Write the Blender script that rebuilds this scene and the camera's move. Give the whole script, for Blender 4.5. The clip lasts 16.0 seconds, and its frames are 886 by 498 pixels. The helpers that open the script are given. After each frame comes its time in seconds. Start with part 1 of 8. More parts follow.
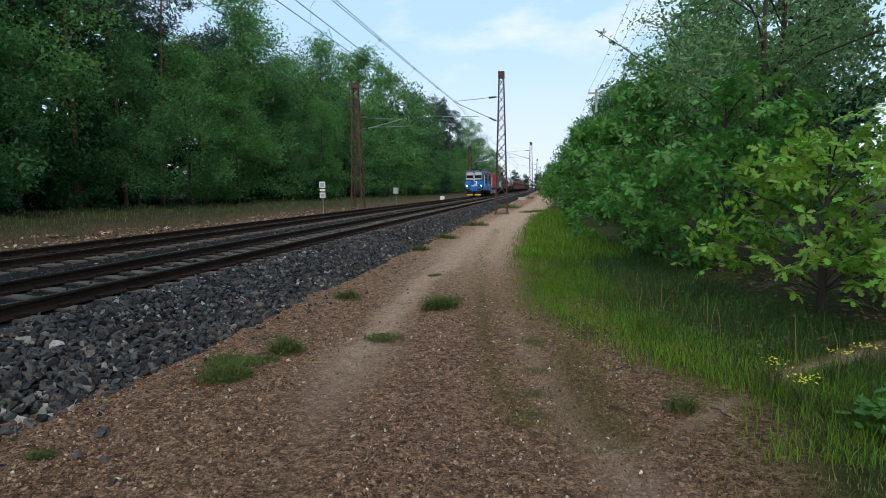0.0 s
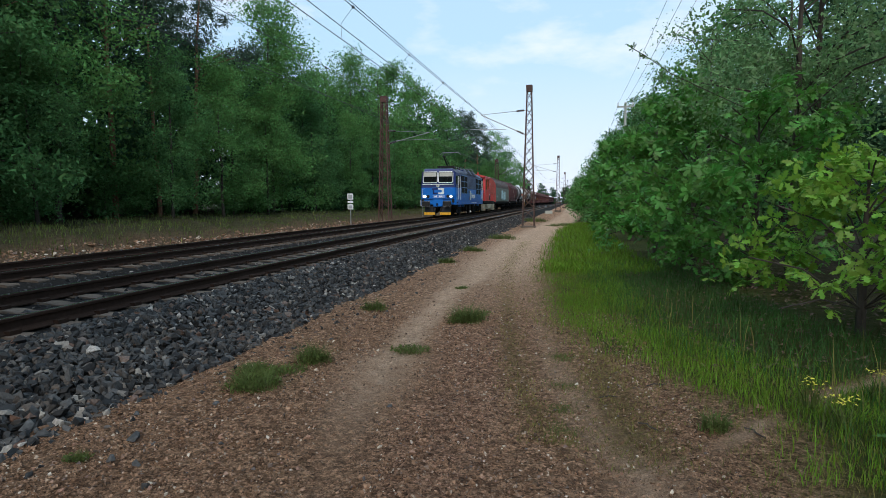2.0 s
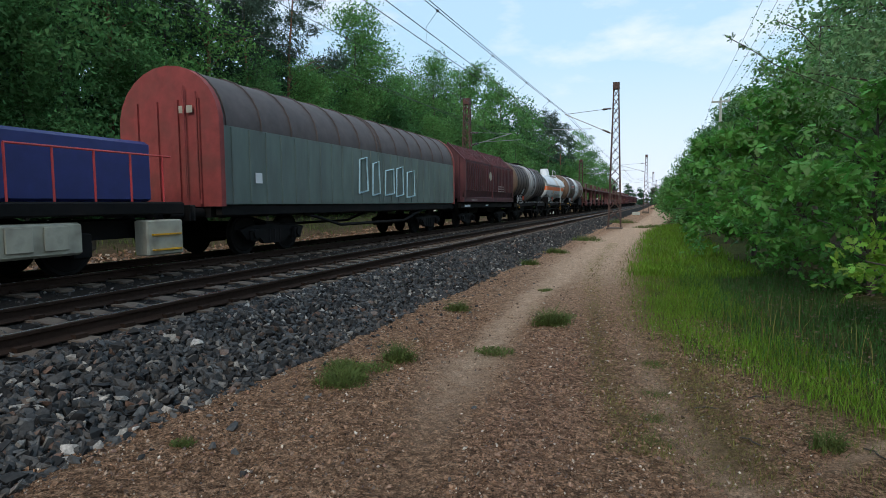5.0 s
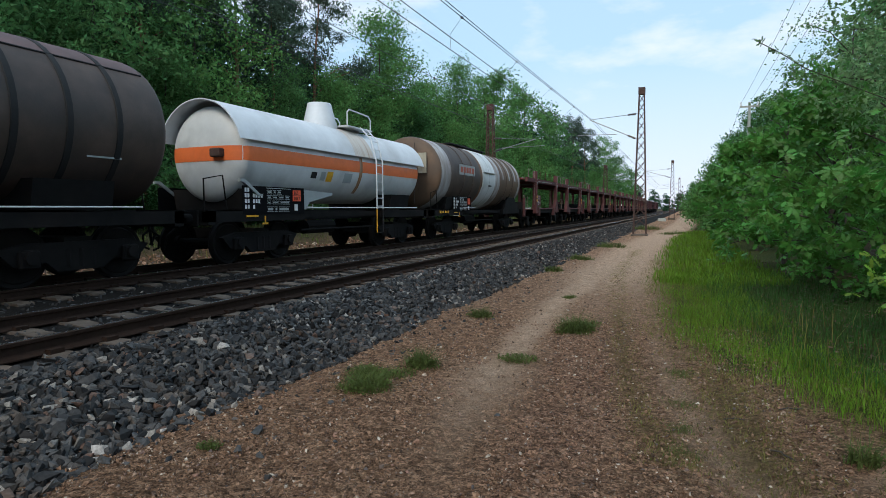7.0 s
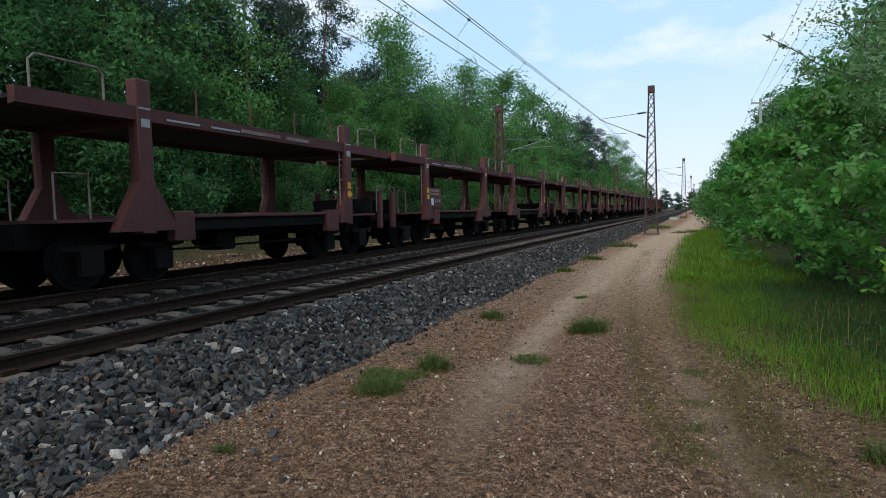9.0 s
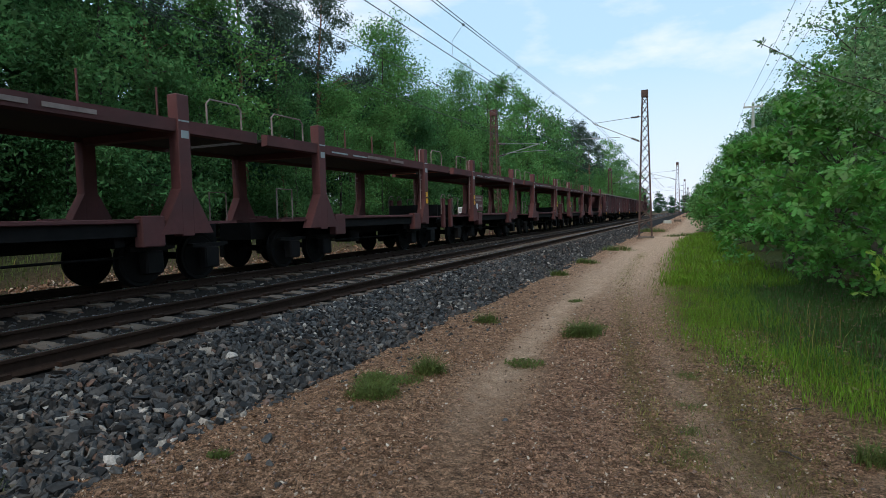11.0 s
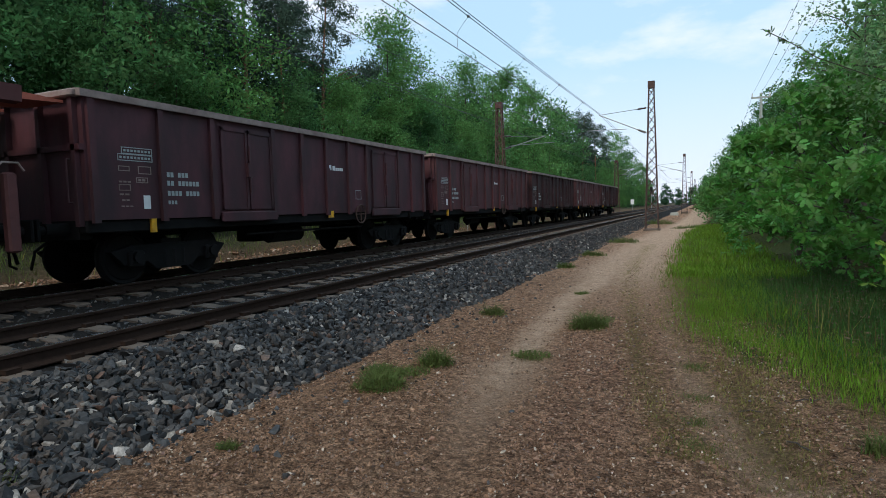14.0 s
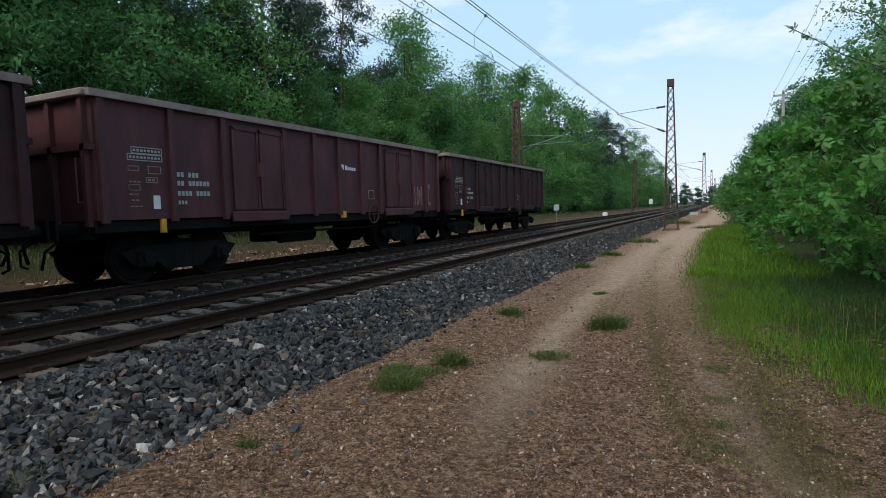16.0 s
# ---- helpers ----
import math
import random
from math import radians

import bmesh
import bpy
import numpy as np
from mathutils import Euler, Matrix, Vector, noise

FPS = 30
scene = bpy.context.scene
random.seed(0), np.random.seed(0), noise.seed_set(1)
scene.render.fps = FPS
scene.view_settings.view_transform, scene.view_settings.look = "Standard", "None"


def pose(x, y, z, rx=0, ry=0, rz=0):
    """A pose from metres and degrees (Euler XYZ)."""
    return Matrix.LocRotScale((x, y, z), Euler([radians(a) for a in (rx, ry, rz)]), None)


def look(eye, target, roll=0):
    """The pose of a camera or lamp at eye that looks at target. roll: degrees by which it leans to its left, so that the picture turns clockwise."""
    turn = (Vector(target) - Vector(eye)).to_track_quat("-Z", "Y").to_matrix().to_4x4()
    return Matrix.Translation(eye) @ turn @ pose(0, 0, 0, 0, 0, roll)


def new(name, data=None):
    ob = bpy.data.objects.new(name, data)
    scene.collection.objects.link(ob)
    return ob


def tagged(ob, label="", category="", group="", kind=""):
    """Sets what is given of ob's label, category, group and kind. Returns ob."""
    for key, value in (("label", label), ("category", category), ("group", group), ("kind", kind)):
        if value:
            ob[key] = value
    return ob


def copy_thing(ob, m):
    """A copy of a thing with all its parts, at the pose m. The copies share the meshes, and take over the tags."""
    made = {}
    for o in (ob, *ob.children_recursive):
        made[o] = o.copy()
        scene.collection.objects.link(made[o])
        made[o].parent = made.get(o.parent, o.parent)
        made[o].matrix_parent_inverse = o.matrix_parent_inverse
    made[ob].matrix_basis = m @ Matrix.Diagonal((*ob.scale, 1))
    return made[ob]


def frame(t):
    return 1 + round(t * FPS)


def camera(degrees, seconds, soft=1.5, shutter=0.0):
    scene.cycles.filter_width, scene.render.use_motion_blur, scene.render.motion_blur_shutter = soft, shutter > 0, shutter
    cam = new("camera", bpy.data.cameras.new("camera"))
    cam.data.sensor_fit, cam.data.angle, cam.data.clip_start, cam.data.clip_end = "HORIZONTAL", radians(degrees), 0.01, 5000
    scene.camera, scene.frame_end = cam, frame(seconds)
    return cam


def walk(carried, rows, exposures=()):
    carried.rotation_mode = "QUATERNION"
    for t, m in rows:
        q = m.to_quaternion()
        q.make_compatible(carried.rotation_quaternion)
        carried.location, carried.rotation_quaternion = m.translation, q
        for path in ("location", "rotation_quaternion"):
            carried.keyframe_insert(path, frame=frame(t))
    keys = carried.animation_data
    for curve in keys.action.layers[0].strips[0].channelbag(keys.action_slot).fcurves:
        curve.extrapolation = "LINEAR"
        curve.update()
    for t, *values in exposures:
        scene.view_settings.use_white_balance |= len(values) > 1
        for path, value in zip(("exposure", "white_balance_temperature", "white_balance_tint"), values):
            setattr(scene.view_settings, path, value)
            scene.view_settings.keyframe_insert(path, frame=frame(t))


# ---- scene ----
cam = camera(74.45, 16.0, 0.5)
PATH = [
    (0.0, look((6.657, -0.052, 1.216), (4.962, 9.750, 0.192), -0.68)),
    (0.5, look((6.660, -0.073, 1.216), (4.952, 9.736, 0.282), -0.34)),
    (1.0, look((6.651, -0.075, 1.214), (4.862, 9.721, 0.306), -0.00)),
    (1.5, look((6.643, -0.075, 1.213), (4.678, 9.691, 0.340), -0.06)),
    (2.0, look((6.640, -0.069, 1.216), (4.508, 9.668, 0.410), -0.23)),
    (2.5, look((6.640, -0.079, 1.221), (4.364, 9.631, 0.492), -0.32)),
    (3.0, look((6.631, -0.084, 1.218), (4.083, 9.559, 0.498), -0.65)),
    (3.5, look((6.615, -0.060, 1.205), (3.666, 9.465, 0.455), -1.29)),
    (4.0, look((6.608, -0.052, 1.208), (3.417, 9.392, 0.408), -1.01)),
    (6.5, look((6.587, -0.043, 1.206), (2.861, 9.213, 0.539), -0.43)),
    (7.0, look((6.587, -0.050, 1.212), (2.754, 9.162, 0.544), -0.37)),
    (7.5, look((6.587, -0.063, 1.208), (2.572, 9.072, 0.558), -0.77)),
    (8.0, look((6.601, -0.067, 1.211), (2.564, 9.063, 0.631), -1.26)),
    (8.5, look((6.597, -0.065, 1.206), (2.583, 9.073, 0.584), -1.37)),
    (11.0, look((6.609, -0.080, 1.217), (2.684, 9.100, 0.655), -1.43)),
    (11.5, look((6.617, -0.083, 1.208), (2.769, 9.133, 0.683), -1.43)),
    (12.0, look((6.604, -0.081, 1.211), (2.729, 9.120, 0.648), -1.26)),
    (12.5, look((6.610, -0.076, 1.211), (2.756, 9.133, 0.622), -1.46)),
    (13.0, look((6.605, -0.083, 1.210), (2.682, 9.095, 0.600), -1.70)),
    (13.5, look((6.599, -0.078, 1.208), (2.648, 9.087, 0.581), -1.56)),
    (14.0, look((6.606, -0.076, 1.205), (2.588, 9.056, 0.531), -1.72)),
    (14.5, look((6.610, -0.064, 1.202), (2.610, 9.064, 0.382), -1.78)),
    (15.0, look((6.611, -0.070, 1.209), (2.546, 9.030, 0.387), -1.88)),
    (15.5, look((6.610, -0.063, 1.206), (2.582, 9.062, 0.496), -1.68)),
    (16.0, look((6.592, -0.079, 1.206), (2.316, 8.937, 0.536), -1.75)),
]
walk(cam, PATH)

# ---- world, sun, exposure ----
SUN_AZ, SUN_EL = radians(176), radians(42)   # compass turn from +y towards +x, height
world = bpy.data.worlds.new("sky")
scene.world = world
world.use_nodes = True


def build_sky():
    nt = world.node_tree
    n, l = nt.nodes, nt.links
    n.clear()
    out = n.new("ShaderNodeOutputWorld")
    bg = n.new("ShaderNodeBackground")
    sky = n.new("ShaderNodeTexSky")
    sky.sky_type, sky.sun_disc = "NISHITA", False
    sky.sun_elevation, sky.sun_rotation = SUN_EL, SUN_AZ
    sky.air_density, sky.dust_density, sky.ozone_density = 1.0, 1.2, 1.0
    tc = n.new("ShaderNodeTexCoord")
    mp = n.new("ShaderNodeMapping")
    mp.inputs["Scale"].default_value = (1.0, 1.0, 2.6)
    no = n.new("ShaderNodeTexNoise")
    no.inputs["Scale"].default_value, no.inputs["Detail"].default_value, no.inputs["Roughness"].default_value = 2.6, 7.0, 0.58
    ra = n.new("ShaderNodeValToRGB")
    ra.color_ramp.elements[0].position, ra.color_ramp.elements[1].position = 0.52, 0.7
    ra.color_ramp.elements[0].color, ra.color_ramp.elements[1].color = (0, 0, 0, 1), (0.85, 0.85, 0.85, 1)
    base = n.new("ShaderNodeMixRGB")
    base.inputs[0].default_value = 0.75
    base.inputs[2].default_value = (5.7, 8.4, 10.9, 1)
    mx = n.new("ShaderNodeMixRGB")
    mx.inputs[2].default_value = (9.3, 9.6, 10.4, 1)
    l.new(tc.outputs["Generated"], mp.inputs["Vector"])
    l.new(mp.outputs[0], no.inputs["Vector"])
    l.new(no.outputs["Fac"], ra.inputs[0])
    l.new(ra.outputs[0], mx.inputs[0])
    l.new(sky.outputs[0], base.inputs[1])
    sep = n.new("ShaderNodeSeparateXYZ")
    l.new(tc.outputs["Generated"], sep.inputs[0])
    hz = n.new("ShaderNodeMapRange")
    hz.inputs["From Min"].default_value, hz.inputs["From Max"].default_value = 0.0, 0.24
    hz.inputs["To Min"].default_value, hz.inputs["To Max"].default_value = 0.85, 0.0
    l.new(sep.outputs["Z"], hz.inputs["Value"])
    low = n.new("ShaderNodeMixRGB")
    low.inputs[2].default_value = (8.2, 8.7, 10.1, 1)
    l.new(hz.outputs[0], low.inputs[0])
    l.new(base.outputs[0], low.inputs[1])
    l.new(low.outputs[0], mx.inputs[1])
    l.new(mx.outputs[0], bg.inputs["Color"])
    bg.inputs["Strength"].default_value = 0.075
    l.new(bg.outputs[0], out.inputs["Surface"])


build_sky()
sun = new("sun", bpy.data.lights.new("sun", "SUN"))
sun.data.energy, sun.data.angle, sun.data.color = 1.3, radians(24), (1.0, 0.92, 0.8)
sun.matrix_world = look((math.sin(SUN_AZ) * 60, math.cos(SUN_AZ) * 60, math.tan(SUN_EL) * 60), (0, 0, 0))
scene.view_settings.exposure = 0.58


# ---- materials ----
def mat(name, color, rough=0.6, metal=0.0, spec=0.5, var=0.25, scale=3.0, bump=0.0, bscale=40.0, dirt=None, dirt_amt=0.5, dscale=1.2,
        rnd=0.0, alpha_leaf=False, stretch=(1, 1, 1)):
    """Base colour with fine grain (scale), a second colour in patches (dirt, dscale), relief, and a change from piece to piece (rnd)."""
    m = bpy.data.materials.new(name)
    m.use_nodes = True
    nt = m.node_tree
    n, l = nt.nodes, nt.links
    b = n["Principled BSDF"]
    b.inputs["Roughness"].default_value, b.inputs["Metallic"].default_value = rough, metal
    b.inputs["Specular IOR Level"].default_value = spec
    tc = n.new("ShaderNodeTexCoord")
    mp = n.new("ShaderNodeMapping")
    mp.inputs["Scale"].default_value = stretch
    l.new(tc.outputs["Object"], mp.inputs["Vector"])
    no = n.new("ShaderNodeTexNoise")
    no.inputs["Scale"].default_value, no.inputs["Detail"].default_value, no.inputs["Roughness"].default_value = scale, 8.0, 0.65
    l.new(mp.outputs[0], no.inputs["Vector"])
    hsv = n.new("ShaderNodeHueSaturation")
    hsv.inputs["Color"].default_value = (*color, 1)
    mr = n.new("ShaderNodeMapRange")
    mr.inputs["From Min"].default_value, mr.inputs["From Max"].default_value = 0.25, 0.75
    mr.inputs["To Min"].default_value, mr.inputs["To Max"].default_value = 1 - var, 1 + var
    l.new(no.outputs["Fac"], mr.inputs["Value"])
    val = mr.outputs[0]
    if rnd:
        oi = n.new("ShaderNodeObjectInfo")
        geo = n.new("ShaderNodeNewGeometry")
        add = n.new("ShaderNodeMath")
        add.operation = "ADD"
        l.new(oi.outputs["Random"], add.inputs[0])
        l.new(geo.outputs["Random Per Island"], add.inputs[1])
        fr = n.new("ShaderNodeMath")
        fr.operation = "FRACT"
        l.new(add.outputs[0], fr.inputs[0])
        m2 = n.new("ShaderNodeMapRange")
        m2.inputs["To Min"].default_value, m2.inputs["To Max"].default_value = 1 - rnd, 1 + rnd
        l.new(fr.outputs[0], m2.inputs["Value"])
        mu = n.new("ShaderNodeMath")
        mu.operation = "MULTIPLY"
        l.new(val, mu.inputs[0])
        l.new(m2.outputs[0], mu.inputs[1])
        val = mu.outputs[0]
        if alpha_leaf:
            m3 = n.new("ShaderNodeMapRange")
            m3.inputs["To Min"].default_value, m3.inputs["To Max"].default_value = 0.485, 0.52
            l.new(fr.outputs[0], m3.inputs["Value"])
            l.new(m3.outputs[0], hsv.inputs["Hue"])
    l.new(val, hsv.inputs["Value"])
    col = hsv.outputs[0]
    if dirt:
        n2 = n.new("ShaderNodeTexNoise")
        n2.inputs["Scale"].default_value, n2.inputs["Detail"].default_value = dscale, 6.0
        l.new(mp.outputs[0], n2.inputs["Vector"])
        r2 = n.new("ShaderNodeMapRange")
        r2.inputs["From Min"].default_value, r2.inputs["From Max"].default_value = 0.62 - 0.3 * dirt_amt, 0.72
        r2.inputs["To Max"].default_value = min(1.0, 0.4 + 0.6 * dirt_amt)
        l.new(n2.outputs["Fac"], r2.inputs["Value"])
        mx = n.new("ShaderNodeMixRGB")
        mx.inputs[2].default_value = (*dirt, 1)
        l.new(r2.outputs[0], mx.inputs[0])
        l.new(col, mx.inputs[1])
        col = mx.outputs[0]
    l.new(col, b.inputs["Base Color"])
    if bump:
        nb = n.new("ShaderNodeTexNoise")
        nb.inputs["Scale"].default_value, nb.inputs["Detail"].default_value = bscale, 5.0
        l.new(mp.outputs[0], nb.inputs["Vector"])
        bp = n.new("ShaderNodeBump")
        bp.inputs["Strength"].default_value, bp.inputs["Distance"].default_value = bump, 0.02
        l.new(nb.outputs["Fac"], bp.inputs["Height"])
        l.new(bp.outputs[0], b.inputs["Normal"])
    if alpha_leaf:
        b.inputs["Subsurface Weight"].default_value = 0.0
        tr = n.new("ShaderNodeBsdfTranslucent")
        l.new(col, tr.inputs["Color"])
        ms = n.new("ShaderNodeMixShader")
        ms.inputs[0].default_value = 0.42
        l.new(b.outputs[0], ms.inputs[1])
        l.new(tr.outputs[0], ms.inputs[2])
        l.new(ms.outputs[0], n["Material Output"].inputs["Surface"])
    return m


def lamp_mat(name, color, power):
    m = bpy.data.materials.new(name)
    m.use_nodes = True
    b = m.node_tree.nodes["Principled BSDF"]
    b.inputs["Base Color"].default_value = (*color, 1)
    b.inputs["Emission Color"].default_value = (*color, 1)
    b.inputs["Emission Strength"].default_value = power
    return m


def chip_mat(name, stops, rough):
    """Broken stone: each chip takes its own colour from a mixed lot, with fine grain on it."""
    m = bpy.data.materials.new(name)
    m.use_nodes = True
    n, l = m.node_tree.nodes, m.node_tree.links
    b = n["Principled BSDF"]
    b.inputs["Roughness"].default_value, b.inputs["Specular IOR Level"].default_value = rough, 0.25
    geo = n.new("ShaderNodeNewGeometry")
    r = n.new("ShaderNodeValToRGB")
    e = r.color_ramp.elements
    e[0].position, e[0].color = stops[0][0], (*stops[0][1], 1)
    e[1].position, e[1].color = stops[-1][0], (*stops[-1][1], 1)
    for p, c in stops[1:-1]:
        k = e.new(p)
        k.color = (*c, 1)
    l.new(geo.outputs["Random Per Island"], r.inputs[0])
    tc = n.new("ShaderNodeTexCoord")
    no = n.new("ShaderNodeTexNoise")
    no.inputs["Scale"].default_value, no.inputs["Detail"].default_value = 45.0, 5.0
    l.new(tc.outputs["Object"], no.inputs["Vector"])
    mr = n.new("ShaderNodeMapRange")
    mr.inputs["From Min"].default_value, mr.inputs["From Max"].default_value = 0.3, 0.7
    mr.inputs["To Min"].default_value, mr.inputs["To Max"].default_value = 0.65, 1.35
    l.new(no.outputs["Fac"], mr.inputs["Value"])
    hsv = n.new("ShaderNodeHueSaturation")
    l.new(r.outputs[0], hsv.inputs["Color"])
    l.new(mr.outputs[0], hsv.inputs["Value"])
    l.new(hsv.outputs[0], b.inputs["Base Color"])
    return m


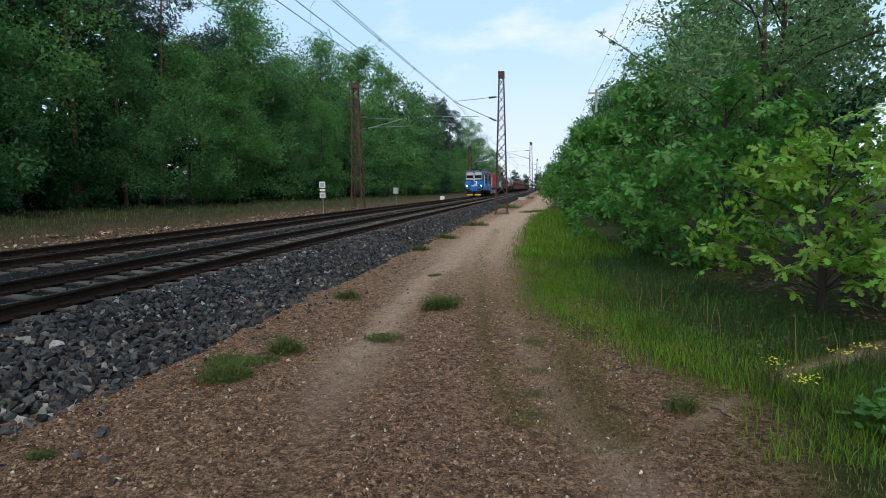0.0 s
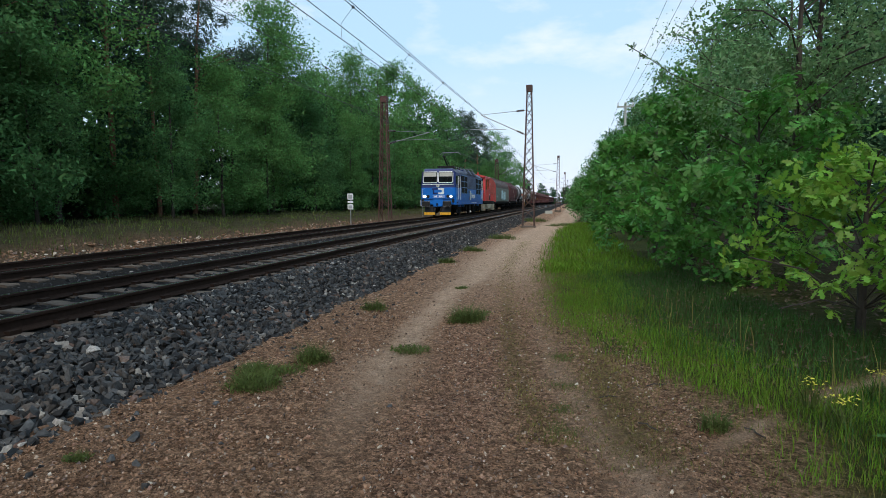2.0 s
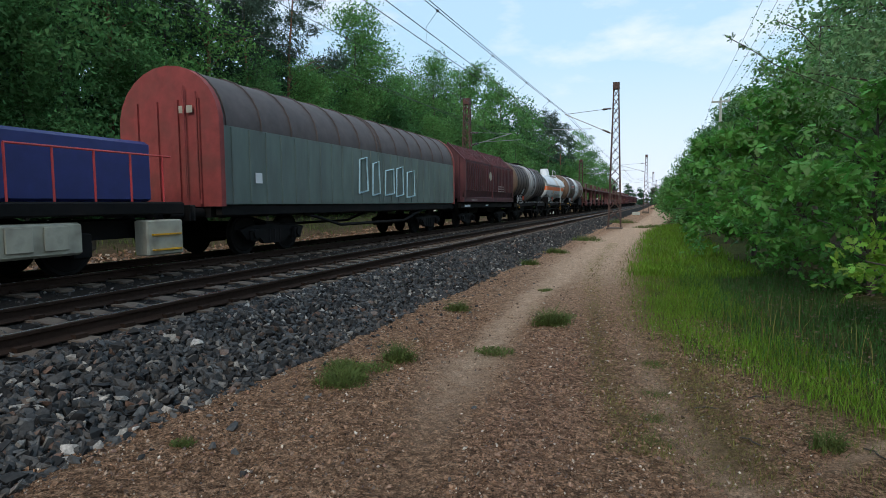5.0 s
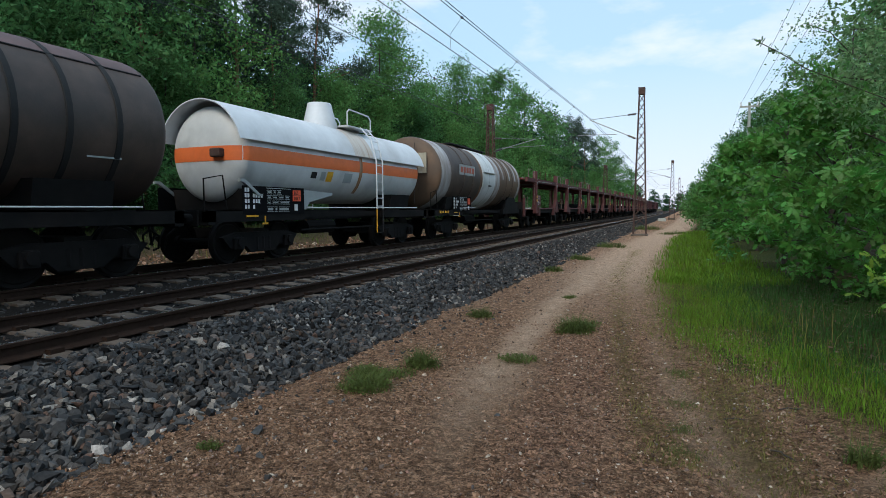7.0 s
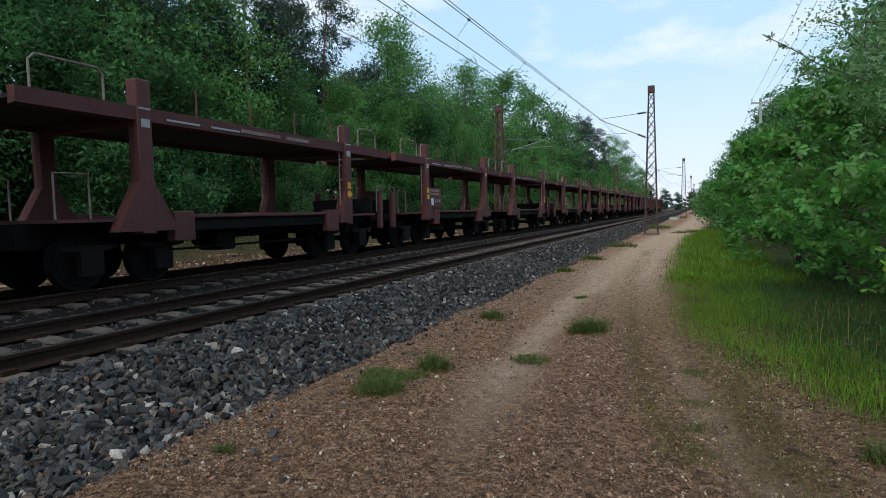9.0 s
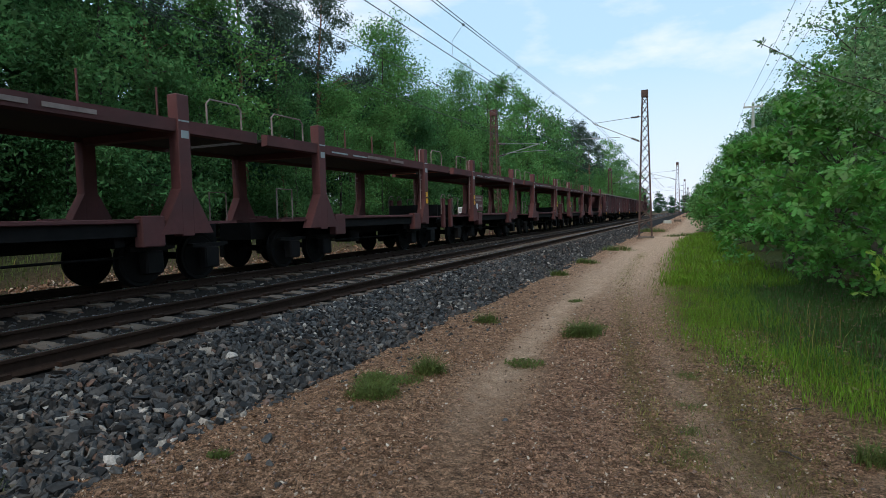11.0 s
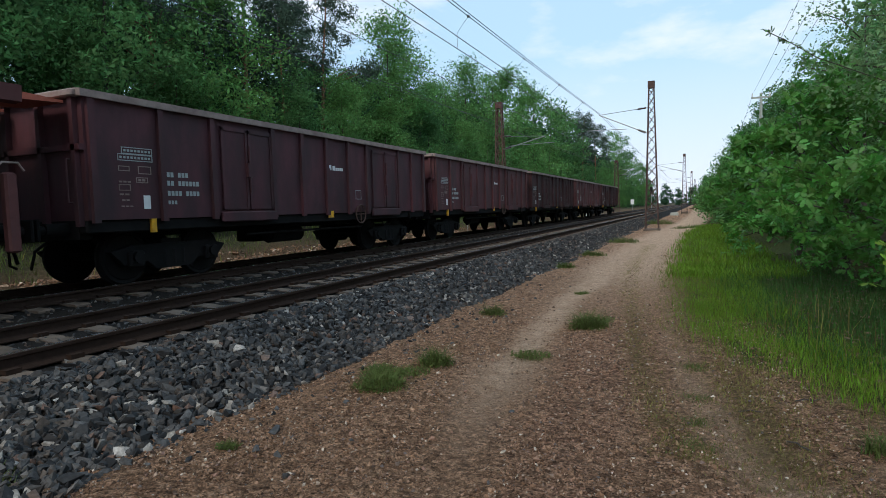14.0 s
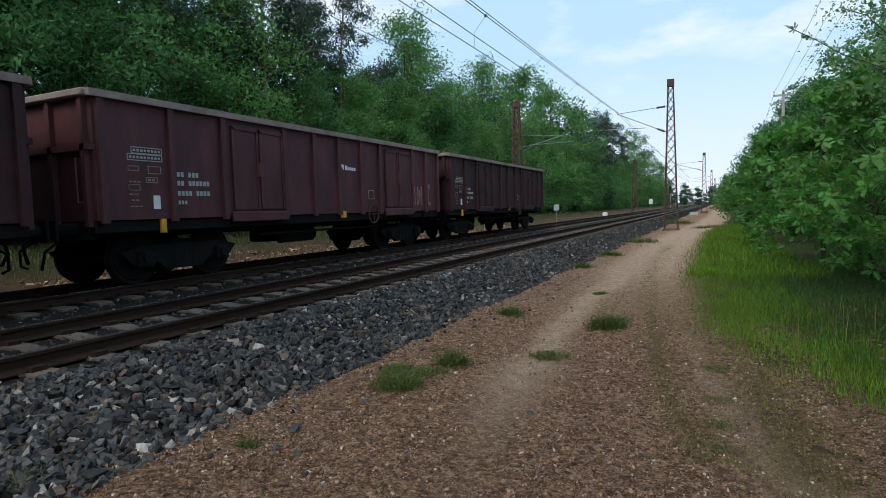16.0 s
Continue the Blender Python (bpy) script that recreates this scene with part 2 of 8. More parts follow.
M = {
    "rail_head": mat("rail_head", (0.52, 0.52, 0.54), 0.22, 0.9, var=0.15, scale=20),
    "rail_side": mat("rail_side", (0.03, 0.017, 0.012), 0.85, spec=0.15, var=0.3, scale=15, bump=0.3, dirt=(0.045, 0.027, 0.02), dirt_amt=0.3),
    "concrete": mat("concrete", (0.125, 0.096, 0.076), 0.9, spec=0.2, var=0.25, scale=12, bump=0.4, dirt=(0.06, 0.048, 0.04), dirt_amt=0.6, dscale=4, rnd=0.2),
    # near-black bed: its colour stands in for shade between the loose stones
    "ballast_bed": mat("ballast_bed", (0.018, 0.016, 0.015), 0.95, spec=0.08, var=0.6, scale=22, bump=1.0, bscale=24, dirt=(0.012, 0.012, 0.012), dirt_amt=0.7, dscale=14),
    "stone": chip_mat("stone", [(0.0, (0.009, 0.009, 0.0098)), (0.4, (0.031, 0.031, 0.032)), (0.68, (0.078, 0.077, 0.077)), (0.8, (0.045, 0.042, 0.04)), (0.87, (0.075, 0.06, 0.05)),
                                (0.915, (0.12, 0.07, 0.052)), (0.94, (0.13, 0.12, 0.11)), (0.975, (0.21, 0.195, 0.175)), (1.0, (0.38, 0.35, 0.32))], 0.62),
    "pebble": chip_mat("pebble", [(0.0, (0.05, 0.032, 0.022)), (0.4, (0.19, 0.108, 0.066)), (0.7, (0.32, 0.195, 0.125)), (0.8, (0.1, 0.09, 0.088)), (0.86, (0.27, 0.145, 0.1)),
                                  (0.93, (0.36, 0.27, 0.2)), (1.0, (0.55, 0.48, 0.4))], 0.85),
    "rust": mat("rust", (0.075, 0.042, 0.034), 0.85, var=0.4, scale=8, bump=0.3, dirt=(0.06, 0.04, 0.035), dirt_amt=0.5),
    "mast_red": mat("mast_red", (0.095, 0.042, 0.035), 0.85, var=0.35, scale=6, dirt=(0.07, 0.045, 0.04), dirt_amt=0.5),
    "wire": mat("wire", (0.05, 0.05, 0.05), 0.6, 0.3),
    "galv": mat("galv", (0.3, 0.31, 0.31), 0.5, 0.6, var=0.2),
    "insulator": mat("insulator", (0.04, 0.025, 0.02), 0.25, var=0.2),
    "blue": mat("blue", (0.004, 0.155, 0.58), 0.38, var=0.15, scale=2, dirt=(0.007, 0.115, 0.42), dirt_amt=0.5, dscale=0.8, stretch=(1, 0.5, 2)),
    "navy": mat("navy", (0.006, 0.021, 0.125), 0.4, var=0.2, scale=2, dirt=(0.012, 0.03, 0.12), dirt_amt=0.3),
    "roof_grey": mat("roof_grey", (0.12, 0.145, 0.21), 0.5, 0.2, var=0.25, scale=3, dirt=(0.07, 0.08, 0.11), dirt_amt=0.4),
    "roof_dark": mat("roof_dark", (0.035, 0.045, 0.085), 0.55, 0.1, var=0.25, scale=3, dirt=(0.02, 0.022, 0.035), dirt_amt=0.4),
    "louvre_slat": mat("louvre_slat", (0.03, 0.05, 0.12), 0.4, var=0.2),
    # rib colours: worn paint edges, lightened to stand for the sky's highlight
    "rib_blue": mat("worn_blue_edge", (0.1, 0.38, 0.78), 0.4, var=0.25, scale=3),
    "rib_navy": mat("worn_navy_edge", (0.19, 0.25, 0.4), 0.4, var=0.3, scale=3),
    "bar_grey": mat("worn_bar_blue", (0.12, 0.27, 0.5), 0.4, var=0.3, scale=5),
    "lamp_rim": mat("pale_lamp_rim", (0.6, 0.6, 0.55), 0.3, 0.4, var=0.1),
    "louvre": mat("louvre", (0.005, 0.007, 0.014), 0.7, spec=0.15, var=0.25),
    "white": mat("white_paint", (0.82, 0.83, 0.83), 0.45, var=0.12, dirt=(0.5, 0.5, 0.5), dirt_amt=0.3),
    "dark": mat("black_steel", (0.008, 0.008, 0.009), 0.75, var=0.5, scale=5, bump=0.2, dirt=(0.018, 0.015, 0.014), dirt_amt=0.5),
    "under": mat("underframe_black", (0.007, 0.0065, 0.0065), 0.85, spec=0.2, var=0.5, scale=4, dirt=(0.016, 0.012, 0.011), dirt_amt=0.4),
    "glass": mat("dark_glass", (0.008, 0.01, 0.012), 0.06, spec=0.8, var=0.1),
    "yellow": mat("yellow_paint", (0.75, 0.38, 0.02), 0.5, var=0.25, scale=6, dirt=(0.3, 0.17, 0.04), dirt_amt=0.4, dscale=5),
    "blind": mat("blind_cloth", (0.5, 0.5, 0.45), 0.9, var=0.1),
    "lamp_on": lamp_mat("lamp_glow", (1.0, 0.95, 0.82), 6.0),
    "lamp_off": mat("lamp_glass", (0.05, 0.05, 0.05), 0.1),
    "red_loco": mat("red_loco", (0.6, 0.055, 0.055), 0.45, var=0.18, scale=3, dirt=(0.28, 0.05, 0.04), dirt_amt=0.4),
    "cream": mat("cream", (0.45, 0.42, 0.33), 0.7, var=0.3, dirt=(0.15, 0.13, 0.1), dirt_amt=0.6, dscale=3),
    "loco_blue_dark": mat("loco_blue_dark", (0.025, 0.035, 0.16), 0.5, var=0.2),
    "red_end": mat("red_end", (0.24, 0.042, 0.038), 0.7, var=0.3, scale=3, dirt=(0.13, 0.045, 0.035), dirt_amt=0.5),
    "box_grey": mat("box_grey", (0.13, 0.17, 0.15), 0.6, var=0.2, scale=2, dirt=(0.09, 0.1, 0.095), dirt_amt=0.6, dscale=1.5, stretch=(1, 1, 0.3)),
    "box_roof": mat("box_roof", (0.08, 0.062, 0.06), 0.65, 0.1, var=0.3, dirt=(0.05, 0.04, 0.04), dirt_amt=0.5),
    "graffiti": mat("pale_blue_spray", (0.35, 0.52, 0.58), 0.6, var=0.3),
    "oxide": mat("oxide_red", (0.085, 0.0215, 0.026), 0.7, var=0.45, scale=2.5, bump=0.15, dirt=(0.036, 0.013, 0.016), dirt_amt=0.75, dscale=2.2, stretch=(1, 1, 0.3)),
    "oxide_purple": mat("oxide_purple", (0.068, 0.017, 0.024), 0.7, var=0.45, scale=2.0, bump=0.15, dirt=(0.022, 0.011, 0.014), dirt_amt=0.8, dscale=1.4, stretch=(1, 1, 0.4), rnd=0.12),
    "oxide_dark": mat("oxide_dark", (0.04, 0.0135, 0.016), 0.7, spec=0.3, var=0.45, scale=2.0, bump=0.15, dirt=(0.018, 0.01, 0.012), dirt_amt=0.6, dscale=1.1),
    "rim_dust": mat("dusty_rim", (0.26, 0.2, 0.18), 0.9, var=0.3, scale=5, dirt=(0.12, 0.06, 0.055), dirt_amt=0.5),
    "smear_pink": mat("pink_paint", (0.3, 0.14, 0.13), 0.8, var=0.35, scale=7, dirt=(0.1, 0.035, 0.035), dirt_amt=0.5, dscale=5),
    "carrier": mat("carrier_red", (0.108, 0.032, 0.031), 0.75, var=0.3, scale=3, bump=0.1, dirt=(0.06, 0.025, 0.024), dirt_amt=0.5, dscale=1.5),
    "carrier_bright": mat("carrier_orange", (0.4, 0.1, 0.06), 0.7, var=0.2),
    "tank_brown": mat("tank_brown", (0.066, 0.043, 0.033), 0.6, var=0.5, scale=1.6, bump=0.1, dirt=(0.03, 0.024, 0.023), dirt_amt=0.6, dscale=0.9),
    "tank_top": mat("tank_top", (0.11, 0.062, 0.06), 0.6, var=0.35, scale=1.8, dirt=(0.06, 0.04, 0.04), dirt_amt=0.5, dscale=1.2),
    "tank_rust": mat("tank_rust", (0.13, 0.078, 0.046), 0.65, var=0.3, scale=1.6, dirt=(0.09, 0.065, 0.05), dirt_amt=0.6, dscale=0.9),
    "tank_orange": mat("tank_orange", (0.15, 0.075, 0.04), 0.7, var=0.45, scale=2.5, dirt=(0.075, 0.045, 0.032), dirt_amt=0.6, dscale=2.0, stretch=(1, 2.0, 0.35)),
    "tank_pale": mat("tank_pale", (0.48, 0.48, 0.48), 0.6, var=0.25, scale=2, dirt=(0.15, 0.085, 0.055), dirt_amt=0.9, dscale=2.2, stretch=(1, 1, 0.3)),
    "tank_white": mat("tank_white", (0.66, 0.69, 0.72), 0.5, var=0.1, scale=2, dirt=(0.42, 0.42, 0.42), dirt_amt=0.4, dscale=0.7),
    "tank_grey": mat("tank_grey", (0.6, 0.62, 0.62), 0.45, var=0.12, scale=2, dirt=(0.24, 0.26, 0.27), dirt_amt=0.4, dscale=0.8),
    "plate_orange": mat("plate_orange", (0.8, 0.1, 0.035), 0.5, var=0.1),
    "orange": mat("orange_band", (0.78, 0.17, 0.045), 0.5, var=0.12),
    "rust_streak": mat("rust_streak", (0.27, 0.13, 0.055), 0.75, var=0.4, scale=4, dirt=(0.4, 0.33, 0.27), dirt_amt=0.5, dscale=3, stretch=(1, 2, 0.4)),
    "board_black": mat("board_black", (0.004, 0.004, 0.005), 0.8, spec=0.1, var=0.2),
    "dark_pane": mat("dark_pane", (0.003, 0.0035, 0.0045), 0.6, spec=0.08, var=0.1),
    "hatch_stain": mat("hatch_stain", (0.62, 0.58, 0.53), 0.6, var=0.15, scale=2, dirt=(0.3, 0.15, 0.065), dirt_amt=0.55, dscale=2.0, stretch=(0.35, 5, 0.35)),
    "sign_white": mat("sign_white", (0.7, 0.71, 0.72), 0.5, var=0.08),
    "sign_grey": mat("sign_grey", (0.33, 0.36, 0.36), 0.6, var=0.1),
    "pole_concrete": mat("pole_concrete", (0.36, 0.38, 0.34), 0.85, var=0.2, scale=6),
    "bark": mat("bark", (0.05, 0.04, 0.032), 0.95, var=0.5, scale=8, bump=0.8, bscale=20, stretch=(1, 1, 0.3)),
    "pine_bark": mat("pine_bark", (0.17, 0.085, 0.05), 0.95, var=0.4, scale=6, bump=0.6, stretch=(1, 1, 0.4)),
    "leaf_a": mat("leaf_green", (0.095, 0.208, 0.072), 0.65, spec=0.1, var=0.3, scale=0.35, rnd=0.4, alpha_leaf=True),
    "leaf_b": mat("leaf_light", (0.122, 0.258, 0.078), 0.65, spec=0.1, var=0.3, scale=0.35, rnd=0.4, alpha_leaf=True),
    # leaf_c: darkened copy of the leaf green, carrying the wood's inner shade
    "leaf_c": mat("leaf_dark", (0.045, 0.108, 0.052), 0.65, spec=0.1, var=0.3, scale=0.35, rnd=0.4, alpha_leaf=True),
    "needle": mat("pine_needle", (0.055, 0.09, 0.06), 0.75, spec=0.2, var=0.3, scale=0.4, rnd=0.4, alpha_leaf=True),
    "oak": mat("oak_leaf", (0.092, 0.24, 0.042), 0.5, spec=0.4, var=0.2, scale=1.2, rnd=0.35, alpha_leaf=True),
    "oak_young": mat("oak_young_leaf", (0.185, 0.34, 0.04), 0.5, spec=0.4, var=0.2, scale=1.2, rnd=0.3, alpha_leaf=True),
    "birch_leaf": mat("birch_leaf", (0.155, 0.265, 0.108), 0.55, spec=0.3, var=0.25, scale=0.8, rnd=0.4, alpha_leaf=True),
    "grass": mat("grass_blade", (0.14, 0.24, 0.022), 0.65, spec=0.2, var=0.35, scale=0.8, rnd=0.35, alpha_leaf=True),
    # darker copy of the grass green, with the bushes' shade in its colour
    "grass_shaded": mat("deep_grass_blade", (0.05, 0.115, 0.026), 0.65, spec=0.2, var=0.35, scale=0.8, rnd=0.35, alpha_leaf=True),
    "grass_dry": mat("grass_dry", (0.19, 0.17, 0.055), 0.8, spec=0.2, var=0.35, scale=0.8, rnd=0.35, alpha_leaf=True),
    "weed": mat("weed", (0.105, 0.135, 0.038), 0.7, spec=0.2, var=0.35, scale=2, rnd=0.35, alpha_leaf=True),
    "flower": mat("yellow_flower", (0.55, 0.5, 0.05), 0.7, var=0.2),
    "litter": mat("leaf_litter", (0.11, 0.07, 0.045), 0.9, var=0.4, scale=6, rnd=0.4),
}


# ---- mesh building ----
class MB:
    """Collects vertices and faces of one mesh."""

    def __init__(self):
        self.v, self.f = [], []

    def add(self, vs, fs):
        k = len(self.v)
        self.v.extend(tuple(v) for v in vs)
        self.f.extend(tuple(i + k for i in q) for q in fs)
        return self

    def box(self, x0, x1, y0, y1, z0, z1, ch=0.0):
        if ch:
            c = ch
            ring = lambda z, i: [(x0 + c + i, y0 + i, z), (x1 - c - i, y0 + i, z), (x1 - i, y0 + c + i, z), (x1 - i, y1 - c - i, z), (x1 - c - i, y1 - i, z), (x0 + c + i, y1 - i, z), (x0 + i, y1 - c - i, z), (x0 + i, y0 + c + i, z)]
            vs = ring(z0, c) + ring(z0 + c, 0) + ring(z1 - c, 0) + ring(z1, c)
            fs = [tuple(range(7, -1, -1)), tuple(range(24, 32))]
            for r in range(3):
                for i in range(8):
                    j = (i + 1) % 8
                    fs.append((r * 8 + i, r * 8 + j, r * 8 + 8 + j, r * 8 + 8 + i))
            return self.add(vs, fs)
        vs = [(x0, y0, z0), (x1, y0, z0), (x1, y1, z0), (x0, y1, z0), (x0, y0, z1), (x1, y0, z1), (x1, y1, z1), (x0, y1, z1)]
        return self.add(vs, [(3, 2, 1, 0), (4, 5, 6, 7), (0, 1, 5, 4), (1, 2, 6, 5), (2, 3, 7, 6), (3, 0, 4, 7)])

    def cyl(self, p0, p1, r, n=10, r1=None, cap=True):
        p0, p1 = Vector(p0), Vector(p1)
        r1 = r if r1 is None else r1
        d = (p1 - p0).normalized()
        u = d.orthogonal().normalized()
        w = d.cross(u)
        vs = []
        for p, q in ((p0, r), (p1, r1)):
            vs += [p + q * (math.cos(2 * math.pi * i / n) * u + math.sin(2 * math.pi * i / n) * w) for i in range(n)]
        fs = [(i, (i + 1) % n, n + (i + 1) % n, n + i) for i in range(n)]
        if cap:
            fs += [tuple(range(n - 1, -1, -1)), tuple(range(n, 2 * n))]
        return self.add(vs, fs)

    def tube(self, pts, r, n=6):
        """A bent round bar through the points, in one piece."""
        P = [Vector(p) for p in pts]
        u = (P[1] - P[0]).orthogonal().normalized()
        vs, fs = [], []
        for k, p in enumerate(P):
            d = (P[min(k + 1, len(P) - 1)] - P[max(k - 1, 0)])
            d = d.normalized() if d.length > 1e-6 else (P[k] - P[k - 1]).normalized()
            u = (u - d * u.dot(d))
            u = u.normalized() if u.length > 1e-4 else d.orthogonal().normalized()
            w = d.cross(u)
            vs += [p + r * (math.cos(2 * math.pi * i / n) * u + math.sin(2 * math.pi * i / n) * w) for i in range(n)]
        for k in range(len(P) - 1):
            fs += [(k * n + i, k * n + (i + 1) % n, (k + 1) * n + (i + 1) % n, (k + 1) * n + i) for i in range(n)]
        fs += [tuple(range(n - 1, -1, -1)), tuple(range((len(P) - 1) * n, len(P) * n))]
        return self.add(vs, fs)

    def prism_y(self, prof, y0, y1):
        """A closed outline in x, z (counter-clockwise seen from -y) drawn along y."""
        n = len(prof)
        vs = [(x, y0, z) for x, z in prof] + [(x, y1, z) for x, z in prof]
        fs = [(i, n + i, n + (i + 1) % n, (i + 1) % n) for i in range(n)]
        fs += [tuple(range(n)), tuple(range(2 * n - 1, n - 1, -1))]
        return self.add(vs, fs)

    def prism_x(self, prof, x0, x1):
        """A closed outline in y, z drawn along x."""
        n = len(prof)
        vs = [(x0, y, z) for y, z in prof] + [(x1, y, z) for y, z in prof]
        fs = [(i, (i + 1) % n, n + (i + 1) % n, n + i) for i in range(n)]
        fs += [tuple(range(n - 1, -1, -1)), tuple(range(n, 2 * n))]
        return self.add(vs, fs)

    def revolve_y(self, prof, cx, cz, n=28, a0=0.0, a1=2 * math.pi):
        """Rows of (y, radius) turned about an axis along y."""
        full = abs(a1 - a0 - 2 * math.pi) < 1e-6
        m = n if full else n + 1
        vs = []
        for y, r in prof:
            for i in range(m):
                a = a0 + (a1 - a0) * i / n
                vs.append((cx + r * math.cos(a), y, cz + r * math.sin(a)))
        fs = []
        for k in range(len(prof) - 1):
            for i in range(n):
                j = (i + 1) % m
                fs.append((k * m + i, (k + 1) * m + i, (k + 1) * m + j, k * m + j))
        return self.add(vs, fs)

    def mesh(self, name, smooth=None):
        me = bpy.data.meshes.new(name)
        me.from_pydata(self.v, [], self.f)
        if smooth:
            me.shade_smooth()
            me.set_sharp_from_angle(angle=radians(smooth))
        return me


def part(name, mb, material, parent, label="", smooth=35, at=None):
    me = mb.mesh(name, smooth) if isinstance(mb, MB) else mb
    if not me.materials:
        me.materials.append(M[material] if isinstance(material, str) else material)
    ob = new(name, me)
    ob.parent = parent
    if at is not None:
        ob.matrix_basis = at
    if label:
        ob["label"] = label
    return ob


def thing(name, label, category, at=None, group="", kind=""):
    ob = new(name)
    ob.empty_display_size = 0.3
    if at is not None:
        ob.matrix_basis = at
    return tagged(ob, label, category, group, kind)


def solid(name, mb, material, label, category="", kind="", group="", smooth=35, at=None):
    ob = part(name, mb, material, None, "", smooth, at)
    return tagged(ob, label, category, group, kind)


def mesh_np(name, verts, faces, material, smooth=False):
    """A mesh from numpy arrays: verts (n, 3), faces (m, k) of one size."""
    me = bpy.data.meshes.new(name)
    k = faces.shape[1]
    me.vertices.add(len(verts))
    me.vertices.foreach_set("co", np.ascontiguousarray(verts, dtype=np.float32).ravel())
    me.loops.add(faces.size)
    me.loops.foreach_set("vertex_index", np.ascontiguousarray(faces, dtype=np.int32).ravel())
    me.polygons.add(len(faces))
    me.polygons.foreach_set("loop_start", np.arange(0, faces.size, k, dtype=np.int32))
    me.polygons.foreach_set("loop_total", np.full(len(faces), k, dtype=np.int32))
    me.update(calc_edges=True)
    me.shade_smooth() if smooth else me.shade_flat()
    me.materials.append(M[material] if isinstance(material, str) else material)
    return me


def spread(base_v, base_f, places, frames, sizes):
    """Copies of a small mesh at places (n,3), turned by frames (n,3,3), scaled: one vertex and one face array."""
    n, k = len(places), len(base_v)
    v = np.einsum("nij,kj->nki", frames, base_v) * sizes[:, None, None] + places[:, None, :]
    f = base_f[None] + (np.arange(n) * k)[:, None, None]
    return v.reshape(-1, 3), f.reshape(-1, base_f.shape[1])


def turns(rng, n, up=0.0):
    """Random orthonormal frames; up pulls the third axis towards +z."""
    z = rng.normal(size=(n, 3))
    z /= np.linalg.norm(z, axis=1, keepdims=True)
    z[:, 2] += up
    z /= np.linalg.norm(z, axis=1, keepdims=True)
    a = rng.normal(size=(n, 3))
    x = np.cross(a, z)
    x /= np.linalg.norm(x, axis=1, keepdims=True)
    return np.stack([x, np.cross(z, x), z], axis=2)


# ---- ground ----
def path_mid(y):
    return np.interp(y, [-20, 0, 4, 7, 10, 15, 26, 40, 52, 80, 200], [6.2, 6.15, 5.9, 5.5, 5.2, 5.0, 4.9, 5.4, 6.1, 6.6, 7.0])


def sand_mid(y):
    """Middle of the trodden sandy strip beside the ballast."""
    return np.interp(y, [-20, 2, 2.9, 3.4, 4.2, 5, 5.8, 6.5, 7.5, 9.2, 10.4, 12.8, 16, 26, 40, 52, 80, 200], [5.6, 5.3, 5.22, 5.12, 4.91, 4.83, 4.74, 4.73, 4.58, 4.5, 4.42, 4.5, 4.4, 4.5, 5.2, 5.8, 6.3, 6.7])


def sand_half(y):
    return np.interp(y, [0, 3.4, 4.2, 5, 5.8, 6.5, 7.5, 10.4, 12.8, 16, 40], [0.2, 0.2, 0.27, 0.36, 0.34, 0.24, 0.26, 0.28, 0.42, 0.55, 0.8])


def rut_mid(y):
    """Middle of the wheel rut beside the verge."""
    return np.interp(y, [-20, 2.5, 3.3, 3.7, 4.26, 4.86, 5.86, 7.4, 9.4, 12, 16.6, 26, 40, 200], [8.2, 7.4, 7.2, 7.09, 6.91, 6.75, 6.54, 6.33, 6.1, 5.77, 5.35, 5.2, 5.7, 7.0])


def grass_edge(y):
    return np.interp(y, [-20, 0, 3.3, 3.85, 4.66, 5.16, 5.6, 6.3, 6.7, 8.5, 12.9, 20.5, 34, 48, 80], [8.2, 7.8, 7.86, 7.95, 8.05, 7.8, 7.5, 7.15, 6.7, 6.28, 5.93, 5.7, 5.7, 6.7, 8.2])


def cross_path(x):
    """A narrow sandy footpath that leaves the dirt track and crosses the verge."""
    return np.interp(x, [7.6, 8.14, 8.66, 9.08, 9.76, 12.0], [4.1, 4.67, 5.26, 5.58, 6.02, 7.2])


def path_open(x):
    """How bare the footpath is: grass closes it where it leaves the dirt track."""
    return 1 - 0.95 * np.exp(-((x - 8.38) / 0.2) ** 2)


def ground_z(x, y):
    z = np.full(np.shape(x), -0.5)
    z = np.where(x > 7.5, -0.5 + 0.05 * np.clip(x - 7.5, 0, 6), z)
    left = np.interp(x, [-400, -60, -24, -14, -10.5, -8.2, -7.0, -6.4], [0.8, 0.8, 0.55, 0.35, 0.2, -0.25, -0.3, -0.5])
    z = np.where(x < -6.4, left, z)
    z = z - 0.03 * (np.exp(-((x - rut_mid(y)) / 0.26) ** 2) + np.exp(-((x - sand_mid(y)) / 0.4) ** 2)) * (x > 2.5) * (y < 90)
    n = 0.012 * np.sin(5.1 * x + 1.3 * y) * np.sin(3.7 * y - 2.1 * x) + 0.02 * np.sin(1.7 * x + 0.6) * np.sin(1.1 * y + 0.4 * x)
    bank = np.where(x < -8.2, 0.1 * np.sin(0.9 * y + 0.7 * x) * np.sin(0.53 * y) + 0.05 * np.sin(2.3 * y + 1.1 * x), 0)
    far = np.clip((150 - np.abs(y)) / 60, 0, 1)
    return z + (n + bank) * far


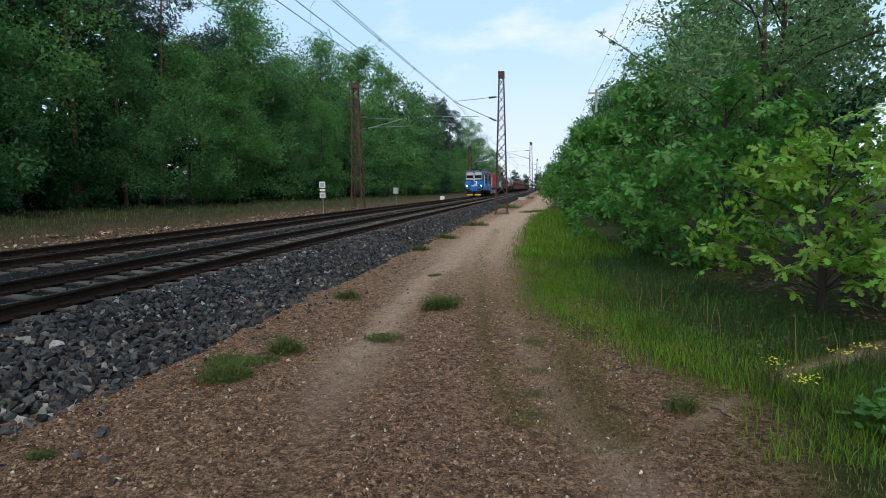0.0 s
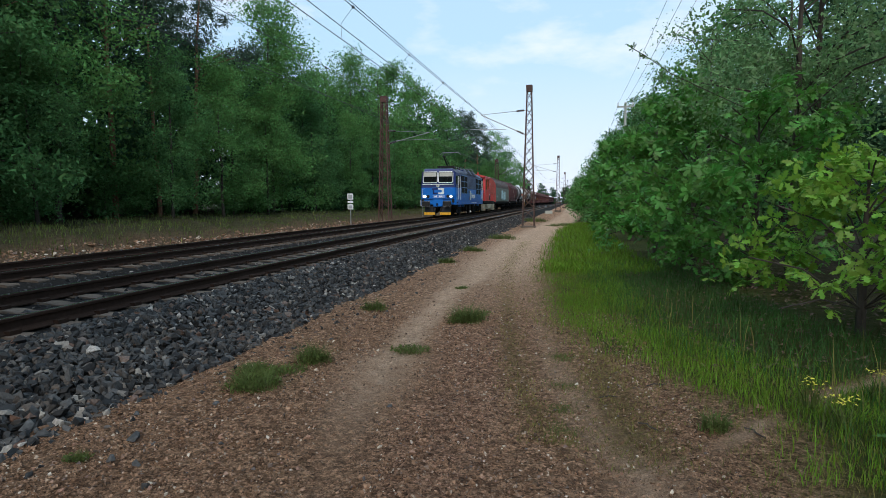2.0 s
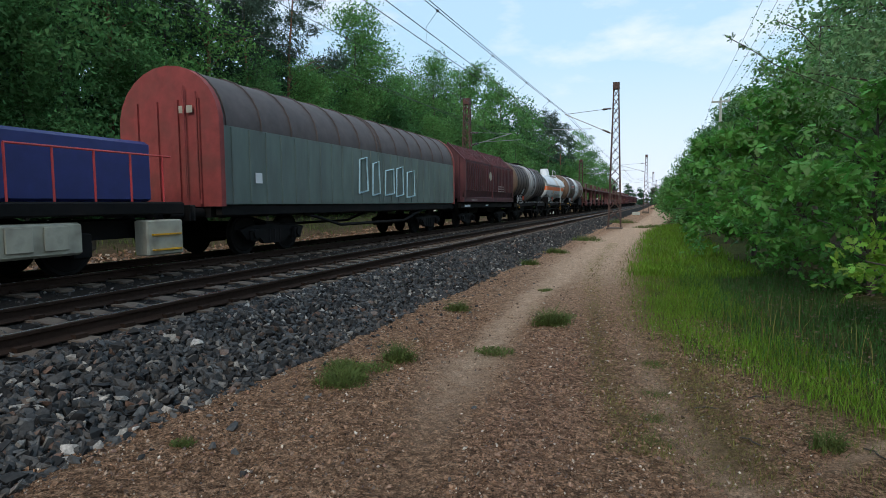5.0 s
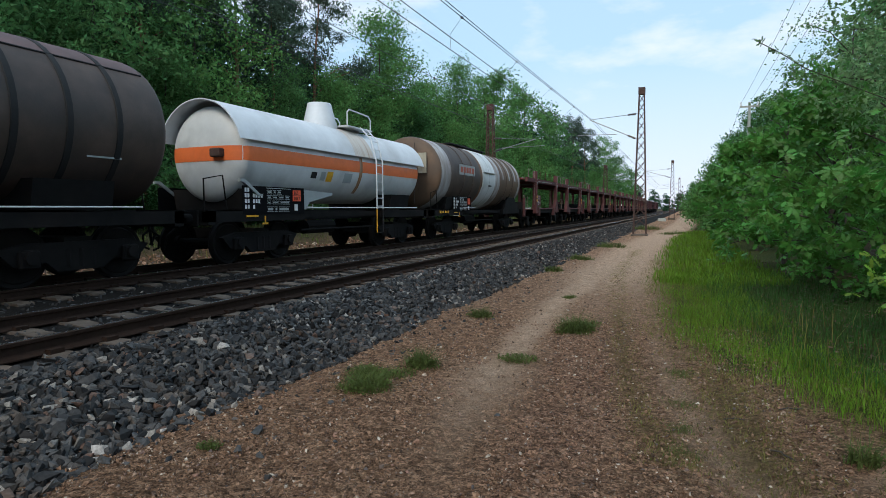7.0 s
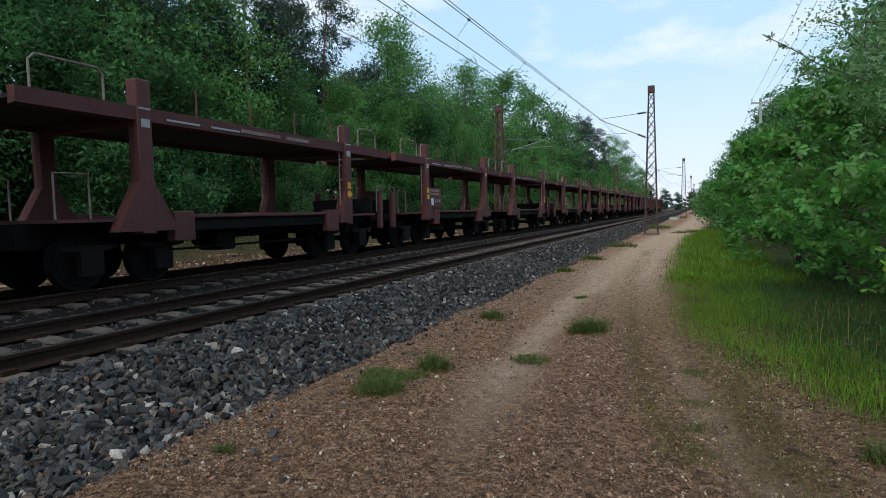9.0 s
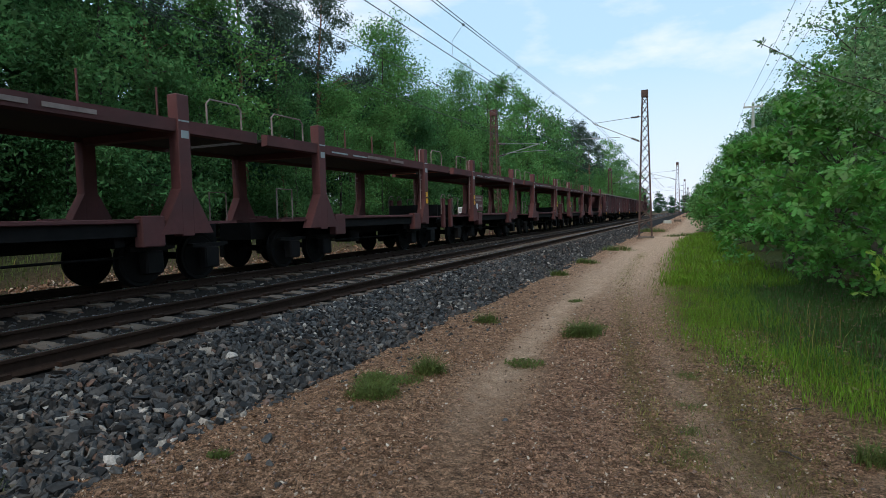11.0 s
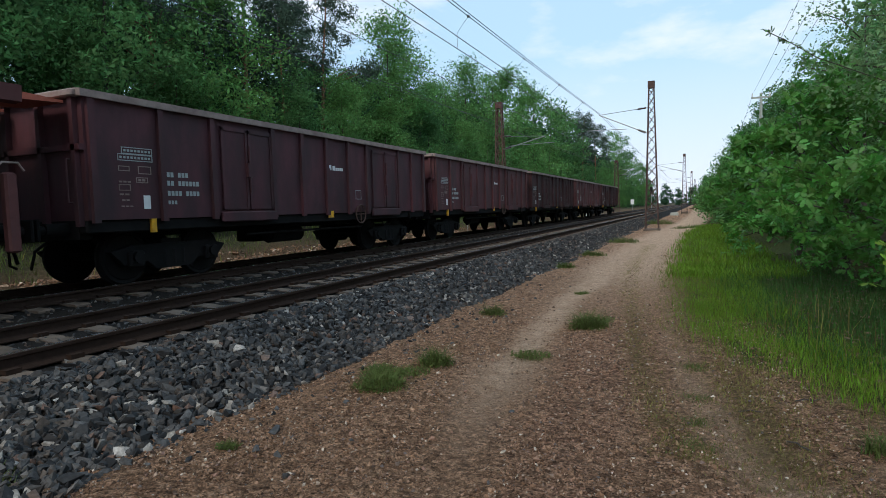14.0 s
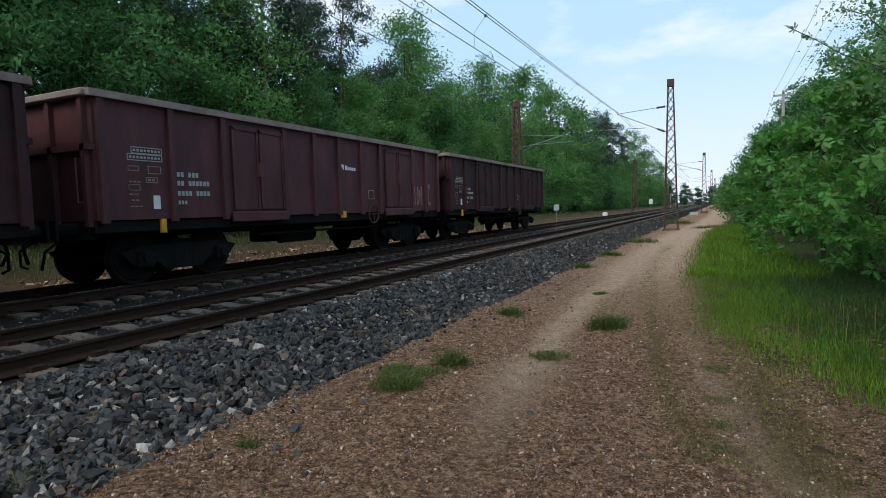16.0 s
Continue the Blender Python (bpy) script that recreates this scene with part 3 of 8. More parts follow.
def build_ground():
    xs = np.unique(np.concatenate([np.linspace(-900, -60, 15), np.linspace(-60, -12, 25), np.arange(-12, 2.0, 0.4), np.arange(2.0, 9.6, 0.09), np.arange(9.6, 20, 0.5), np.linspace(20, 900, 20)]))
    ys = np.unique(np.concatenate([np.linspace(-400, -10, 14), np.arange(-10, 0, 0.5), np.arange(0, 16, 0.1), np.arange(16, 45, 0.3), np.arange(45, 150, 2.0), np.linspace(150, 3500, 24)]))
    X, Y = np.meshgrid(xs, ys)
    Z = ground_z(X, Y)
    rng = np.random.default_rng(3)
    fine = (X > 2.2) & (X < 9.6) & (Y > 0) & (Y < 30)
    Z = Z + np.where(fine, rng.normal(0, 0.006, X.shape), 0)
    v = np.stack([X, Y, Z], -1).reshape(-1, 3)
    nx, ny = len(xs), len(ys)
    i = (np.arange(ny - 1)[:, None] * nx + np.arange(nx - 1)[None]).ravel()
    f = np.stack([i, i + 1, i + nx + 1, i + nx], 1)
    m = ground_material()
    me = mesh_np("ground", v, f, m, smooth=True)
    x, y = v[:, 0], v[:, 1]
    sandy = np.exp(-(np.abs(x - sand_mid(y)) / (1.3 * sand_half(y))) ** 2) * np.interp(y, [2, 3.4, 4.6, 6], [0.12, 0.28, 0.62, 0.95])
    wheel = 0.62 * np.exp(-((x - rut_mid(y)) / np.interp(y, [0, 4, 8, 20], [0.42, 0.3, 0.16, 0.3])) ** 2) * np.interp(y, [0, 5, 9, 14], [1.3, 1.05, 0.55, 0.9])
    far_sand = 0.95 * np.exp(-((x - path_mid(y)) / 1.5) ** 4) * np.clip((y - 6.5) / 9, 0, 1)
    # thin moss and trodden turf between the ruts and before the verge
    moss = 0.8 * np.exp(-((x - rut_mid(y) + 0.45) / 0.17) ** 2) * np.interp(y, [3.5, 4.5, 9, 12], [0, 1, 1, 0])
    moss = np.maximum(moss, 0.85 * np.exp(-((x - 7.05 + 0.1 * (y - 5)) / 0.3) ** 2) * np.interp(y, [3.4, 4.2, 6.0, 6.9], [0, 1, 1, 0]))
    for mx, my, mr in ((6.6, 5.49, 0.13), (6.59, 4.84, 0.14), (6.59, 4.27, 0.13), (6.5, 6.5, 0.16), (3.75, 4.9, 0.4), (3.95, 5.6, 0.26), (4.84, 6.35, 0.28), (5.19, 8.1, 0.34), (3.58, 8.7, 0.28)):
        moss = np.maximum(moss, 0.9 * np.exp(-((x - mx) ** 2 + (y - my) ** 2) / mr ** 2))
    # greyish red gravel in the middle of the track
    gravel = np.clip((x - sand_mid(y) - sand_half(y)) / 0.25, 0, 1) * np.clip((6.3 - x) / 0.4, 0, 1) * np.interp(y, [0, 6.5, 9, 14], [1, 1, 0.6, 0.3])
    g = np.clip((x - grass_edge(y)) / 0.7 + 0.35, 0, 1)
    gl = np.clip((-8.0 - x) / 2.0, 0, 1)
    wood = 0.75 * np.clip((-5.8 - x) / 1.5, 0, 1) + 0.25 * np.clip((-10 - x) / 6, 0, 1) + np.clip((x - 10.0) / 2.0, 0, 1)
    cross = np.exp(-((y - cross_path(x)) / 0.16) ** 2) * np.clip((x - 7.4) / 0.4, 0, 1) * (x < 12) * 0.8 * path_open(x)
    g = g * (1 - 0.9 * cross)
    for name, val in (("rut", np.clip(np.maximum.reduce([sandy, cross, wheel, far_sand]), 0, 1) * (x > 2.5)), ("moss", moss * (x > 2.5)), ("gravel", gravel * (x > 2.5)), ("grassy", np.maximum(g, gl)), ("wood", np.clip(wood, 0, 1))):
        at = me.attributes.new(name, "FLOAT", "POINT")
        at.data.foreach_set("value", val.astype(np.float32))
    ob = new("ground", me)
    tagged(ob, "sandy brown dirt track and verge with pebbles and grass", "ground", kind="structure")


def ground_material():
    m = bpy.data.materials.new("dirt")
    m.use_nodes = True
    n, l = m.node_tree.nodes, m.node_tree.links
    b = n["Principled BSDF"]
    b.inputs["Roughness"].default_value, b.inputs["Specular IOR Level"].default_value = 0.95, 0.06
    tc = n.new("ShaderNodeTexCoord")

    def noise_tex(scale, detail=6.0, rough=0.6):
        t = n.new("ShaderNodeTexNoise")
        t.inputs["Scale"].default_value, t.inputs["Detail"].default_value, t.inputs["Roughness"].default_value = scale, detail, rough
        l.new(tc.outputs["Object"], t.inputs["Vector"])
        return t.outputs["Fac"]

    def ramp(src, stops):
        r = n.new("ShaderNodeValToRGB")
        e = r.color_ramp.elements
        e[0].position, e[0].color = stops[0][0], (*stops[0][1], 1)
        e[1].position, e[1].color = stops[-1][0], (*stops[-1][1], 1)
        for p, c in stops[1:-1]:
            k = e.new(p)
            k.color = (*c, 1)
        l.new(src, r.inputs[0])
        return r.outputs[0]

    def attr(name):
        a = n.new("ShaderNodeAttribute")
        a.attribute_name = name
        return a.outputs["Fac"]

    def math_node(op, a, c):
        k = n.new("ShaderNodeMath")
        k.operation = op
        k.use_clamp = True
        for s, src in ((0, a), (1, c)):
            if isinstance(src, float):
                k.inputs[s].default_value = src
            else:
                l.new(src, k.inputs[s])
        return k.outputs[0]

    def mix(fac, a, c):
        k = n.new("ShaderNodeMixRGB")
        l.new(fac, k.inputs[0])
        l.new(a, k.inputs[1])
        l.new(c, k.inputs[2])
        return k.outputs[0]

    def grain(src, scale, amount):
        """Single grains that differ in brightness."""
        t = n.new("ShaderNodeTexVoronoi")
        t.inputs["Scale"].default_value = scale
        l.new(tc.outputs["Object"], t.inputs["Vector"])
        s = n.new("ShaderNodeSeparateColor")
        l.new(t.outputs["Color"], s.inputs[0])
        r = n.new("ShaderNodeMapRange")
        r.inputs["To Min"].default_value, r.inputs["To Max"].default_value = 1 - amount, 1 + amount
        l.new(s.outputs[0], r.inputs["Value"])
        h = n.new("ShaderNodeHueSaturation")
        l.new(src, h.inputs["Color"])
        l.new(r.outputs[0], h.inputs["Value"])
        return h.outputs[0]

    soil = ramp(noise_tex(11, 9, 0.78), [(0.3, (0.13, 0.07, 0.043)), (0.5, (0.315, 0.182, 0.112)), (0.7, (0.54, 0.345, 0.225))])
    redsoil = ramp(noise_tex(13, 9, 0.75), [(0.3, (0.11, 0.06, 0.046)), (0.5, (0.31, 0.175, 0.113)), (0.72, (0.51, 0.32, 0.217))])
    soil = mix(math_node("MULTIPLY", attr("gravel"), ramp(noise_tex(1.3, 5), [(0.3, (0.55, 0.55, 0.55)), (0.6, (1, 1, 1))])), soil, redsoil)
    # dark specks that paint shade into hollows between grains and clods, pale chips
    dark = ramp(noise_tex(4), [(0.3, (0.028, 0.018, 0.014)), (0.7, (0.05, 0.034, 0.027))])
    dk = n.new("ShaderNodeRGBToBW")
    l.new(ramp(noise_tex(34, 8, 0.8), [(0.5, (0, 0, 0)), (0.6, (1, 1, 1))]), dk.inputs[0])
    soil = mix(math_node("MULTIPLY", dk.outputs[0], 0.75), soil, dark)
    pale = ramp(noise_tex(3), [(0.3, (0.28, 0.215, 0.165)), (0.7, (0.44, 0.36, 0.29))])
    sp = n.new("ShaderNodeRGBToBW")
    l.new(ramp(noise_tex(75, 4, 0.7), [(0.58, (0, 0, 0)), (0.66, (1, 1, 1))]), sp.inputs[0])
    soil = mix(math_node("MULTIPLY", sp.outputs[0], 0.75), soil, pale)
    soil = grain(grain(soil, 30.0, 0.5), 85.0, 0.5)
    sand = grain(grain(ramp(noise_tex(6, 9, 0.75), [(0.3, (0.36, 0.235, 0.16)), (0.5, (0.5, 0.345, 0.243)), (0.7, (0.62, 0.45, 0.33))]), 110.0, 0.35), 45.0, 0.2)
    edge = math_node("ADD", attr("rut"), math_node("MULTIPLY", math_node("SUBTRACT", noise_tex(3.2, 8, 0.7), 0.5), 1.3))
    rutf = math_node("MULTIPLY", edge, math_node("MULTIPLY", attr("rut"), 1.25))
    c = mix(rutf, soil, sand)
    mossc = grain(ramp(noise_tex(14, 9, 0.75), [(0.3, (0.05, 0.04, 0.018)), (0.5, (0.125, 0.098, 0.042)), (0.72, (0.24, 0.165, 0.088))]), 60.0, 0.45)
    mf = math_node("MULTIPLY", math_node("ADD", attr("moss"), math_node("MULTIPLY", math_node("SUBTRACT", noise_tex(5, 8, 0.7), 0.55), 1.8)), attr("moss"))
    c = mix(mf, c, mossc)
    turf = ramp(noise_tex(7, 8, 0.7), [(0.3, (0.04, 0.05, 0.016)), (0.55, (0.08, 0.09, 0.03)), (0.75, (0.15, 0.12, 0.06))])
    gf = math_node("MULTIPLY", math_node("ADD", attr("grassy"), math_node("MULTIPLY", math_node("SUBTRACT", noise_tex(2.2, 7), 0.5), 0.9)), attr("grassy"))
    c = mix(gf, c, turf)
    litter = ramp(noise_tex(6, 8), [(0.3, (0.026, 0.022, 0.014)), (0.55, (0.055, 0.047, 0.03)), (0.75, (0.1, 0.085, 0.06))])
    c = mix(attr("wood"), c, litter)
    l.new(c, b.inputs["Base Color"])
    bp = n.new("ShaderNodeBump")
    bp.inputs["Strength"].default_value, bp.inputs["Distance"].default_value = 1.0, 0.07
    l.new(noise_tex(26, 10, 0.85), bp.inputs["Height"])
    l.new(bp.outputs[0], b.inputs["Normal"])
    return m


# ---- track ----
TRACKS = {"near": 0.0, "far": -4.0}
Y0, Y1 = -60.0, 420.0


def bed_z(x):
    """Ballast surface across both tracks."""
    return np.interp(x, [-8.4, -6.0, -5.4, -4.9, -3.1, -2.0, -0.9, 0.9, 1.5, 2.75, 3.3], [-0.52, -0.26, -0.19, -0.2, -0.2, -0.26, -0.2, -0.2, -0.2, -0.49, -0.56])


def build_track():
    xs = np.array([-8.4, -7.2, -6.0, -5.4, -4.9, -4.0, -3.1, -2.0, -0.9, 0.0, 0.9, 1.5, 2.1, 2.75, 3.3])
    prof = [(x, float(bed_z(x))) for x in xs]
    mb = MB().prism_y([(-8.4, -0.9), (3.3, -0.9)] + prof[::-1], Y0, 900)
    solid("ballast_bed", mb, "ballast_bed", "crushed stone ballast bed of two tracks, near-black for gap shade", "ballast", kind="structure", smooth=20)
    half = [(0.075, -0.172), (0.075, -0.16), (0.02, -0.135), (0.009, -0.12), (0.009, -0.045), (0.036, -0.035), (0.036, -0.005), (0.028, 0.0)]
    out = [(x, z) for x, z in half] + [(-x, z) for x, z in half[::-1]]
    sl = MB().prism_y([(-1.26, -0.3), (1.26, -0.3), (1.26, -0.195), (1.22, -0.172), (0.45, -0.172), (0.3, -0.19), (-0.3, -0.19), (-0.45, -0.172), (-1.22, -0.172), (-1.26, -0.195)], -0.125, 0.125)
    sleeper = sl.mesh("sleeper")
    sleeper.materials.append(M["concrete"])
    for key, cx in TRACKS.items():
        tr = thing("railway_track", "worn steel rails on grey concrete sleepers in dark ballast", "track", pose(cx, 0, 0), kind="structure")
        for s in (-1, 1):
            r = part("rail", MB().prism_y([(x + s * 0.7525 + (0.03 if s > 0 else 0), z) for x, z in out], Y0, 900), "rail_side", tr, "rusty rail with a polished running top", smooth=0)
            part("running_surface", MB().box(s * 0.7525 - 0.024 + (0.03 if s > 0 else 0), s * 0.7525 + 0.024 + (0.03 if s > 0 else 0), Y0, 900, 0.0005, 0.004), "rail_head", r, "polished steel running surface", smooth=0)
        rest = MB()
        for k in range(-60, 520):
            y = k * 0.6 + (0.12 if key == "near" else 0.3)
            if 0 <= k < 150:
                part("sleeper", sleeper, "concrete", tr, at=pose(0, y, 0))
            else:
                rest.add([(vx, vy + y, vz) for vx, vy, vz in sl.v], sl.f)
        o = part("far_sleepers", rest, "concrete", tr, smooth=0)
        o["kind"] = "stuff"
        fa = MB()
        for k in range(-5, 150):
            y = k * 0.6 + (0.12 if key == "near" else 0.3)
            for sx in (-0.7525, 0.7525):
                for s in (-1, 1):
                    a, c = sorted((sx + s * 0.07, sx + s * 0.15))
                    fa.box(a, c, y - 0.07, y + 0.07, -0.18, -0.125)
        o = part("rail_fastenings", fa, "rail_side", tr, smooth=0)
        o["kind"] = "stuff"


def rocks(rng, n_shape=6, n_corner=11):
    """A few small angular broken stones, as arrays of corners and triangles."""
    res = []
    for _ in range(n_shape):
        bm = bmesh.new()
        for _ in range(n_corner):
            d = rng.normal(size=3)
            d /= np.abs(d).max() ** 0.6 * np.linalg.norm(d) ** 0.4
            bm.verts.new(d * np.array([1.0, 0.74, 0.5]) * rng.uniform(0.85, 1.1))
        hull = bmesh.ops.convex_hull(bm, input=bm.verts)
        bmesh.ops.delete(bm, geom=[e for e in hull["geom_interior"] if isinstance(e, bmesh.types.BMVert)], context="VERTS")
        bmesh.ops.triangulate(bm, faces=bm.faces)
        bm.verts.index_update()
        res.append((np.array([v.co[:] for v in bm.verts]), np.array([[v.index for v in f.verts] for f in bm.faces])))
        bm.free()
    return res


def build_stones():
    rng = np.random.default_rng(11)
    shapes, coarse = rocks(rng, 14), rocks(rng, 8, 8)

    octa_f = np.array([(0, 2, 4), (2, 1, 4), (1, 3, 4), (3, 0, 4), (2, 0, 5), (1, 2, 5), (3, 1, 5), (0, 3, 5)])
    octa = [(np.array([(-1, 0, 0), (1, 0, 0), (0, -1, 0), (0, 1, 0), (0, 0, 0.45), (0, 0, -0.45)]) * rng.uniform(0.5, 1.0, (6, 3)) + rng.uniform(-0.28, 0.28, (6, 3)) * np.array([1, 1, 0.4]), octa_f) for _ in range(8)]

    tetra = [(np.array([(-0.9, -0.5, 0), (0.9, -0.4, 0), (0, 0.9, 0), (0, 0, 0.7)]) * rng.uniform(0.6, 1.2, (4, 3)), np.array([(0, 1, 3), (1, 2, 3), (2, 0, 3)])) for _ in range(8)]

    def field(name, n, xr, yr, size, mat_name, label, surf, power=1.0, lift=0.3, keep=None):
        V, F, k = [], [], 0
        use = octa if name == "pebbles" else tetra if name == "grit" else shapes if yr[1] < 20 else coarse
        per = n // len(use)
        for bv, bf in use:
            x = rng.uniform(*xr, per)
            y = yr[0] + (yr[1] - yr[0]) * rng.random(per) ** power
            if keep is not None:
                ok = keep(x, y, rng)
                x, y = x[ok], y[ok]
            s = rng.uniform(*size, len(x)) * np.where(rng.random(len(x)) < 0.08, 1.4, 1.0)
            p = np.stack([x, y, surf(x, y) + s * lift * rng.uniform(0.2, 1.4, len(x))], 1)
            v, f = spread(bv, bf, p, turns(rng, len(x), 0.25 if "ballast" in name else 0.6), s)
            V.append(v)
            F.append(f + k)
            k += len(v)
        ob = new(name, mesh_np(name, np.concatenate(V), np.concatenate(F), mat_name))
        tagged(ob, label, "gravel", kind="stuff")

    off_ruts = lambda x, y, r: r.random(len(x)) > 0.88 * np.exp(-(np.abs(x - sand_mid(y)) / (1.1 * sand_half(y))) ** 3) + 0.6 * np.exp(-((x - rut_mid(y)) / 0.35) ** 2)
    field("ballast_stones", 13500, (1.12, 2.98), (0.4, 17), (0.032, 0.066), "stone", "loose grey crushed stones on the ballast shoulder", lambda x, y: bed_z(x), 1.5)
    field("ballast_stones", 8000, (1.12, 3.05), (15, 60), (0.035, 0.065), "stone", "loose grey crushed stones on the ballast shoulder", lambda x, y: bed_z(x), 1.5)
    field("ballast_stones", 2400, (1.12, 2.98), (-8, 0.5), (0.035, 0.066), "stone", "loose grey crushed stones on the ballast shoulder", lambda x, y: bed_z(x))
    between = lambda x, y, r: (np.abs(np.abs(x) - 0.7525) > 0.11) & (np.abs(np.abs(x + 4) - 0.7525) > 0.11)
    field("ballast_stones", 9000, (-6.2, 1.2), (2, 45), (0.03, 0.05), "stone", "loose grey crushed stones between the rails", lambda x, y: bed_z(x) - 0.01, 1.4, keep=between)
    field("grit", 42000, (2.5, 7.7), (1.6, 9), (0.005, 0.013), "pebble", "fine stone grit on the dirt track", lambda x, y: ground_z(x, y), 1.25, 0.1, keep=off_ruts)
    field("pebbles", 17000, (2.5, 7.6), (1.4, 9), (0.007, 0.024), "pebble", "small brown and pale stone chips on the dirt track", lambda x, y: ground_z(x, y), 1.3, 0.2, keep=off_ruts)
    field("pebbles", 5500, (2.6, 6.4), (8, 26), (0.01, 0.026), "pebble", "small brown and pale stone chips on the dirt track", lambda x, y: ground_z(x, y), 1.3, 0.2, keep=off_ruts)
    field("bank_rubble", 2600, (-8.6, -6.2), (8, 45), (0.03, 0.09), "pebble", "broken stones and clods on the bank beside the track", lambda x, y: ground_z(x, y), 1.3, 0.2)
    field("scattered_stones", 900, (2.7, 4.2), (1.2, 14), (0.015, 0.04), "stone", "grey stones rolled onto the dirt beside the ballast", lambda x, y: ground_z(x, y), 1.2, 0.15, keep=lambda x, y, r: r.random(len(x)) < np.exp(-(x - 2.7) / 0.5))


# ---- overhead line ----
def lattice_mast(name, at, h, w0, w1, mat_name, label, arm_side, wire_dx, z_low, z_up, bays=14, steady=None):
    """A tapered four-legged lattice mast with a hinged tube bracket towards arm_side."""
    t = thing(name, label, "catenary mast", at, group="masts of the overhead line")
    part("foundation", MB().box(-0.5, 0.5, -0.5, 0.5, -0.85, -0.5, 0.03), "concrete", t, "concrete foundation block")
    corner = lambda i, z: ((w0 + (w1 - w0) * z / h) / 2 * (1 if i in (0, 3) else -1), (w0 + (w1 - w0) * z / h) / 2 * (1 if i < 2 else -1), z)
    for i in range(4):
        part("leg", MB().cyl(corner(i, -0.52), corner(i, h), 0.045, 4), mat_name, t, smooth=0)
    for i in range(4):
        j = (i + 1) % 4
        zs = [h * (1 - (1 - k / bays) ** 1.15) for k in range(bays + 1)]
        for a, b in zip(zs, zs[1:]):
            part("brace", MB().cyl(corner(i, a), corner(j, b), 0.02, 4), mat_name, t, smooth=0)
            part("brace", MB().cyl(corner(j, a), corner(i, b), 0.02, 4), mat_name, t, smooth=0)
    part("cap", MB().box(-w1 / 2 - 0.06, w1 / 2 + 0.06, -w1 / 2 - 0.06, w1 / 2 + 0.06, h - 0.4, h + 0.02), mat_name, t)
    s = arm_side
    t["label"] = label
    xl, xu = s * (w1 / 2 + 0.12), s * (w1 / 2 + 0.08)
    tip = (s * (abs(wire_dx) + 0.25), 0, z_up - 0.15)
    br = part("bracket", MB().cyl((xl, 0, z_low), tip, 0.03, 8).cyl((xu, 0, z_up + 0.05), (tip[0] * 0.97, 0, tip[2]), 0.018, 6).cyl(*((s * a, 0, b) for a, b in (steady or ((0.9, z_low + (tip[2] - z_low) * 0.3), (abs(wire_dx) + 0.9, z_low + 0.25)))), 0.02, 6), "galv", t, "galvanised tube bracket")
    for p0, p1 in ((Vector((xl, 0, z_low)), Vector(tip)), (Vector((xu, 0, z_up + 0.05)), Vector((tip[0] * 0.97, 0, tip[2])))):
        d = (p1 - p0).normalized()
        mb = MB().cyl(p0 + d * 0.1, p0 + d * 0.62, 0.04, 8)
        for k in range(7):
            mb.cyl(p0 + d * (0.12 + 0.07 * k), p0 + d * (0.155 + 0.07 * k), 0.075, 8)
        part("insulator", mb, "insulator", t, "ribbed brown insulator")
    return t


def wire_between(pts, r, name, label, mat_name="wire"):
    solid(name, MB().tube(pts, r, 5), mat_name, label, "cable")


def sag(a, b, drop, n=14):
    a, b = Vector(a), Vector(b)
    return [a.lerp(b, k / n) - Vector((0, 0, 4 * drop * (k / n) * (1 - k / n))) for k in range(n + 1)]


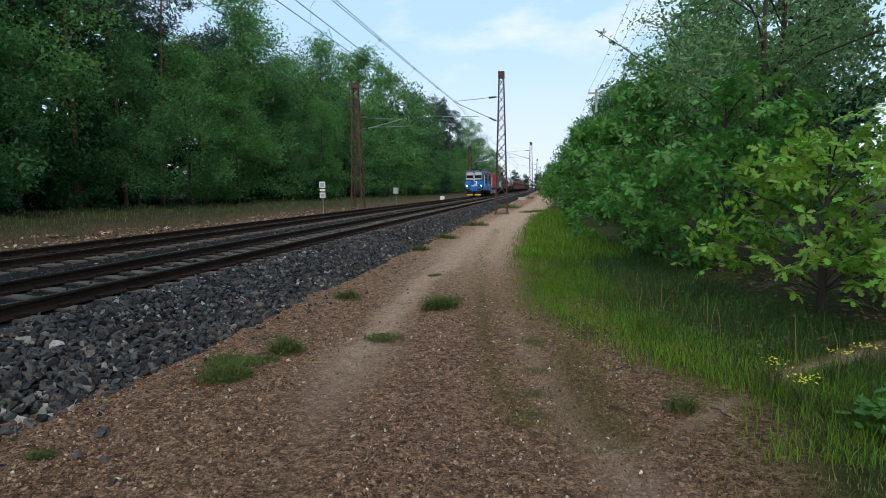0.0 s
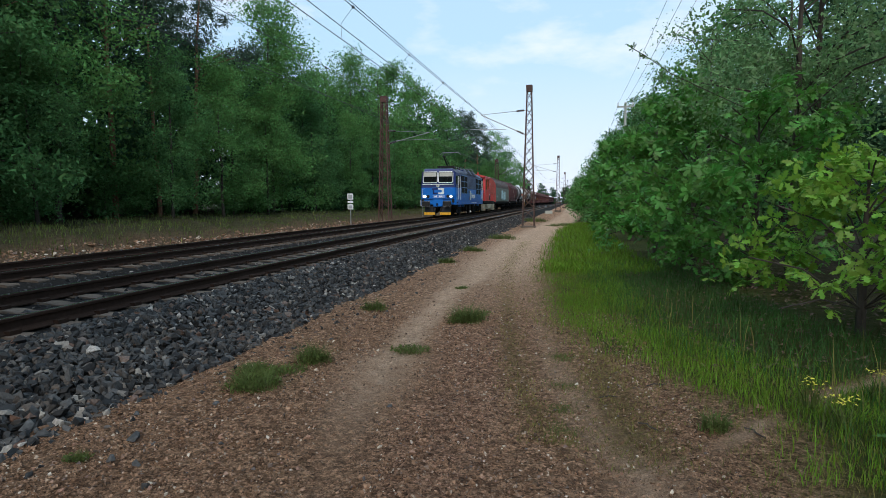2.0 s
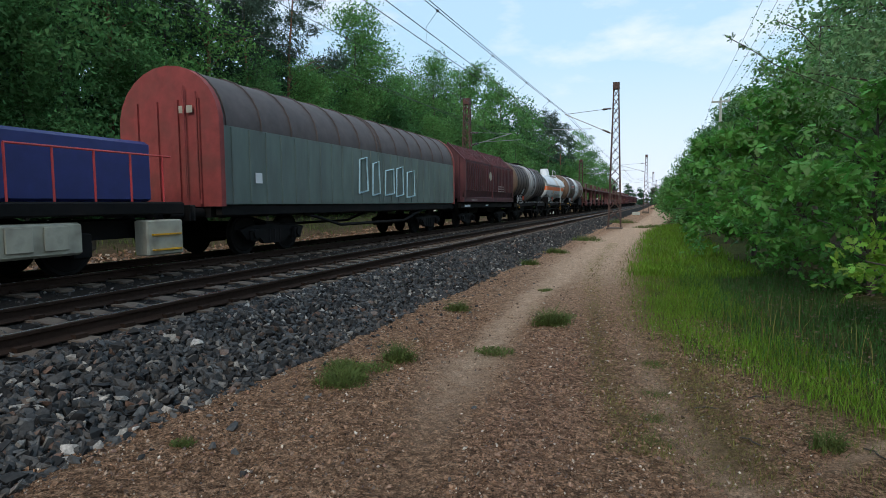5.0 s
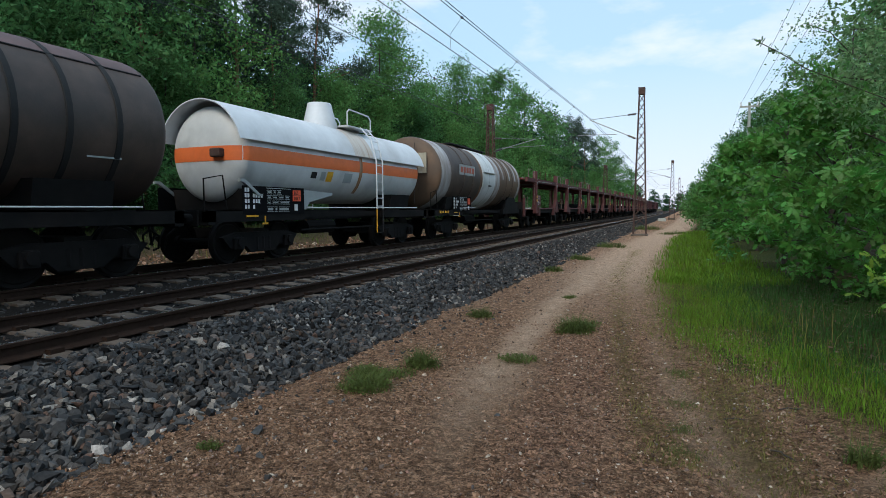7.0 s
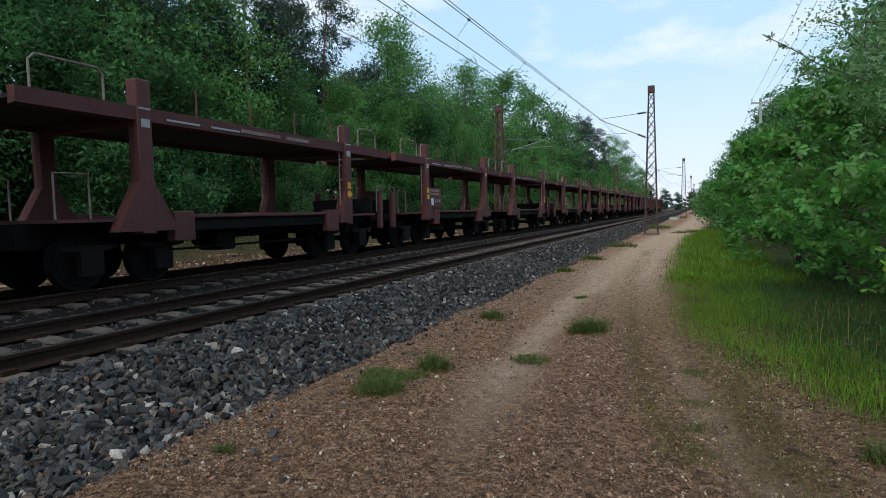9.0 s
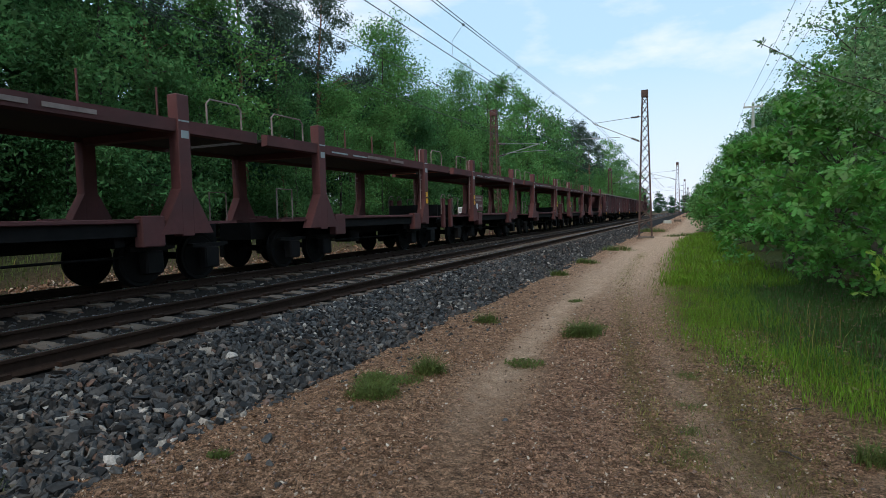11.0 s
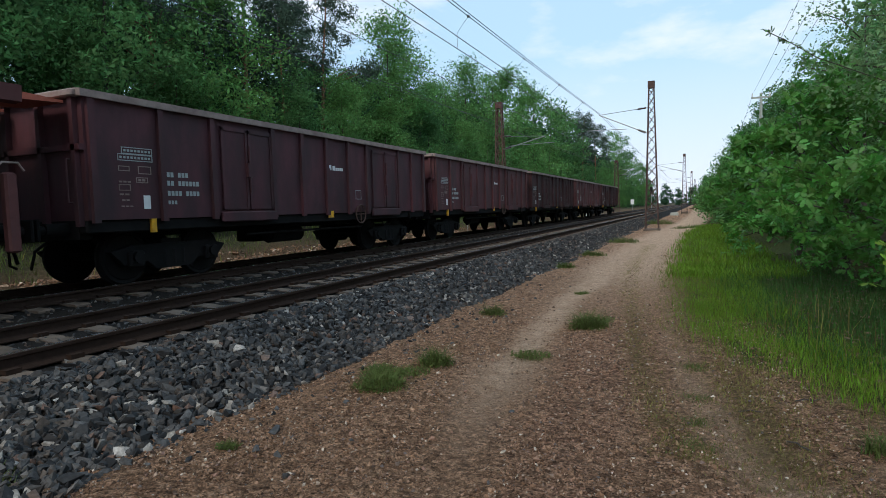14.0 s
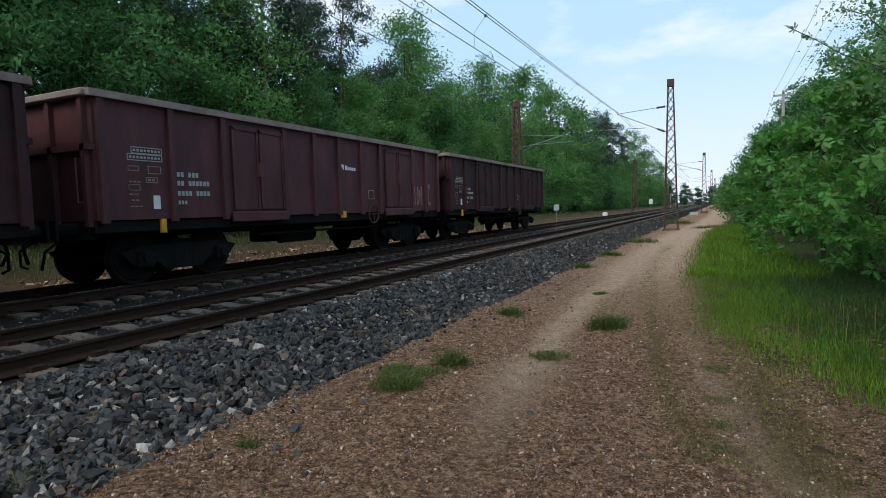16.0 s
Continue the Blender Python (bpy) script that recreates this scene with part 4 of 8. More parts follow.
def build_overhead():
    lattice_mast("catenary_mast", pose(3.9, 39, 0.1), 8.65, 0.74, 0.28, "rust", "tall dark rusty lattice mast beside the tracks", -1, 2.95, 5.5, 7.03, steady=((1.5, 5.86), (3.95, 5.93)))
    lattice_mast("catenary_mast", pose(-7.0, 42, 0.05), 8.95, 0.78, 0.36, "mast_red", "red-brown rusty lattice mast beside the wood", 1, 3.2, 5.5, 6.4)
    lattice_mast("catenary_mast", pose(4.6, 96, 0.3), 8.2, 0.74, 0.28, "rust", "tall dark rusty lattice mast beside the tracks", -1, 3.7, 5.6, 6.9)
    lattice_mast("catenary_mast", pose(-6.2, 103, 0.2), 8.4, 0.95, 0.4, "mast_red", "red-brown rusty lattice mast beside the wood", 1, 2.6, 5.7, 6.9)
    for x, y in ((5.0, 155), (5.4, 212), (5.8, 270)):
        lattice_mast("catenary_mast", pose(x, y, 0.3), 8.4, 0.74, 0.3, "rust", "distant dark lattice mast", -1, 3.7, 5.6, 6.9, bays=8)
    # contact wire and carrier ropes of both tracks
    for cx, ys in ((0.0, (-18, 39, 96, 155)), (-4.0, (-16, 42, 103, 160))):
        for a, b in zip(ys, ys[1:]):
            near = cx == 0.0
            za, low = (7.0, 0.22) if near else (7.3, 0.15)
            xa, xb = (cx + 0.05, cx + 0.75) if near and a < 0 else (cx + 0.75, cx + 0.4) if near else (cx + 0.1, cx - 0.1)
            for dz, dx in (((0.0, 0.0), (0.03, 0.13)) if near else ((0.0, 0.0),)):
                wire_between(sag((xa + dx, a, za + dz), (xb + dx * 0.3, b, za + dz), low), 0.012, "carrier_wire", "dark steel carrier rope over the track")
            wire_between(sag((cx + 0.25, a, 5.93), (cx, b, 5.95), 0.03), 0.012, "contact_wire", "dark copper contact wire over the track")
            if near:
                wire_between(sag((cx + 0.62, a, 6.08), (cx + 0.15, b, 6.12), 0.02), 0.012, "auxiliary_wire", "dark auxiliary wire above the contact wire")
            mb = MB()
            for k in range(1, 10):
                y = a + (b - a) * k / 10
                mb.tube([(cx + 0.25 - 0.025 * k, y, 5.93), (cx + 0.2 - 0.02 * k + 0.2 * (xa - cx), y + 0.06, 6.4), (xa + (xb - xa) * k / 10, y, za - 4 * low * (k / 10) * (1 - k / 10))], 0.005, 4)
                mb.box(xa + (xb - xa) * k / 10 - 0.03, xa + (xb - xa) * k / 10 + 0.03, y - 0.05, y + 0.05, za - 4 * low * (k / 10) * (1 - k / 10) - 0.03, za - 4 * low * (k / 10) * (1 - k / 10) + 0.03)
            tagged(solid("wire_droppers", mb, "wire", "thin droppers between the carrier and contact wires", "cable"), kind="stuff")
    wire_between(sag((-7.6, -20, 8.0), (-7.4, 42, 7.7), 0.6) + sag((-7.4, 42, 7.7), (-6.6, 103, 8.0), 0.6)[1:], 0.012, "feeder_cable", "thin dark feeder cable along the wood")


# ---- posts and signs ----
def build_posts():
    def sign(x, y, z, h, plates, label):
        t = thing("track_sign", label, "sign", pose(x, y, z))
        part("post", MB().cyl((0, 0, -0.3), (0, 0, h), 0.03, 8), "galv", t)
        for (z0, z1, w, m, lab) in plates:
            pl = part("plate", MB().box(-w / 2, w / 2, -0.05, -0.03, z0, z1, 0.006), m, t, lab)
            if lab == "framed plate":
                part("frame", MB().box(-w / 2 + 0.06, w / 2 - 0.06, -0.058, -0.052, z0 + 0.06, z1 - 0.06), "sign_grey", pl)
    sign(-7.0, 34.9, -0.22, 2.0, [(1.6, 1.98, 0.38, "sign_white", "framed plate"), (1.38, 1.52, 0.38, "sign_white", "bar plate"), (0.98, 1.3, 0.38, "sign_white", "framed plate")], "white trackside sign with three plates on a thin post")
    sign(-7.0, 53.4, -0.27, 1.65, [(1.1, 1.65, 0.5, "sign_grey", "framed plate")], "grey framed trackside sign on a thin post")
    sign(-7.0, 136.7, 0.0, 2.2, [(1.1, 2.2, 0.75, "sign_white", "white plate")], "white post sign beside the distant track")
    # white marker stones
    for x, y in ((-6.5, 76), ):
        solid("marker_stone", MB().box(-0.3, 0.3, -0.25, 0.25, -0.2, 0.45, 0.12), "sign_white", "small white painted marker stone beside the track", "marker stone", at=pose(x, y, -0.15))
    solid("cable_box", MB().box(-0.5, 0.5, -0.3, 0.3, -0.2, 0.3, 0.04), "pole_concrete", "low pale concrete cable box beside the ballast", "box", at=pose(3.6, 84, -0.4))
    # signal far down the line
    s = thing("track_signal", "distant signal post with a dark head beside the track", "signal", pose(-1.9 - 4.8, 190, 0))
    part("post", MB().cyl((0, 0, -0.3), (0, 0, 5.0), 0.09, 8), "galv", s)
    part("head", MB().box(-0.35, 0.35, -0.15, 0.15, 4.2, 6.3, 0.1), "dark", s)
    # concrete poles of the power line by the bushes
    for x, y, h, w in ((10.5, 45.8, 8.9, 1.2), (11.0, 84.8, 8.6, 1.3), (12.0, 130, 8.6, 1.3)):
        p = thing("power_pole", "grey concrete power pole with a short crossarm", "power pole", pose(x, y, -0.4), group="poles of the power line")
        part("pole", MB().cyl((0, 0, -0.5), (0, 0, h), 0.13, 8, 0.085), "pole_concrete", p)
        part("crossarm", MB().box(-w / 2, w / 2, -0.06, 0.06, h - 0.35, h - 0.23), "pole_concrete", p)
        for s in (-1, 0, 1):
            part("insulator", MB().cyl((s * w * 0.44, 0, h - 0.23), (s * w * 0.44, 0, h + 0.02), 0.05, 6), "sign_white", p)
    for s in (-1, 0, 1):
        dx = s * 0.5
        wire_between(sag((10.1 + dx, -6, 8.9), (10.5 + dx, 45.8, 8.5), 0.5) + sag((10.5 + dx, 45.8, 8.5), (11.0 + dx, 84.8, 8.2), 0.5)[1:], 0.008, "power_cable", "thin power cable between concrete poles")


# ---- trees, bushes, grass ----
LEAF_TRI = (np.array([(0, -0.55, 0), (0.33, 0.25, 0.06), (-0.2, 0.5, 0)], float), np.array([(0, 1, 2)]))
LEAF = (np.array([(0, -0.5, 0), (0.28, -0.1, 0.05), (0, 0.5, 0), (-0.28, -0.1, 0.05)], float), np.array([(0, 1, 2, 3)]))


def crown_leaves(rng, blobs, n, size, up=0.5, tuft=12, spray=0.2):
    """Leaves in small sprays round twig ends, which sit about many uneven blobs: rows of x, y, z, radius."""
    blobs = np.asarray(blobs, float)
    w = blobs[:, 3] ** 2
    m = max(1, n // tuft)
    k = rng.choice(len(blobs), m, p=w / w.sum())
    d = rng.normal(size=(m, 3))
    d /= np.linalg.norm(d, axis=1, keepdims=True)
    r = blobs[k, 3] * np.clip(rng.normal(0.78, 0.3, m), 0.05, 1.6)
    c = blobs[k, :3] + d * r[:, None] * np.array([1, 1, 0.85])
    q = rng.integers(0, m, n)
    p = c[q] + rng.normal(0, spray, (n, 3)) * np.array([1.2, 1.2, 0.7])
    s = size * rng.uniform(0.6, 1.4, n)
    return p, turns(rng, n, up), s


def limb_mesh(rng, h, r, blobs, taken=9, lean=0.0, limbs=None):
    """A bent tapered trunk; its limbs join it, or go one by one into the list limbs."""
    mb = MB()
    pts = [Vector((0, 0, -0.3))]
    n = 6
    for k in range(1, n + 1):
        pts.append(Vector((lean * h * (k / n) ** 1.5 + rng.normal(0, 0.02 * h / n), rng.normal(0, 0.02 * h / n), h * 0.92 * k / n)))
    ring = [tuple(p + Vector((math.cos(2 * math.pi * i / 7), math.sin(2 * math.pi * i / 7), 0)) * r * (1 - 0.85 * k / n)) for k, p in enumerate(pts) for i in range(7)]
    mb.add(ring, [(k * 7 + i, k * 7 + (i + 1) % 7, (k + 1) * 7 + (i + 1) % 7, (k + 1) * 7 + i) for k in range(n) for i in range(7)])
    for b in blobs[:taken]:
        q = Vector(b[:3])
        z = max(0.15 * h, min(0.9 * h, q.z - 0.35 * math.hypot(q.x, q.y) - 0.3))
        k = min(n - 1, int(z / (h * 0.92) * n))
        f = z / (h * 0.92) * n - k
        a = pts[k].lerp(pts[k + 1], f)
        mid = a.lerp(q, 0.5) + Vector((0, 0, 0.12 * (q - a).length))
        rr = max(0.012, r * 0.3)
        to = mb if limbs is None else MB()
        to.tube([a, a.lerp(mid, 0.5), mid, q], rr * 0.55, 5)
        if limbs is not None:
            limbs.append(to)
    return mb


def crown_sprays(rng, blobs, n, size, up, spread_r, tuft=16):
    """Leaves in flat sprays that hang in layers about uneven, flattened blobs: rows of x, y, z, radius."""
    blobs = np.asarray(blobs, float)
    w = blobs[:, 3] ** 2
    m = max(1, n // tuft)
    k = rng.choice(len(blobs), m, p=w / w.sum())
    d = rng.normal(size=(m, 3))
    d /= np.linalg.norm(d, axis=1, keepdims=True)
    c = blobs[k, :3] + d * (blobs[k, 3] * np.clip(rng.normal(0.8, 0.28, m), 0.1, 1.5))[:, None] * np.array([1, 1, 0.9])
    q = rng.integers(0, m, n)
    p = c[q] + rng.normal(0, spread_r, (n, 3)) * np.array([1.2, 1.2, 0.7])
    return p, turns(rng, n, up), size * rng.uniform(0.55, 1.4, n)


TREE_HEIGHT = {}


def make_tree(seed, kind):
    """A tree at the origin: trunk with limbs, and a crown of many leaves. Returns the thing."""
    rng = np.random.default_rng(seed)
    blobs = []
    up, base, lean = 0.6, LEAF_TRI, 0.0
    if kind == "pine":
        h = rng.uniform(15.5, 17.5)
        for k in range(30):
            z = h * (0.55 + 0.43 * (k / 29) ** 0.9)
            a, q = k * 2.4 + rng.uniform(-0.5, 0.5), h * 0.16 * (1.15 - 1.5 * max(0.0, z / h - 0.6)) * rng.uniform(0.25, 1.1)
            blobs.append((q * math.cos(a), q * math.sin(a), z, rng.uniform(0.45, 0.85)))
        name, label, leaf, bark = "pine_tree", "tall dark pine with a bare reddish trunk", "needle", "pine_bark"
        n, size, r, spray, up, lean = 11000, 0.2, 0.17, 0.17, 0.3, 0.03
        base = (LEAF_TRI[0] * np.array([0.6, 1.25, 1]), LEAF_TRI[1])
    elif kind == "bush":
        h = rng.uniform(3.0, 5.0)
        for _ in range(30):
            a, q, z = rng.uniform(0, 6.28), rng.uniform(0, 2.1), rng.uniform(0.2, h)
            q *= 1.1 - 0.6 * z / h
            blobs.append((q * math.cos(a), q * math.sin(a), z, rng.uniform(0.35, 0.7)))
        name, label, leaf, bark = "forest_bush", "dense green bush at the edge of the wood", ("leaf_b", "leaf_a", "leaf_c")[seed % 3], "bark"
        n, size, r, spray = 3600, 0.22, 0.05, 0.22
    elif kind == "back":
        h = rng.uniform(12.0, 14.5)
        for _ in range(40):
            z = h * rng.uniform(0.04, 1.0)
            a, q = rng.uniform(0, 6.28), h * 0.26 * rng.uniform(0.1, 1.0) * (1.1 - 0.5 * z / h)
            blobs.append((q * math.cos(a), q * math.sin(a), z, rng.uniform(0.7, 1.4)))
        # background trees get the dark leaf, so their shade is painted in
        name, label, leaf, bark = "deciduous_tree", "dark green background tree, shade put into its leaf colour", "leaf_c", "bark"
        n, size, r, spray = 2600, 0.7, 0.14, 0.45
    elif kind == "airy":
        h = rng.uniform(13.5, 15.0)
        for _ in range(46):
            z = h * rng.uniform(0.22, 1.0)
            a = rng.uniform(0, 6.28)
            q = h * 0.19 * (1.15 - abs(z / h - 0.6)) * rng.uniform(0.15, 1.2)
            blobs.append((q * math.cos(a), q * math.sin(a), z, rng.uniform(0.3, 0.75)))
        name, label, leaf, bark = "birch_tree", "slender pale green tree with an airy crown", "leaf_b", "bark"
        n, size, r, spray = 6500, 0.27, 0.12, 0.34
    else:
        fine = kind == "tree"
        h = rng.uniform(12.5, 14.5)
        wide = h * 0.25
        for _ in range(74):
            z = h * (0.08 + 0.92 * rng.random())
            a = rng.uniform(0, 6.28)
            q = wide * math.sin(math.pi * min(0.89, max(0.28, (z / h) ** 1.05))) ** 0.8 * rng.uniform(0.2, 1.15)
            blobs.append((q * math.cos(a), q * math.sin(a), z, rng.uniform(0.5, 1.15)))
        name, label, leaf, bark = "deciduous_tree", "leafy green deciduous tree at the wood's edge", ("leaf_a", "leaf_b")[seed % 2], "bark"
        n, size, r, spray = (18000, 0.195, 0.14, 0.3) if fine else (6500, 0.32, 0.14, 0.36)
    t = thing(name, label, "tree", group="trees of the wood")
    limbs = []
    part("trunk", limb_mesh(rng, h, r, blobs, 16, lean, limbs), bark, t)
    for b in limbs[:5 if kind == "pine" else 2]:
        part("limb", b, bark, t)
    p, fr, s = crown_sprays(rng, blobs, n, size, up, spray)
    v, f = spread(*base, p, fr, s)
    part("crown", mesh_np("crown", v, f, leaf), leaf, t)
    TREE_HEIGHT[t.name] = h
    return t


def build_wood():
    rng = np.random.default_rng(5)
    kinds = {"tree": [make_tree(k, "tree") for k in range(20, 26)], "far": [make_tree(k, "far") for k in range(30, 34)], "airy": [make_tree(k, "airy") for k in range(50, 53)],
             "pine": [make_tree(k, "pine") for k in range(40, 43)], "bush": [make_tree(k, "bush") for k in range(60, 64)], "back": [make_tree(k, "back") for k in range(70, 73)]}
    used = set()

    def plant(kind, x, y, h, which=None):
        """A tree or bush of height h metres."""
        ks = kinds[kind]
        proto = ks[int(rng.integers(len(ks))) if which is None else which % len(ks)]
        s = h / TREE_HEIGHT[proto.name]
        m = pose(x, y, float(ground_z(np.array(x), np.array(y))), rng.uniform(-2, 2), rng.uniform(-2, 2), rng.uniform(0, 360)) @ Matrix.Scale(s, 4)
        if proto.name not in used:
            used.add(proto.name)
            proto.matrix_basis = m
            return
        c = copy_thing(proto, m)
        c.scale = (s, s, s)

    # the edge of the wood along the far side: tall trees first, then lower ones before them
    for kind, x, y, h in (("tree", -16.0, 3.5, 14.5), ("tree", -15.5, 8.5, 15.0), ("tree", -17.0, 12.5, 15.5), ("tree", -16.0, 17.0, 14.5), ("pine", -17.5, 20.5, 17.0), ("tree", -17.0, 23.0, 13.8), ("pine", -16.5, 26.0, 17.5),
                          ("pine", -17.0, 30.0, 14.6), ("pine", -17.5, 34.0, 18.2), ("tree", -16.5, 37.0, 11.0), ("tree", -16.0, 41.6, 15.4), ("tree", -16.6, 44.2, 14.6), ("tree", -17.5, 50.5, 12.6), ("tree", -17.0, 55.0, 13.6), ("tree", -16.5, 61.0, 16.4),
                          ("airy", -16.5, 70.0, 17.4), ("far", -17.0, 73.0, 16.0), ("airy", -16.5, 79.0, 17.8), ("far", -16.5, 88.0, 18.4), ("far", -16.0, 97.0, 17.6), ("far", -15.5, 106.0, 17.4), ("pine", -15.0, 118.0, 19.2),
                          ("pine", -15.8, 127.0, 19.6), ("pine", -15.0, 138.0, 19.6), ("airy", -14.5, 152.0, 18.6), ("airy", -14.0, 168.0, 19.0), ("far", -13.5, 186.0, 17.0), ("far", -13.0, 206.0, 16.0), ("far", -13.0, 232.0, 15.0)):
        plant(kind, x, y, h)
    for kind, x, y, h in (("tree", -14.6, 6.0, 8.0), ("tree", -14.9, 14.5, 8.5), ("tree", -14.6, 20.0, 8.0), ("tree", -14.2, 27.0, 8.6), ("tree", -14.4, 32.0, 9.2), ("tree", -14.8, 38.5, 8.8), ("tree", -14.5, 47.0, 9.6), ("tree", -14.3, 54.0, 9.4),
                          ("far", -14.2, 60.0, 10.0), ("far", -13.8, 66.0, 10.5), ("far", -13.8, 75.0, 10.5), ("far", -13.4, 84.0, 11.0), ("far", -13.2, 94.0, 11.0), ("far", -13.0, 104.0, 10.0), ("far", -12.6, 116.0, 8.5), ("far", -12.4, 130.0, 8.0)):
        plant(kind, x + rng.uniform(-0.4, 0.4), y, h)
    y = 4.0
    while y < 230:
        deep = np.interp(y, [0, 45, 60, 90, 230], [-15.6, -15.2, -13.6, -12.2, -11.8])
        plant("bush", deep - rng.uniform(0, 2.0), y, np.interp(y, [0, 40, 70, 120, 230], [2.6, 2.6, 3.6, 4.6, 5.5]) * rng.uniform(0.7, 1.2), 1 if y < 45 else None)
        y += rng.uniform(2.2, 3.2) * (1 + y / 90)
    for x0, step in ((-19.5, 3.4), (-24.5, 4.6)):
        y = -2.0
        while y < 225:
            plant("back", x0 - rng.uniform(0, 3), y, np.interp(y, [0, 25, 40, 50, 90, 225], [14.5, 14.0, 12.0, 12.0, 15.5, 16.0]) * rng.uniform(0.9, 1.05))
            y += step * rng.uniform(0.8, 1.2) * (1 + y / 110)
    # trees behind the bushes on the near side, and beyond the bend
    y = 30.0
    while y < 210:
        plant("far", 14.6 + rng.uniform(0, 2.5) - np.clip((y - 50) / 50, 0, 2.0), y, rng.uniform(8.5, 12.0))
        plant("bush", 10.3 + rng.uniform(0, 1.4), y + rng.uniform(-1, 1), rng.uniform(3.6, 5.0))
        plant("back", 19 + rng.uniform(0, 3), y, 11.0)
        y += rng.uniform(3.5, 5.0) * (1 + y / 100)
    for x, y, h in ((9.4, 44, 4.4), (9.0, 52, 4.4), (8.7, 62, 4.2), (8.5, 74, 4.5), (8.6, 88, 5.0), (8.8, 104, 5.4), (9.0, 124, 5.8), (9.4, 150, 6.4)):
        plant("bush", x, y, h)
    for x, y, h in ((12.0, 48, 9.6), (11.8, 58, 10.0), (11.4, 70, 9.6), (11.2, 84, 10.0)):
        plant("far", x, y, h)
    for k in range(22):
        plant("back", -75 + k * 6.5 + rng.uniform(-2, 2), rng.uniform(330, 400), rng.uniform(8, 12))
    for k in range(16):
        plant("back", -60 + k * 8 + rng.uniform(-2, 2), rng.uniform(915, 950), rng.uniform(13, 17))
    for k in range(12):
        plant("back", (-13.5 - 1.6 * k) if k < 5 else 10 + (k - 5) * 2.5, 245 + rng.uniform(0, 40), rng.uniform(9, 13))
    for x, y in ((-30, 30), (-33, 36), (-36, 42), (-38, 50), (-43, 57)):
        plant("back", x + rng.uniform(-1, 1), y, 13.0)
    # low trees added behind the birches to block sky and darken the gaps
    for x, y in ((18.5, 4.0), (19.0, 10.5), (18.5, 16.5)):
        plant("back", x, y, 7.0)
    # unseen trees added behind the camera to shade the bank and verge
    for x, y in ((15, -5), (21, -14), (-17, -8), (-19, -18), (-18, -29), (2, -70), (12, -66), (22, -30)):
        plant("back", x, y, 13.0)


OAK_V = np.array([(0, -0.5, 0), (0.1, -0.25, 0.02), (0.3, -0.22, 0.05), (0.14, -0.05, 0.03), (0.4, 0.1, 0.06), (0.16, 0.15, 0.03), (0.26, 0.36, 0.03), (0, 0.52, -0.03),
                  (-0.26, 0.36, 0.03), (-0.16, 0.15, 0.03), (-0.4, 0.1, 0.06), (-0.14, -0.05, 0.03), (-0.3, -0.22, 0.05), (-0.1, -0.25, 0.02)], float)
OAK_V[:, 0] *= 0.8
OAK_F = np.array([(0, 1, 13), (1, 2, 3), (13, 11, 12), (1, 3, 13), (13, 3, 11), (3, 4, 5), (11, 9, 10), (3, 5, 11), (11, 5, 9), (5, 6, 7), (9, 7, 8), (5, 7, 9)])


def oak_bush(seed, x, y, h, wide, n, leaf, size, label, name="oak_sapling", category="bush", branch=(), clumps=30):
    rng = np.random.default_rng(seed)
    z0 = float(ground_z(np.array(x), np.array(y)))
    t = thing(name, label, category, pose(x, y, z0), group="young oaks along the dirt track")
    blobs = []
    for _ in range(clumps):
        z = h * rng.uniform(0.12 if clumps < 40 else 0.35, 1.0)
        a = rng.uniform(0, 6.28)
        q = wide * (1.05 - 0.75 * (z / h) ** 1.6) * rng.uniform(0.2, 1.0)
        blobs.append((q * math.cos(a), q * math.sin(a), z, rng.uniform(0.28, 0.5) * (wide / 1.8) ** 0.5))
    limbs = []
    part("stem", limb_mesh(rng, h, 0.045 + 0.008 * h, blobs, 26, limbs=limbs), "bark", t)
    for b in limbs:
        part("branch", b, "bark", t)
    # leaves sit in rosettes of five or six
    m = n // 6
    p, fr, s = crown_leaves(rng, blobs, m, 1.0, 0.9)
    if branch:
        part("overhanging_branch", MB().tube(branch, 0.008, 5), "bark", t)
        for k in range(1, len(branch)):
            for j in range(7 if k < 3 else 4):
                i = (k - 1) * 7 + j
                p[i] = np.array(Vector(branch[k - 1]).lerp(Vector(branch[k]), (j + 1) / (7 if k < 3 else 4))) + rng.normal(0, 0.16 if k < 3 else 0.03, 3)
    P, FR, S = [], [], []
    for k in range(6):
        a = 2 * math.pi * k / 6 + rng.uniform(-0.4, 0.4, m)
        out = fr[:, :, 0] * np.cos(a)[:, None] + fr[:, :, 1] * np.sin(a)[:, None]
        nrm = fr[:, :, 2] + out * rng.uniform(0.0, 0.6, m)[:, None]
        nrm /= np.linalg.norm(nrm, axis=1, keepdims=True)
        side = np.cross(out, nrm)
        side /= np.linalg.norm(side, axis=1, keepdims=True)
        ahead = np.cross(nrm, side)
        sz = size * rng.uniform(0.65, 1.25, m)
        P.append(p + ahead * (sz * 0.55)[:, None])
        FR.append(np.stack([side, ahead, nrm], axis=2))
        S.append(sz)
    v, f = spread(OAK_V, OAK_F, np.concatenate(P), np.concatenate(FR), np.concatenate(S))
    part("leaves", mesh_np("leaves", v, f, leaf), leaf, t)
    return t


